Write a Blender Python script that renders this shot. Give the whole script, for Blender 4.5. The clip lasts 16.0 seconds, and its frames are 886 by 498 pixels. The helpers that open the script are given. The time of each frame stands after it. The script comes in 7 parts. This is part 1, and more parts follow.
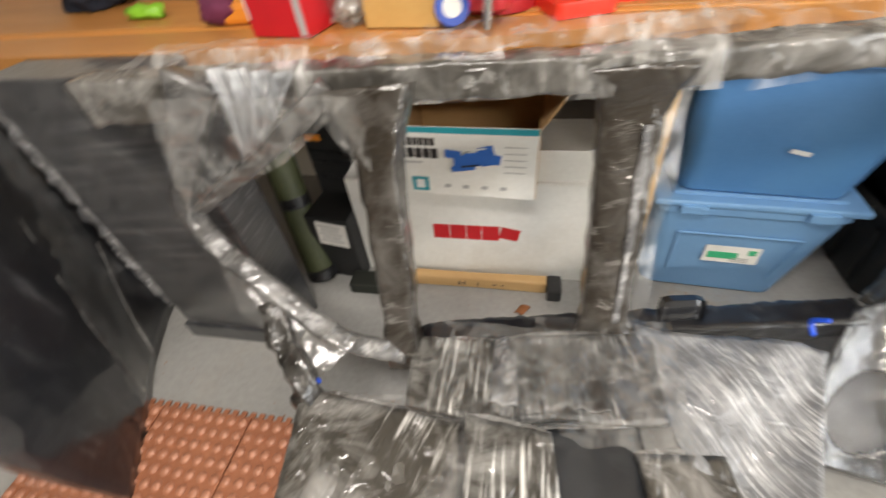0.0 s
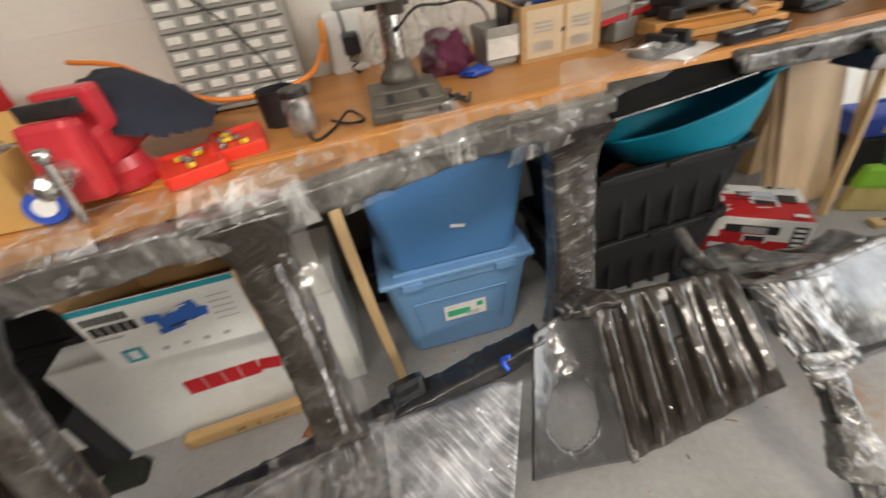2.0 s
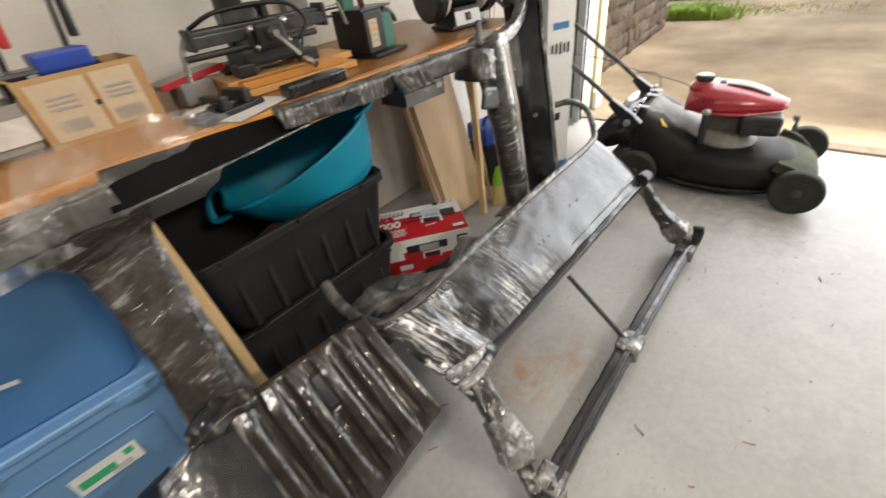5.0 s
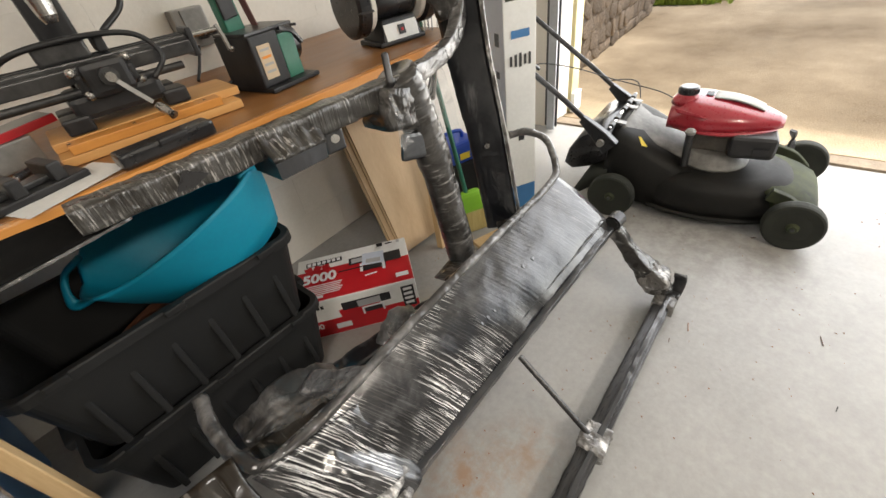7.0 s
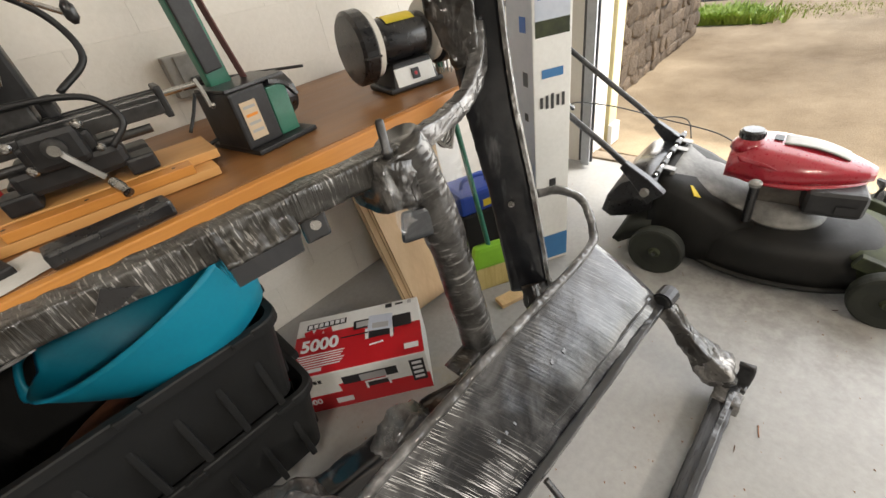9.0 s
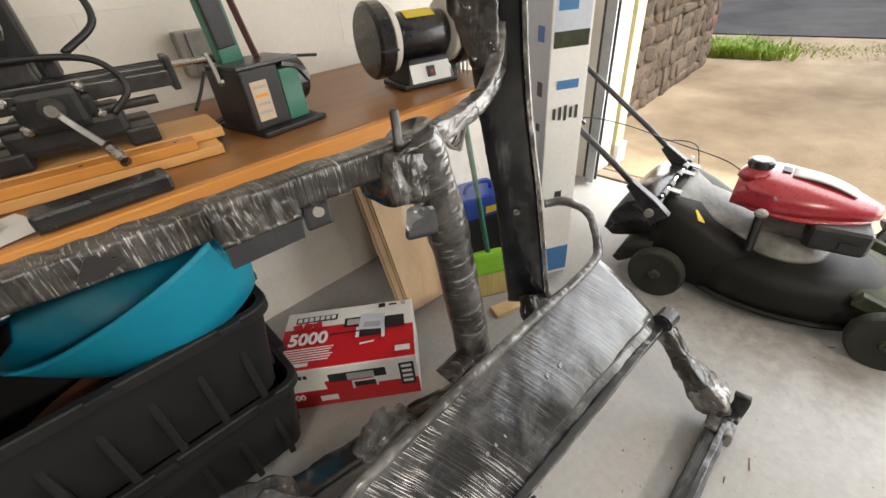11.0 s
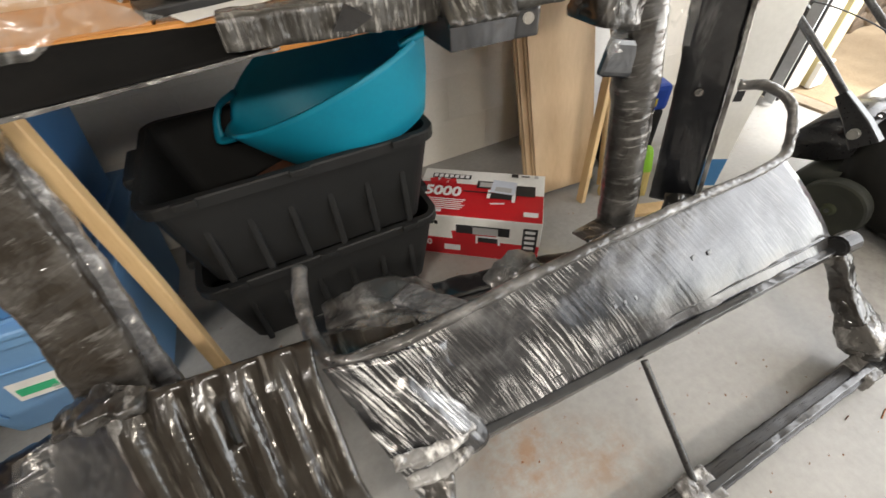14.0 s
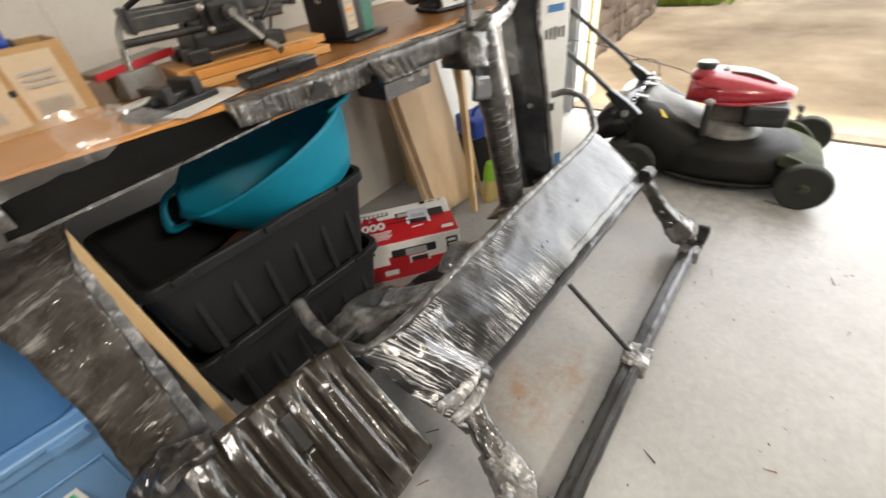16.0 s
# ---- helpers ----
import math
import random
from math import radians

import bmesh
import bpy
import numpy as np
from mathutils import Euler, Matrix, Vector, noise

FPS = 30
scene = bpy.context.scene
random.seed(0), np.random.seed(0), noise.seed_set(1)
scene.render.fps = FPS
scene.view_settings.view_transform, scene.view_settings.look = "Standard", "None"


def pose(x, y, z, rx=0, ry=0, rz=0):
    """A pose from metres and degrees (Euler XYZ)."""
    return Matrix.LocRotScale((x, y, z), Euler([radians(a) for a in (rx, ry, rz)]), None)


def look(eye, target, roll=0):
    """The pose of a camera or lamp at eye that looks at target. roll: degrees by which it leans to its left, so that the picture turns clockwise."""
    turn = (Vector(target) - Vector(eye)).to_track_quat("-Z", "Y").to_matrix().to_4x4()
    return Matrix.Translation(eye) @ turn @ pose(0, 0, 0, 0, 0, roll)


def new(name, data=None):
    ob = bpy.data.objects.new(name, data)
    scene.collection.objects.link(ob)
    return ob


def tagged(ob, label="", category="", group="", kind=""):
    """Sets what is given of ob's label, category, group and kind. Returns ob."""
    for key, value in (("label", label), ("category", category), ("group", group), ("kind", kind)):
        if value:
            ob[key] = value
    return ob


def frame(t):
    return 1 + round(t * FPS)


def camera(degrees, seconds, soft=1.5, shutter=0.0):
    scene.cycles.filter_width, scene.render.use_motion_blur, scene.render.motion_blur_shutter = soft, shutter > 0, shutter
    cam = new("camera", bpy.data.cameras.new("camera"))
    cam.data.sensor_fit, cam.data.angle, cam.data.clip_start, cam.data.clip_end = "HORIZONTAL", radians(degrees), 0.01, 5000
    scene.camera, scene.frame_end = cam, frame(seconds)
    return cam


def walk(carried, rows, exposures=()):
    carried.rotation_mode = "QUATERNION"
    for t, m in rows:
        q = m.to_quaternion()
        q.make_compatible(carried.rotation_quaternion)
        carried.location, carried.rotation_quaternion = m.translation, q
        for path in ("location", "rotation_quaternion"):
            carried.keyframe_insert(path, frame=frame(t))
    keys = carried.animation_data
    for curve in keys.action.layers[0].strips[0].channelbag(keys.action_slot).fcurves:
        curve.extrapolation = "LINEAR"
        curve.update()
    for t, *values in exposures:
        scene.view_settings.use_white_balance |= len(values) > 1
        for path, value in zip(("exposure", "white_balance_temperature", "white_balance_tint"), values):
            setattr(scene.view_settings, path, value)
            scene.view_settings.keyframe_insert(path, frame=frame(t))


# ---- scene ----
cam = camera(95.1, 16.0, shutter=0.5)
PATH = [
    (0, (1.649, 1.069, 1.183), (1.292, 2.458, -0.211), -6.9),
    (0.5, (1.826, 1.064, 1.22), (1.667, 2.542, -0.118), -11.1),
    (1, (2.009, 1.044, 1.199), (1.885, 2.481, -0.186), -13.8),
    (1.5, (2.049, 1.067, 1.205), (1.981, 2.548, -0.138), -14.5),
    (2, (2.067, 1.082, 1.263), (2.381, 2.654, 0.067), -9.6),
    (2.5, (2.087, 1.048, 1.247), (2.757, 2.53, 0.084), -8.5),
    (3, (2.124, 1.01, 1.235), (2.948, 2.407, 0.065), -9.2),
    (3.5, (2.194, 0.998, 1.228), (3.224, 2.272, 0.081), -9.1),
    (4, (2.322, 0.979, 1.224), (3.332, 2.298, 0.109), -9.5),
    (4.5, (2.471, 0.956, 1.215), (3.483, 2.237, 0.059), -10.2),
    (5, (2.576, 0.97, 1.206), (3.712, 2.118, 0.028), -8.5),
    (5.2, (2.622, 1.001, 1.203), (3.82, 2.106, 0.044), -7.2),
    (7.3, (3.026, 1.069, 1.236), (4.137, 2.171, -0.009), -9.9),
    (7.5, (3.033, 1.095, 1.238), (4.182, 2.193, 0.023), -9.7),
    (8, (3.069, 1.185, 1.253), (4.262, 2.236, 0.039), -7.9),
    (8.5, (3.15, 1.218, 1.264), (4.207, 2.403, 0.048), -9.3),
    (9, (3.239, 1.184, 1.246), (4.301, 2.419, 0.085), -11.0),
    (11.5, (3.227, 1.218, 1.207), (4.304, 2.462, 0.07), -3.7),
    (12, (3.183, 1.223, 1.184), (4.183, 2.484, -0.003), -2.7),
    (12.5, (3.152, 1.218, 1.174), (4.078, 2.507, -0.042), -2.6),
    (13, (3.125, 1.211, 1.18), (3.97, 2.545, -0.048), -3.8),
    (13.5, (3.098, 1.203, 1.15), (3.766, 2.529, -0.19), -4.7),
    (14, (3.025, 1.191, 1.113), (3.602, 2.478, -0.304), -4.1),
    (14.5, (2.879, 1.21, 1.136), (3.615, 2.44, -0.259), -2.9),
    (15, (2.731, 1.235, 1.126), (3.522, 2.407, -0.288), -2.1),
    (15.5, (2.707, 1.17, 1.153), (3.639, 2.338, -0.177), -4.1),
    (16, (2.686, 1.068, 1.17), (3.832, 2.156, -0.056), -8.2),
]
walk(cam, [(t, look(eye, target, roll)) for t, eye, target, roll in PATH], [(0.0, 0.6), (0.6, 0.4), (1.2, 0.3), (4.0, 0.08), (7.3, 0.1), (11.0, 0.2), (13.0, 0.36), (16.0, 0.3)])

# ---- light ----
def build_world():
    w = bpy.data.worlds.new("sky")
    scene.world = w
    w.use_nodes = True
    nt = w.node_tree
    bg = nt.nodes["Background"]
    sky = nt.nodes.new("ShaderNodeTexSky")
    sky.sky_type = "NISHITA"
    sky.sun_disc = False
    sky.sun_elevation, sky.sun_rotation = radians(60), radians(127)
    nt.links.new(sky.outputs[0], bg.inputs[0])
    bg.inputs[1].default_value = 0.15
    sun = new("sun", bpy.data.lights.new("sun", "SUN"))
    sun.data.energy, sun.data.angle, sun.data.color = 4.2, radians(14), (1.0, 0.95, 0.88)
    sun.matrix_world = look((10.0, -3.0, 8.0), (7.6, 0.2, 0.0))


def ceiling_lamp(x, y, energy, size, color):
    l = new("ceiling_lamp", bpy.data.lights.new("ceiling_lamp", "AREA"))
    l.data.shape, l.data.size, l.data.size_y = "RECTANGLE", size, 0.3
    l.data.energy, l.data.color = energy, color
    l.matrix_world = look((x, y, 2.46), (x, y + 0.001, 0.0))


build_world()
ceiling_lamp(1.5, 0.7, 34, 1.2, (1.0, 0.94, 0.87))
ceiling_lamp(3.2, -1.2, 72, 1.2, (1.0, 0.90, 0.77))
# daylight that the open garage door lets in
door_sky = new("door_daylight", bpy.data.lights.new("door_daylight", "AREA"))
door_sky.data.shape, door_sky.data.size, door_sky.data.size_y = "RECTANGLE", 4.2, 2.0
door_sky.data.energy, door_sky.data.color = 110, (1.0, 0.975, 0.93)
door_sky.matrix_world = look((5.95, 0.2, 1.15), (2.0, 0.5, 0.6))

# ---- materials ----
def nodes_of(name):
    m = bpy.data.materials.new(name)
    m.use_nodes = True
    nt = m.node_tree
    return m, nt, nt.nodes["Principled BSDF"]


def add(nt, kind, **values):
    n = nt.nodes.new("ShaderNode" + kind)
    for key, v in values.items():
        n.inputs[key.replace("_", " ")].default_value = v
    return n


def ramp(nt, src, a, b, ca, cb):
    r = nt.nodes.new("ShaderNodeValToRGB")
    r.color_ramp.elements[0].position, r.color_ramp.elements[1].position = a, b
    r.color_ramp.elements[0].color, r.color_ramp.elements[1].color = (*ca, 1), (*cb, 1)
    nt.links.new(src, r.inputs[0])
    return r


def mixc(nt, fac, a, b):
    m = nt.nodes.new("ShaderNodeMix")
    m.data_type = "RGBA"
    for src, k in ((fac, 0), (a, 6), (b, 7)):
        if isinstance(src, (int, float)):
            m.inputs[k].default_value = src
        elif isinstance(src, tuple):
            m.inputs[k].default_value = (*src, 1)
        else:
            nt.links.new(src, m.inputs[k])
    return m.outputs[2]


def stretched(nt, scale):
    tc = nt.nodes.new("ShaderNodeTexCoord")
    mp = nt.nodes.new("ShaderNodeMapping")
    mp.inputs["Scale"].default_value = scale
    nt.links.new(tc.outputs["Object"], mp.inputs[0])
    return mp.outputs[0]


def surface(name, c1, c2, rough=0.5, metal=0.0, big=3.0, fine=60.0, bump=0.15, spec=0.5, coat=0.0, stretch=(1, 1, 1), vary=0.0, dirt=None, depth=0.003):
    """A surface with slow mottling, fine grain and relief."""
    m, nt, p = nodes_of(name)
    v = stretched(nt, stretch)
    n1 = add(nt, "TexNoise", Scale=big, Detail=5.0, Roughness=0.6)
    n2 = add(nt, "TexNoise", Scale=fine, Detail=4.0, Roughness=0.65)
    for n in (n1, n2):
        nt.links.new(v, n.inputs["Vector"])
    blend = nt.nodes.new("ShaderNodeMath")
    blend.operation = "MULTIPLY_ADD"
    nt.links.new(n2.outputs[0], blend.inputs[0])
    blend.inputs[1].default_value = 0.45
    nt.links.new(n1.outputs[0], blend.inputs[2])
    col = ramp(nt, blend.outputs[0], 0.5, 0.95, c1, c2).outputs[0]
    if dirt:
        n3 = add(nt, "TexNoise", Scale=big * 0.6, Detail=8.0, Roughness=0.7)
        nt.links.new(v, n3.inputs["Vector"])
        f = ramp(nt, n3.outputs[0], 0.54, 0.70, (0, 0, 0), (0.6, 0.6, 0.6)).outputs[0]
        col = mixc(nt, f, col, dirt)
    if vary:
        oi = nt.nodes.new("ShaderNodeObjectInfo")
        hv = add(nt, "HueSaturation")
        k = nt.nodes.new("ShaderNodeMapRange")
        k.inputs[3].default_value, k.inputs[4].default_value = 1 - vary, 1 + vary
        nt.links.new(oi.outputs["Random"], k.inputs[0])
        nt.links.new(k.outputs[0], hv.inputs["Value"])
        nt.links.new(col, hv.inputs["Color"])
        col = hv.outputs[0]
    nt.links.new(col, p.inputs["Base Color"])
    rr = nt.nodes.new("ShaderNodeMapRange")
    rr.inputs[3].default_value, rr.inputs[4].default_value = max(rough - 0.12, 0.03), min(rough + 0.12, 1)
    nt.links.new(n2.outputs[0], rr.inputs[0])
    nt.links.new(rr.outputs[0], p.inputs["Roughness"])
    p.inputs["Metallic"].default_value = metal
    p.inputs["Specular IOR Level"].default_value = spec
    p.inputs["Coat Weight"].default_value = coat
    p.inputs["Coat Roughness"].default_value = 0.08
    if bump:
        b = nt.nodes.new("ShaderNodeBump")
        b.inputs["Strength"].default_value, b.inputs["Distance"].default_value = bump, depth
        nt.links.new(n2.outputs[0], b.inputs["Height"])
        nt.links.new(b.outputs[0], p.inputs["Normal"])
    return m


def plain(name, c, rough=0.5, metal=0.0):
    d = tuple(x * 0.82 for x in c)
    return surface(name, d, c, rough, metal, big=9, fine=180, bump=0.06)


def ridges(nt, v, scale, width, detail=3.0, distortion=0.4):
    """Thin crease lines: 1 on a line, 0 away from it."""
    n = add(nt, "TexNoise", Scale=scale, Detail=detail, Roughness=0.55, Distortion=distortion)
    nt.links.new(v, n.inputs["Vector"])
    s = nt.nodes.new("ShaderNodeMath")
    s.operation = "SUBTRACT"
    nt.links.new(n.outputs[0], s.inputs[0])
    s.inputs[1].default_value = 0.5
    a = nt.nodes.new("ShaderNodeMath")
    a.operation = "ABSOLUTE"
    nt.links.new(s.outputs[0], a.inputs[0])
    return ramp(nt, a.outputs[0], 0.0, width, (1, 1, 1), (0, 0, 0)).outputs[0]


def times(nt, a, b):
    m = nt.nodes.new("ShaderNodeMath")
    m.operation = "MULTIPLY"
    for k, x in enumerate((a, b)):
        if isinstance(x, (int, float)):
            m.inputs[k].default_value = x
        else:
            nt.links.new(x, m.inputs[k])
    return m.outputs[0]


def plus(nt, a, b):
    m = nt.nodes.new("ShaderNodeMath")
    m.operation = "ADD"
    m.use_clamp = True
    nt.links.new(a, m.inputs[0])
    nt.links.new(b, m.inputs[1])
    return m.outputs[0]


def wrapped(name, dark, light, amount, stretch, scale=5.0, milk=0.1, relief=0.6, turn=(0, 0, 0), edge=(0.57, 0.72), crumple=0.55, patchy=(4.5, 0.40, 0.64), fade=None):
    """Dark painted steel under stretched film: sparse milky stretch lines and faint milky patches, with glints painted
    in among them, and glossy creases.
    """
    m, nt, p = nodes_of(name)
    tc = nt.nodes.new("ShaderNodeTexCoord")
    mp = nt.nodes.new("ShaderNodeMapping")
    mp.inputs["Rotation"].default_value = [radians(a) for a in turn]
    mp2 = nt.nodes.new("ShaderNodeMapping")
    mp2.inputs["Scale"].default_value = stretch
    nt.links.new(tc.outputs["Object"], mp.inputs[0])
    nt.links.new(mp.outputs[0], mp2.inputs[0])
    v = mp2.outputs[0]
    streak = add(nt, "TexNoise", Scale=scale * 2.2, Detail=4.0, Roughness=0.62, Distortion=0.15)
    soft = add(nt, "TexNoise", Scale=scale, Detail=3.0, Roughness=0.55, Distortion=0.3)
    patch = add(nt, "TexNoise", Scale=patchy[0], Detail=3.0, Roughness=0.6, Distortion=0.4)
    cloud = add(nt, "TexNoise", Scale=9.0, Detail=5.0, Roughness=0.65, Distortion=0.6)
    for n in (streak, soft):
        nt.links.new(v, n.inputs["Vector"])
    for n in (patch, cloud):
        nt.links.new(tc.outputs["Object"], n.inputs["Vector"])
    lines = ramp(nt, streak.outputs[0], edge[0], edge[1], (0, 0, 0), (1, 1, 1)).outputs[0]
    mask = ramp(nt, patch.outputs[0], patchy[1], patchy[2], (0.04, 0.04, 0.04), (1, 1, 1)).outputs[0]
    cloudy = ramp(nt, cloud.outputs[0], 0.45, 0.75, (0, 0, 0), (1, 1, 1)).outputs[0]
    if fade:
        # the pleats and their painted white glints run out along the panel
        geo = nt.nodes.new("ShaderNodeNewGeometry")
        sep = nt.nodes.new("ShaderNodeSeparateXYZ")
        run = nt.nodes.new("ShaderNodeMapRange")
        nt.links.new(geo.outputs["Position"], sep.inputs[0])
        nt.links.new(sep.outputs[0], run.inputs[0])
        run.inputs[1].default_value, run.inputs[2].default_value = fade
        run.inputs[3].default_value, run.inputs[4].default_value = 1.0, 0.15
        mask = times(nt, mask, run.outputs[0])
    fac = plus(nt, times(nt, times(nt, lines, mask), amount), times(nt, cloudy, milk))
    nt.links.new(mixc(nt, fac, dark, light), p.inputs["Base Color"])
    p.inputs["Roughness"].default_value = 0.28
    p.inputs["Specular IOR Level"].default_value = 0.35
    p.inputs["Coat Weight"].default_value = 1.0
    p.inputs["Coat Roughness"].default_value = 0.10
    h = nt.nodes.new("ShaderNodeMath")
    h.operation = "MULTIPLY_ADD"
    nt.links.new(streak.outputs[0], h.inputs[0])
    h.inputs[1].default_value = 0.25
    nt.links.new(soft.outputs[0], h.inputs[2])
    crease = ridges(nt, tc.outputs["Object"], 13.0, 0.16, 2.0, 0.8)
    h2 = nt.nodes.new("ShaderNodeMath")
    h2.operation = "MULTIPLY_ADD"
    nt.links.new(crease, h2.inputs[0])
    h2.inputs[1].default_value = crumple
    nt.links.new(h.outputs[0], h2.inputs[2])
    for k, sock, src in ((1.0, "Coat Normal", h2), (0.6, "Normal", h)):
        b = nt.nodes.new("ShaderNodeBump")
        b.inputs["Strength"].default_value, b.inputs["Distance"].default_value = relief * k, 0.016
        nt.links.new(src.outputs[0], b.inputs["Height"])
        nt.links.new(b.outputs[0], p.inputs[sock])
    return m


def clear_film(name, stretch, milk=0.35, gloss=0.10, lines=0.8, haze=0.16):
    """Loose transparent film with milky stretch lines and a sharp gloss."""
    m, nt, p = nodes_of(name)
    out = nt.nodes["Material Output"]
    v = stretched(nt, stretch)
    line = ridges(nt, v, 9.0, 0.05)
    soft = add(nt, "TexNoise", Scale=9.0, Detail=3.0, Roughness=0.55, Distortion=0.7)
    nt.links.new(v, soft.inputs["Vector"])
    b = nt.nodes.new("ShaderNodeBump")
    b.inputs["Strength"].default_value, b.inputs["Distance"].default_value = 0.4, 0.02
    nt.links.new(soft.outputs[0], b.inputs["Height"])
    p.inputs["Base Color"].default_value = (0.7, 0.69, 0.67, 1)
    p.inputs["Roughness"].default_value = 0.4
    nt.links.new(b.outputs[0], p.inputs["Normal"])
    gl = nt.nodes.new("ShaderNodeBsdfGlossy")
    gl.inputs["Roughness"].default_value = haze
    nt.links.new(b.outputs[0], gl.inputs["Normal"])
    tr = nt.nodes.new("ShaderNodeBsdfTransparent")
    m1 = nt.nodes.new("ShaderNodeMixShader")
    m1.inputs[0].default_value = gloss
    nt.links.new(tr.outputs[0], m1.inputs[1])
    nt.links.new(gl.outputs[0], m1.inputs[2])
    m2 = nt.nodes.new("ShaderNodeMixShader")
    cloudy = ramp(nt, soft.outputs[0], 0.5, 0.8, (0.03, 0.03, 0.03), (milk, milk, milk)).outputs[0]
    nt.links.new(plus(nt, cloudy, times(nt, line, milk * lines)), m2.inputs[0])
    nt.links.new(m1.outputs[0], m2.inputs[1])
    nt.links.new(p.outputs[0], m2.inputs[2])
    nt.links.new(m2.outputs[0], out.inputs[0])
    return m


M = {}
M["concrete"] = surface("floor_concrete", (0.27, 0.266, 0.253), (0.41, 0.405, 0.39), 0.42, big=1.1, fine=45, bump=0.12, dirt=(0.36, 0.31, 0.25))
def floor_marks(m, spots):
    """Rusty spills and darker grey patches on a floor: (x, y, radius, colour, strength)."""
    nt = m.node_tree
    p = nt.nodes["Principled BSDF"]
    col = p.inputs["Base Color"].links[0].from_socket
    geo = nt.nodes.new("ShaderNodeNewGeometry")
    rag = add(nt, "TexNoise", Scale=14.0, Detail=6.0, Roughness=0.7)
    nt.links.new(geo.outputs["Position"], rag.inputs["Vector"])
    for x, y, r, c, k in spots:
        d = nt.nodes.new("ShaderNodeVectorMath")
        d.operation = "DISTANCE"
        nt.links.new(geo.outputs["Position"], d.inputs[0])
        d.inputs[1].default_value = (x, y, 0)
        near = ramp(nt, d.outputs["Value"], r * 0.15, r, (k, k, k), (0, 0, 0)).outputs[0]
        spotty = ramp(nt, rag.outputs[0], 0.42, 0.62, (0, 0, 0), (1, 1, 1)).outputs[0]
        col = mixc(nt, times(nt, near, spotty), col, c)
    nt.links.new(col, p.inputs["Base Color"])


# brown spots are rust; the wide grey ones darken the floor, one beneath the mower
floor_marks(M["concrete"], [(3.32, 1.42, 0.20, (0.30, 0.17, 0.09), 0.75), (3.5, 1.33, 0.14, (0.28, 0.17, 0.10), 0.6), (3.75, 1.95, 0.16, (0.38, 0.31, 0.16), 0.5), (4.6, 0.9, 0.5, (0.22, 0.21, 0.20), 0.45), (3.9, 0.75, 0.55, (0.27, 0.26, 0.25), 0.4), (4.9, 1.3, 0.55, (0.16, 0.15, 0.14), 0.6), (2.25, 2.05, 0.16, (0.34, 0.22, 0.10), 0.6), (3.3, 0.5, 0.5, (0.28, 0.27, 0.26), 0.4)])
M["wallpaint"] = surface("wall_paint", (0.68, 0.645, 0.575), (0.79, 0.755, 0.69), 0.6, big=1.5, fine=70, bump=0.35, vary=0.01)
M["drive"] = surface("driveway_aggregate", (0.20, 0.145, 0.088), (0.54, 0.425, 0.285), 0.95, big=0.9, fine=105, bump=0.8, depth=0.012, spec=0.2, dirt=(0.28, 0.23, 0.16))
M["asphalt"] = surface("road_asphalt", (0.06, 0.057, 0.053), (0.125, 0.12, 0.112), 0.95, big=0.7, fine=60, bump=0.4, spec=0.1)
M["soil"] = surface("soil", (0.08, 0.07, 0.04), (0.15, 0.13, 0.07), 0.95, bump=0.5)
M["grass"] = surface("grass_blade", (0.26, 0.30, 0.05), (0.48, 0.50, 0.13), 0.6, big=5, bump=0)
M["leafgreen"] = surface("weed_leaf", (0.24, 0.36, 0.04), (0.46, 0.56, 0.11), 0.5, big=6, bump=0)
M["stone"] = surface("field_stone", (0.15, 0.11, 0.075), (0.36, 0.28, 0.20), 0.9, big=9, fine=45, bump=0.7, depth=0.01, vary=0.28)
M["mortar"] = surface("mortar", (0.17, 0.13, 0.092), (0.29, 0.235, 0.17), 0.95, big=5, fine=40, bump=0.6, depth=0.01)
M["brickred"] = surface("red_stone", (0.22, 0.10, 0.07), (0.33, 0.17, 0.12), 0.85, big=8, bump=0.5)
M["jamb"] = surface("jamb_paint", (0.60, 0.53, 0.27), (0.70, 0.63, 0.38), 0.5, big=3, bump=0.1)
M["galv"] = surface("track_steel", (0.33, 0.35, 0.37), (0.48, 0.5, 0.52), 0.4, 0.6, big=6)
M["benchwood"] = surface("bench_wood", (0.15, 0.062, 0.020), (0.29, 0.135, 0.045), 0.34, big=2.0, fine=26, bump=0.12, stretch=(0.25, 3.5, 3.5), dirt=(0.12, 0.06, 0.03))
M["edgewood"] = surface("edge_wood", (0.54, 0.21, 0.042), (0.70, 0.32, 0.072), 0.42, big=2.5, fine=30, bump=0.1, stretch=(0.2, 3, 6))
M["orangewood"] = surface("orange_wood", (0.40, 0.172, 0.042), (0.53, 0.245, 0.07), 0.40, big=2.5, fine=30, bump=0.1, stretch=(0.3, 3, 6))
M["ashwood"] = surface("ash_wood", (0.50, 0.30, 0.12), (0.64, 0.42, 0.19), 0.45, big=3, fine=30, bump=0.1, stretch=(0.3, 4, 4))
M["pine"] = surface("pine_wood", (0.52, 0.34, 0.16), (0.70, 0.50, 0.27), 0.55, big=3, fine=35, bump=0.12, stretch=(5, 5, 0.35))
M["plywood"] = surface("plywood_face", (0.52, 0.36, 0.21), (0.66, 0.49, 0.31), 0.55, big=1.6, fine=24, bump=0.08, stretch=(4, 4, 0.3))
M["plyboard"] = surface("plywood_board", (0.52, 0.25, 0.07), (0.70, 0.39, 0.14), 0.5, big=2, fine=24, bump=0.1, stretch=(0.3, 4, 4))
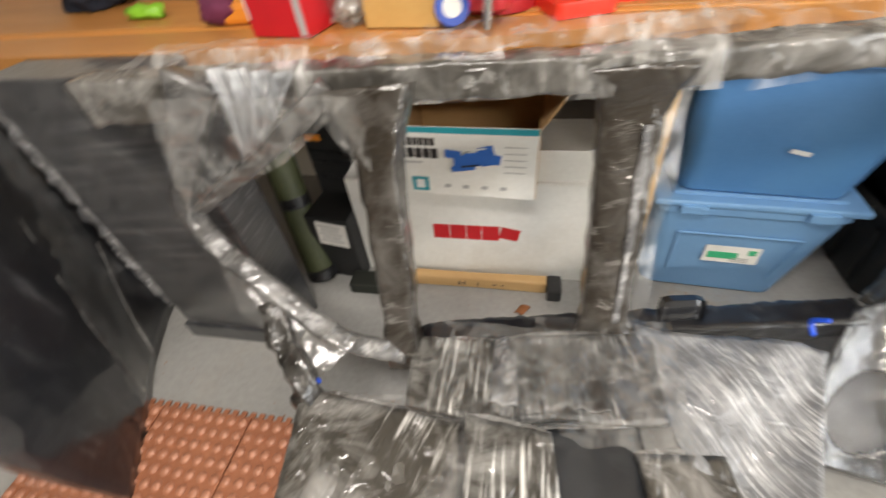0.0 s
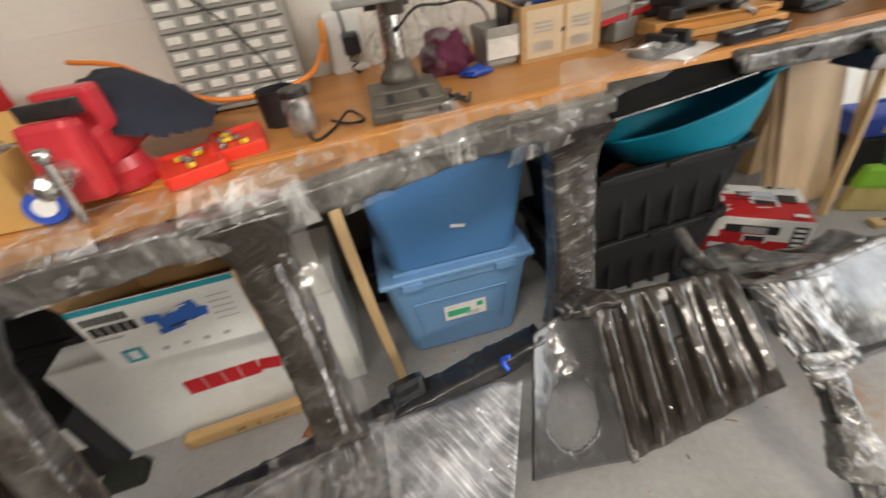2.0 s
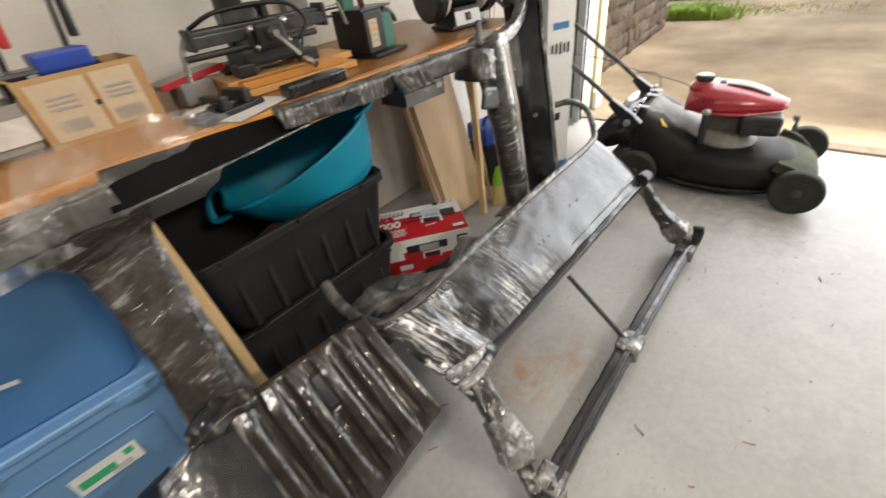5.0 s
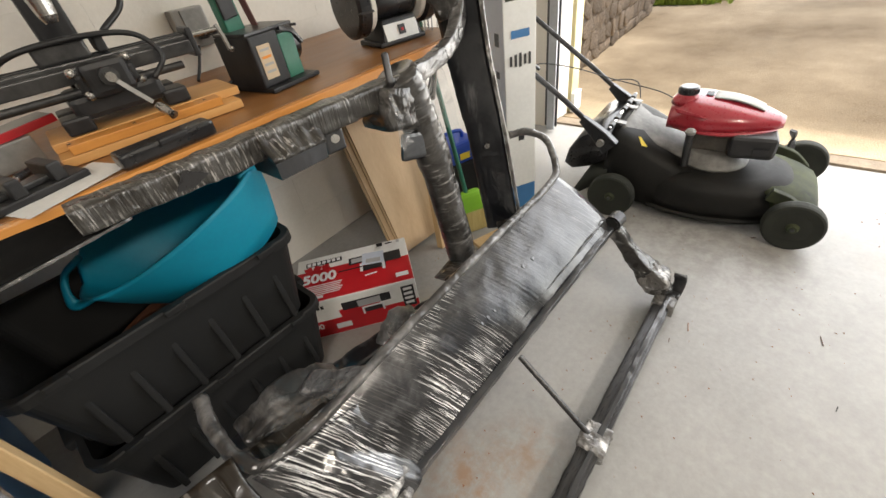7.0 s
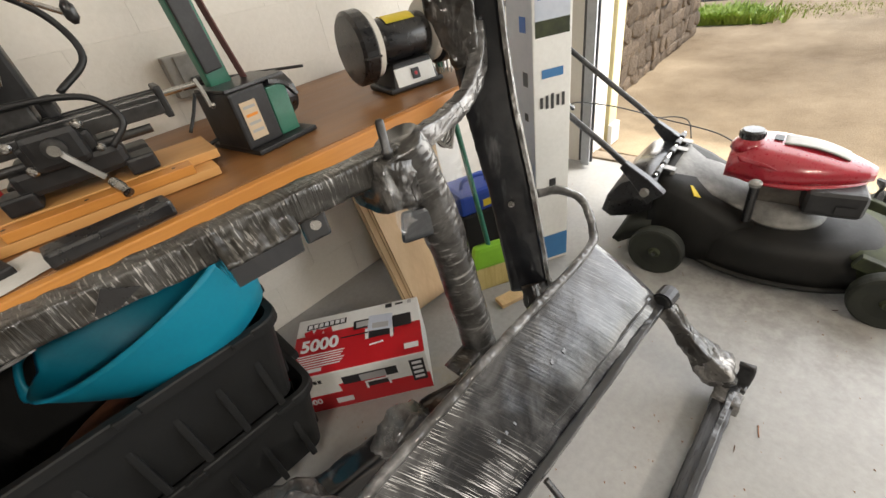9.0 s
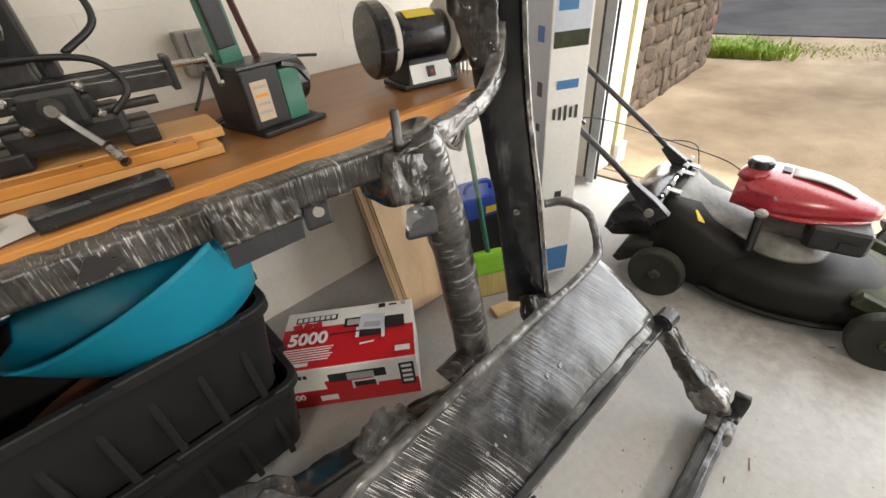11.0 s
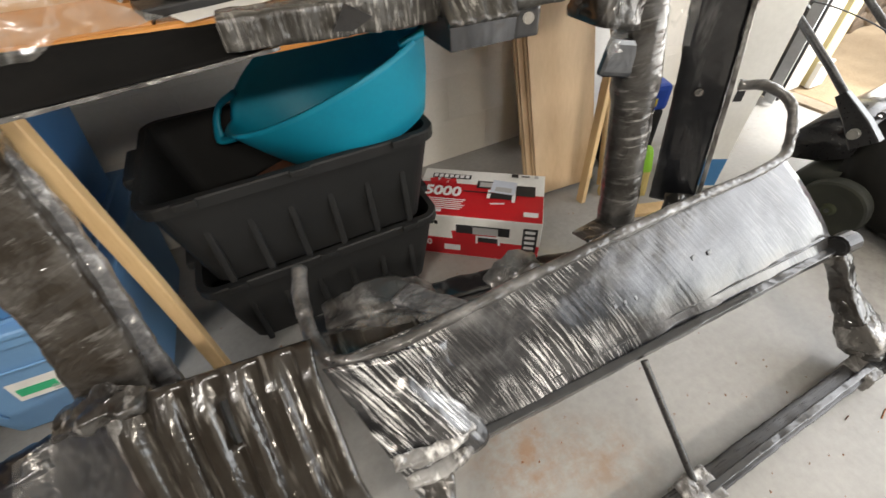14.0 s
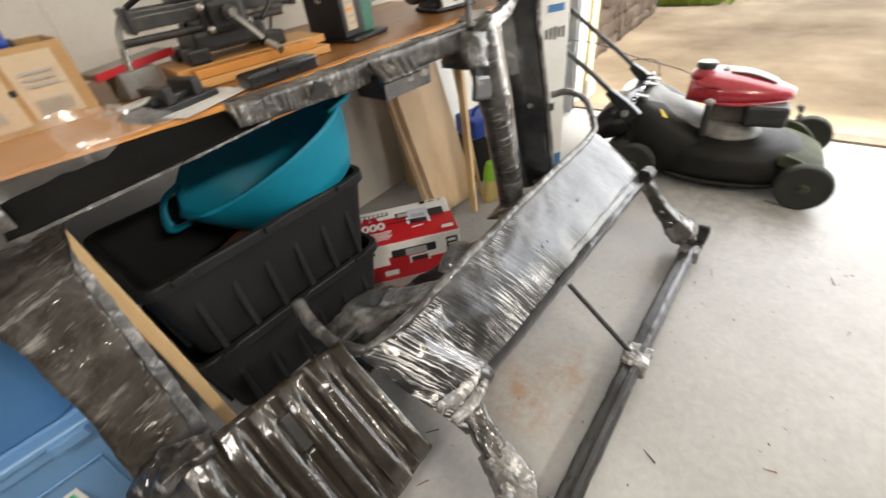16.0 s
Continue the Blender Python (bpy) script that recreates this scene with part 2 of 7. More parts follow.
M["tote"] = surface("blue_plastic", (0.060, 0.185, 0.42), (0.085, 0.235, 0.50), 0.42, big=3, fine=120, bump=0.06, dirt=(0.09, 0.24, 0.48))
M["totelid"] = surface("pale_blue_plastic", (0.15, 0.31, 0.56), (0.19, 0.37, 0.62), 0.42, big=3, fine=120, bump=0.06)
M["bin"] = surface("black_plastic", (0.014, 0.0145, 0.015), (0.022, 0.0225, 0.023), 0.55, big=4, fine=120, bump=0.08, spec=0.3, dirt=(0.014, 0.0135, 0.012))
M["teal"] = surface("teal_rubber", (0.003, 0.25, 0.40), (0.006, 0.33, 0.49), 0.5, big=3, fine=90, bump=0.05)
M["cardboard"] = surface("cardboard", (0.40, 0.24, 0.10), (0.52, 0.33, 0.155), 0.75, big=3, fine=70, bump=0.1, stretch=(1, 1, 4))
M["cardyellow"] = surface("yellow_cardboard", (0.47, 0.27, 0.075), (0.58, 0.36, 0.12), 0.7, big=3, fine=70, bump=0.1)
M["whitecard"] = surface("white_carton", (0.66, 0.66, 0.63), (0.80, 0.80, 0.77), 0.55, big=2.4, fine=60, bump=0.05, dirt=(0.6, 0.57, 0.5))
M["redink"] = plain("red_print", (0.55, 0.012, 0.02), 0.45)
M["blackink"] = plain("black_print", (0.02, 0.02, 0.022), 0.5)
M["greyink"] = plain("grey_print", (0.42, 0.42, 0.42), 0.6)
M["tealink"] = plain("teal_print", (0.02, 0.30, 0.37), 0.5)
M["blueink"] = plain("blue_print", (0.03, 0.14, 0.52), 0.5)
M["greenink"] = plain("green_print", (0.04, 0.42, 0.2), 0.5)
M["whiteink"] = plain("white_print", (0.80, 0.80, 0.80), 0.5)
M["wrap"] = wrapped("wrapped_steel", (0.014, 0.012, 0.010), (0.72, 0.70, 0.67), 0.5, (4.5, 1.2, 0.8), milk=0.10, relief=0.7, crumple=0.45, edge=(0.57, 0.66))
M["wrapx"] = wrapped("wrapped_steel_pleated", (0.018, 0.016, 0.013), (0.74, 0.72, 0.68), 0.55, (13.0, 1.4, 0.8), scale=9.0, milk=0.10, relief=0.5, crumple=0.35, edge=(0.56, 0.62), patchy=(9.0, 0.44, 0.60))
M["wound"] = wrapped("film_wound_tube", (0.020, 0.018, 0.016), (0.68, 0.67, 0.65), 0.42, (1.2, 1.2, 7.0), milk=0.12, relief=0.38, turn=(10, 7, 0), crumple=0.5, edge=(0.55, 0.70), patchy=(7.0, 0.45, 0.62))
M["wrapv"] = wrapped("wrapped_pillar", (0.024, 0.019, 0.014), (0.66, 0.64, 0.61), 0.40, (1.2, 1.2, 6.0), scale=4.0, milk=0.14, relief=0.55, turn=(10, 14, 0), crumple=0.35, edge=(0.57, 0.72), patchy=(4.0, 0.46, 0.62))
# milky film with its glints added as a paler base colour
M["wrapbright"] = wrapped("wrapped_steel_milky_glints", (0.085, 0.08, 0.075), (0.84, 0.83, 0.81), 0.8, (4.0, 2.0, 1.0), milk=0.38, relief=0.85, crumple=1.0, edge=(0.53, 0.64))
M["wrapdark"] = wrapped("wrapped_black_sheet", (0.010, 0.011, 0.014), (0.34, 0.34, 0.35), 0.3, (2.5, 1.4, 0.4), scale=4, milk=0.05, relief=0.25, crumple=0.12)
# white pleat streaks put the film's reflections into the base colour
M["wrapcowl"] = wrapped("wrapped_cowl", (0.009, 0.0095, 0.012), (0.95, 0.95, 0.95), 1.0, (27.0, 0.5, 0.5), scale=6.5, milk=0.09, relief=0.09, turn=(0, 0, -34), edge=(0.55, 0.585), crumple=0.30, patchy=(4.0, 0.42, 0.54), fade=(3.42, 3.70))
M["wrapbeam"] = wrapped("wrapped_beam", (0.060, 0.056, 0.050), (0.68, 0.66, 0.63), 0.55, (4.0, 1.2, 0.8), milk=0.32, relief=0.6, crumple=0.5)
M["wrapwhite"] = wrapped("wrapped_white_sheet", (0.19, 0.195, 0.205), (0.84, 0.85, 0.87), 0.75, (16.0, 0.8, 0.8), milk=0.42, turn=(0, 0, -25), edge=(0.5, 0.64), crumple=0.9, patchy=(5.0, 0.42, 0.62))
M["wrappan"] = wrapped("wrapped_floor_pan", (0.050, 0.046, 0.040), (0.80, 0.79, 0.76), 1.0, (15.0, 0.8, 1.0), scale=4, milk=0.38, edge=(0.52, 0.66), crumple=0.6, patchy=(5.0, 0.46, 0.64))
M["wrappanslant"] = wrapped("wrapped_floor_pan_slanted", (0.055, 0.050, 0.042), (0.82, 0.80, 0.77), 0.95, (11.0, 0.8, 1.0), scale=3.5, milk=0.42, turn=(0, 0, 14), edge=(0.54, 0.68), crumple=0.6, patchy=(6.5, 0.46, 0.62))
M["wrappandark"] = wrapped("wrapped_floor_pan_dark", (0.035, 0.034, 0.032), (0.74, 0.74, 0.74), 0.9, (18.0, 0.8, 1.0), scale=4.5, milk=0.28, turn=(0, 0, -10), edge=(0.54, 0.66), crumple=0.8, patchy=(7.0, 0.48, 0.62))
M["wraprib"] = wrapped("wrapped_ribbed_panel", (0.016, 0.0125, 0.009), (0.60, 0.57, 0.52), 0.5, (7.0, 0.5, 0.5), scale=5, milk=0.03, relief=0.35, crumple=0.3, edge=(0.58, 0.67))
M["wrapgrey"] = wrapped("wrapped_grey_sheet", (0.024, 0.026, 0.030), (0.22, 0.225, 0.23), 0.18, (0.4, 1.5, 4), scale=3, milk=0.10, relief=0.25, crumple=0.3)
M["film"] = clear_film("stretch_film", (1.5, 1, 1), 0.24, 0.10, 0.6)
M["filmmilk"] = clear_film("slack_film", (2.5, 1.5, 1), 0.65, 0.05, 0.12, 0.32)
M["wrapsmoke"] = wrapped("wrapped_smoky_film", (0.045, 0.043, 0.042), (0.66, 0.65, 0.64), 0.35, (2.0, 2.0, 5.0), scale=4.0, milk=0.30, relief=0.6, crumple=0.5, edge=(0.55, 0.70))
M["wrapslate"] = wrapped("wrapped_slate_sheet", (0.030, 0.031, 0.035), (0.30, 0.30, 0.31), 0.30, (0.5, 1.0, 9.0), scale=3.5, milk=0.10, relief=0.25, turn=(0, 6, 0), crumple=0.15, edge=(0.50, 0.72))
# silvery look is painted: pale base colour for light off the folds
M["wrapflange"] = wrapped("pleated_film_glints", (0.11, 0.11, 0.115), (0.86, 0.86, 0.87), 0.7, (2.5, 2.5, 4.0), scale=4.5, milk=0.35, relief=0.9, turn=(20, 30, 0), crumple=0.8, edge=(0.50, 0.68))
M["filmthin"] = clear_film("thin_film", (1.5, 1, 1), 0.10, 0.07, 0.5)
M["castiron"] = surface("dull_cast_iron", (0.085, 0.075, 0.062), (0.19, 0.17, 0.145), 0.5, 0.3, big=8, fine=60, bump=0.2)
# unseen closing walls, kept dark to cut fill light and film reflections
M["dimwall"] = surface("unseen_dim_wall", (0.20, 0.185, 0.16), (0.31, 0.29, 0.255), 0.8, big=1.3, fine=50, bump=0.2)
M["mattblack"] = surface("matt_black_sheet", (0.006, 0.006, 0.006), (0.011, 0.0105, 0.010), 0.9, big=4, fine=90, bump=0.1, spec=0.04)
# lighter than the mat: the studs' sheen is put into their colour
M["matstud"] = surface("rubber_stud_sheen", (0.36, 0.15, 0.085), (0.52, 0.25, 0.16), 0.38, big=30, fine=120, bump=0.05)
M["tancard"] = surface("tan_label", (0.52, 0.40, 0.26), (0.64, 0.52, 0.37), 0.7, big=3, fine=70, bump=0.05)
# dark brown of the sheet that stands in for under-bench shade
M["hardboard"] = surface("hardboard", (0.10, 0.082, 0.066), (0.16, 0.135, 0.11), 0.7, big=2, fine=80, bump=0.1)
M["dustydeck"] = surface("dusty_deck", (0.05, 0.048, 0.042), (0.24, 0.235, 0.22), 0.55, big=6, fine=40, bump=0.2)
M["filmx"] = clear_film("stretch_film_streaked", (4, 2, 0.5), 0.05, 0.035)
M["blackpaint"] = surface("black_paint", (0.009, 0.009, 0.010), (0.018, 0.018, 0.02), 0.3, big=5, fine=90, bump=0.08, coat=0.3)
M["blackmetal"] = surface("black_cast_iron", (0.012, 0.012, 0.013), (0.03, 0.03, 0.031), 0.45, 0.2, big=8, fine=60, bump=0.25)
M["darksteel"] = surface("dark_steel", (0.045, 0.045, 0.047), (0.12, 0.12, 0.12), 0.36, 0.8, big=8, fine=70, bump=0.15)
M["steel"] = surface("bright_steel", (0.45, 0.44, 0.43), (0.68, 0.67, 0.65), 0.25, 1.0, big=10, fine=90, bump=0.08)
M["zinc"] = surface("grey_casting", (0.20, 0.20, 0.19), (0.34, 0.33, 0.31), 0.45, 0.5, big=8, fine=60, bump=0.2)
M["blacktube"] = surface("black_bar", (0.02, 0.02, 0.021), (0.07, 0.07, 0.072), 0.3, 0.4, big=6, fine=60, bump=0.15, stretch=(0.4, 4, 4))
M["bluetie"] = plain("blue_plastic_tie", (0.02, 0.10, 0.75), 0.35)
M["redpaint"] = surface("red_paint", (0.27, 0.010, 0.022), (0.36, 0.016, 0.032), 0.3, big=4, fine=80, bump=0.04, coat=0.5)
M["redplastic"] = surface("red_plastic", (0.66, 0.03, 0.015), (0.78, 0.05, 0.025), 0.4, big=4, bump=0.03)
M["visered"] = surface("vise_enamel", (0.42, 0.022, 0.035), (0.58, 0.04, 0.05), 0.35, big=6, bump=0.1, coat=0.3)
M["navy"] = surface("navy_cloth", (0.006, 0.008, 0.016), (0.016, 0.02, 0.036), 0.95, big=5, fine=160, bump=0.4)
M["greenpaint"] = surface("green_hammertone", (0.015, 0.12, 0.075), (0.03, 0.18, 0.115), 0.4, big=5, fine=90, bump=0.15, coat=0.2)
M["mat"] = surface("terracotta_rubber", (0.27, 0.095, 0.045), (0.40, 0.16, 0.08), 0.6, big=4, fine=90, bump=0.15)
M["olive"] = surface("olive_canister", (0.035, 0.042, 0.018), (0.07, 0.08, 0.035), 0.6, big=5, bump=0.15)
M["orangelabel"] = plain("orange_label", (0.85, 0.30, 0.03), 0.5)
M["yellow"] = plain("yellow_label", (0.78, 0.6, 0.04), 0.5)
M["lime"] = plain("lime_plastic", (0.25, 0.55, 0.03), 0.45)
M["straw"] = surface("broom_straw", (0.42, 0.32, 0.10), (0.6, 0.48, 0.2), 0.8, big=6, fine=90, bump=0.4, stretch=(6, 6, 0.5))
M["bluebox"] = plain("blue_carton", (0.05, 0.19, 0.42), 0.5)
M["palebox"] = surface("pale_carton", (0.42, 0.47, 0.56), (0.56, 0.6, 0.68), 0.5, big=3, bump=0.05)
M["bucketblue"] = plain("deep_blue_plastic", (0.02, 0.07, 0.42), 0.4)
M["rubber"] = surface("tyre_rubber", (0.008, 0.009, 0.007), (0.020, 0.023, 0.015), 0.8, big=6, fine=60, bump=0.3)
M["mossy"] = surface("mossy_deck", (0.012, 0.016, 0.009), (0.055, 0.065, 0.026), 0.8, big=9, fine=40, bump=0.2)
M["deck"] = surface("mower_deck", (0.006, 0.006, 0.0055), (0.016, 0.0155, 0.014), 0.55, big=5, fine=50, bump=0.2, spec=0.2, dirt=(0.034, 0.031, 0.024))
M["greyplastic"] = surface("grey_plastic", (0.26, 0.25, 0.23), (0.36, 0.35, 0.32), 0.5, big=5, bump=0.05)
M["clearplastic"] = surface("frosted_drawer", (0.62, 0.60, 0.55), (0.82, 0.80, 0.75), 0.25, big=9, bump=0.05)
M["orangecord"] = plain("orange_cord", (0.85, 0.25, 0.03), 0.45)
M["blackcord"] = plain("black_cord", (0.012, 0.012, 0.013), 0.45)
M["purple"] = surface("plum_cloth", (0.10, 0.012, 0.045), (0.17, 0.03, 0.08), 0.8, big=10, fine=80, bump=0.5)
M["sandbelt"] = plain("sanding_belt", (0.17, 0.075, 0.07), 0.9)
M["stonewheel"] = plain("white_grinding_wheel", (0.76, 0.73, 0.66), 0.85)
M["leather"] = surface("brown_leather", (0.07, 0.026, 0.012), (0.15, 0.06, 0.028), 0.55, big=8, bump=0.3)
M["paper"] = plain("white_paper", (0.76, 0.75, 0.72), 0.7)
M["ceiling"] = surface("ceiling_board", (0.62, 0.60, 0.55), (0.74, 0.72, 0.67), 0.8, big=1, bump=0.1)
M["dryleaf"] = plain("dry_leaf", (0.28, 0.10, 0.03), 0.7)

# ---- builders ----
POSES = {}


def thing(name, label, category, loc=(0, 0, 0), rz=0, group="", kind="", rx=0, ry=0):
    e = new(name)
    e.empty_display_size = 0.05
    m = pose(*loc, rx, ry, rz)
    e.matrix_world = m
    POSES[e] = m
    return tagged(e, label, category, group, kind)


def part(name, bm, material, parent=None, label="", smooth=False, world=False):
    """One mesh object under a thing or a part; world: its corners are given in the place's metres."""
    if world and parent is not None:
        bmesh.ops.transform(bm, matrix=POSES[parent].inverted(), verts=bm.verts)
    me = bpy.data.meshes.new(name)
    bmesh.ops.recalc_face_normals(bm, faces=bm.faces)
    bm.to_mesh(me)
    bm.free()
    if smooth:
        for f in me.polygons:
            f.use_smooth = True
    me.materials.append(M[material])
    ob = new(name, me)
    if parent is not None:
        ob.parent = parent
        POSES[ob] = POSES[parent]
    else:
        POSES[ob] = Matrix()
    return tagged(ob, label)


def solid(name, bm, material, label, category, kind="", group="", smooth=False):
    return tagged(part(name, bm, material, None, "", smooth), label, category, group, kind)


def block(size, at=(0, 0, 0), rot=(0, 0, 0), bevel=0.004, seg=2, bm=None, taper=1.0):
    """A bevelled block centred at at; taper scales its foot."""
    own = bmesh.new()
    bmesh.ops.create_cube(own, size=1)
    for v in own.verts:
        k = taper if v.co.z < 0 else 1.0
        v.co = Vector((v.co.x * size[0] * k, v.co.y * size[1] * k, v.co.z * size[2]))
    if bevel:
        bmesh.ops.bevel(own, geom=own.edges[:], offset=bevel, segments=seg, affect="EDGES", profile=0.6)
    bmesh.ops.transform(own, matrix=pose(*at, *rot), verts=own.verts)
    if bm is None:
        return own
    join(bm, own)
    return bm


def join(bm, other):
    me = bpy.data.meshes.new("tmp")
    other.to_mesh(me)
    other.free()
    bm.from_mesh(me)
    bpy.data.meshes.remove(me)
    return bm


def rod(a, b, r, r2=None, seg=14, bm=None, bevel=0.0):
    own = bmesh.new()
    a, b = Vector(a), Vector(b)
    d = b - a
    bmesh.ops.create_cone(own, cap_ends=True, segments=seg, radius1=r, radius2=r if r2 is None else r2, depth=d.length)
    if bevel:
        rim = [e for e in own.edges if abs(e.verts[0].co.z - e.verts[1].co.z) < 1e-6]
        bmesh.ops.bevel(own, geom=rim, offset=bevel, segments=2, affect="EDGES")
    bmesh.ops.transform(own, matrix=Matrix.Translation((a + b) / 2) @ d.to_track_quat("Z", "Y").to_matrix().to_4x4(), verts=own.verts)
    if bm is None:
        return own
    return join(bm, own)


def smooth_path(pts, n):
    """Points on a curve through pts."""
    P = [Vector(p) for p in pts]
    P = [2 * P[0] - P[1]] + P + [2 * P[-1] - P[-2]]
    out = []
    for i in range(1, len(P) - 2):
        for k in range(n):
            t = k / n
            a, b, c, d = P[i - 1], P[i], P[i + 1], P[i + 2]
            out.append(0.5 * ((2 * b) + (c - a) * t + (2 * a - 5 * b + 4 * c - d) * t * t + (3 * b - a - 3 * c + d) * t ** 3))
    return out + [P[-2]]


def sweep(pts, r, seg=14, rough=0.0, flat=1.0, up=(0, 0, 1), bm=None, freq=22, ends=1.0):
    """A tube along pts; r may be a list. flat squashes it along up; rough crumples it."""
    bm = bm or bmesh.new()
    n = len(pts)
    rs = r if isinstance(r, (list, tuple)) else [r] * n
    rings = []
    for i, p in enumerate(pts):
        d = (Vector(pts[min(i + 1, n - 1)]) - Vector(pts[max(i - 1, 0)])).normalized()
        u = Vector(up) - d * d.dot(Vector(up))
        if u.length < 1e-3:
            u = Vector((1, 0, 0)) - d * d.x
        u.normalize()
        w = d.cross(u)
        R = rs[int(i * (len(rs) - 1) / max(n - 1, 1))]
        ring = []
        for k in range(seg):
            a = 2 * math.pi * k / seg
            q = w * math.cos(a) * R + u * math.sin(a) * R * flat
            c = Vector(p) + q
            if rough:
                c += q.normalized() * rough * (noise.noise(c * freq) + 0.6 * noise.noise(c * freq * 2.7))
            ring.append(bm.verts.new(c))
        rings.append(ring)
    for a, b in zip(rings, rings[1:]):
        for k in range(seg):
            bm.faces.new((a[k], a[(k + 1) % seg], b[(k + 1) % seg], b[k]))
    bm.faces.new(rings[0])
    bm.faces.new(rings[-1])
    return bm


def bar(pts, w, h, rough=0.0, up=(0, 0, 1), step=0.012, freq=18, bm=None, twist=0.0):
    """A rectangular wrapped member along a path, crumpled; w across, h along up. w and h may be lists."""
    bm = bm or bmesh.new()
    P = [Vector(p) for p in pts]
    length = sum((b - a).length for a, b in zip(P, P[1:]))
    line = smooth_path(P, max(2, int(length / step / max(len(P) - 1, 1))))
    n = len(line)
    ws = w if isinstance(w, (list, tuple)) else [w, w]
    hs = h if isinstance(h, (list, tuple)) else [h, h]
    prof = []
    for s in range(4):
        for k in range(6):
            t = -0.86 + 1.72 * k / 5.0
            prof.append([(t, -1), (1, t), (-t, 1), (-1, -t)][s])
    rings = []
    for i, p in enumerate(line):
        d = (line[min(i + 1, n - 1)] - line[max(i - 1, 0)]).normalized()
        u = Vector(up) - d * d.dot(Vector(up))
        u.normalize()
        c = d.cross(u)
        t = i / (n - 1)
        W = float(np.interp(t, np.linspace(0, 1, len(ws)), ws)) / 2
        H = float(np.interp(t, np.linspace(0, 1, len(hs)), hs)) / 2
        ring = []
        for x, y in prof:
            q = c * (x * W) + u * (y * H)
            v = p + q
            if rough:
                v = v + q.normalized() * rough * (noise.noise(v * freq) + 1.2 * (0.3 - abs(noise.noise(v * freq * 1.7))) + 0.5 * noise.noise(v * freq * 3.1))
            ring.append(bm.verts.new(v))
        rings.append(ring)
    m = len(prof)
    for a, b in zip(rings, rings[1:]):
        for k in range(m):
            bm.faces.new((a[k], a[(k + 1) % m], b[(k + 1) % m], b[k]))
    bm.faces.new(rings[0])
    bm.faces.new(rings[-1])
    return bm


def sheet(a, b, c, d, nu, nv, lift=None, thick=0.006, keep=None, rough=0.0, freq=16):
    """A sheet over the corners a b c d (round), with thickness; lift(u, v) raises it along its normal, keep(u, v) says where it is."""
    bm = bmesh.new()
    a, b, c, d = Vector(a), Vector(b), Vector(c), Vector(d)
    nrm = (b - a).cross(d - a).normalized()
    top, bot = {}, {}
    for i in range(nu + 1):
        for j in range(nv + 1):
            u, v = i / nu, j / nv
            p = (a * (1 - u) + b * u) * (1 - v) + (d * (1 - u) + c * u) * v
            h = lift(u, v) if lift else 0.0
            if rough:
                h += rough * (noise.noise(p * freq) + 0.6 * noise.noise(p * freq * 2.8))
            p = p + nrm * h
            top[i, j] = bm.verts.new(p)
            if thick:
                bot[i, j] = bm.verts.new(p - nrm * thick)
    cells = {(i, j) for i in range(nu) for j in range(nv) if keep is None or keep((i + 0.5) / nu, (j + 0.5) / nv)}
    for i, j in cells:
        bm.faces.new((top[i, j], top[i + 1, j], top[i + 1, j + 1], top[i, j + 1]))
        if thick:
            bm.faces.new((bot[i, j + 1], bot[i + 1, j + 1], bot[i + 1, j], bot[i, j]))
            for (di, dj), (p, q) in {(0, -1): ((i, j), (i + 1, j)), (0, 1): ((i + 1, j + 1), (i, j + 1)), (-1, 0): ((i, j + 1), (i, j)), (1, 0): ((i + 1, j), (i + 1, j + 1))}.items():
                if (i + di, j + dj) not in cells:
                    bm.faces.new((top[q], top[p], bot[p], bot[q]))
    loose = [v for v in bm.verts if not v.link_faces]
    bmesh.ops.delete(bm, geom=loose, context="VERTS")
    return bm


def lathe(profile, seg=28, axis="z", at=(0, 0, 0), rot=(0, 0, 0), bm=None, sx=1.0, sy=1.0):
    """A turned shape from (radius, height) pairs."""
    own = bmesh.new()
    rings = []
    for r, z in profile:
        rings.append([own.verts.new((max(r, 1e-4) * math.cos(2 * math.pi * k / seg) * sx, max(r, 1e-4) * math.sin(2 * math.pi * k / seg) * sy, z)) for k in range(seg)])
    for a, b in zip(rings, rings[1:]):
        for k in range(seg):
            own.faces.new((a[k], a[(k + 1) % seg], b[(k + 1) % seg], b[k]))
    own.faces.new(rings[0])
    own.faces.new(rings[-1])
    bmesh.ops.transform(own, matrix=pose(*at, *rot), verts=own.verts)
    if bm is None:
        return own
    return join(bm, own)


def lettering(text, size, m, material, parent, name="lettering", depth=0.0006, bold=0.0):
    """Words as a thin raised mesh under a thing."""
    cu = bpy.data.curves.new(name, "FONT")
    cu.body, cu.size, cu.extrude, cu.align_x, cu.align_y = text, size, depth, "CENTER", "CENTER"
    cu.offset = bold
    tmp = bpy.data.objects.new("tmp", cu)
    me = bpy.data.meshes.new_from_object(tmp)
    me.name = name
    bpy.data.objects.remove(tmp)
    bpy.data.curves.remove(cu)
    me.transform(m)
    me.materials.clear()
    me.materials.append(M[material])
    ob = new(name, me)
    ob.parent = parent
    POSES[ob] = POSES[parent]
    return ob

# ---- structure ----
WALL_Y, DOOR_X = 2.75, 5.60


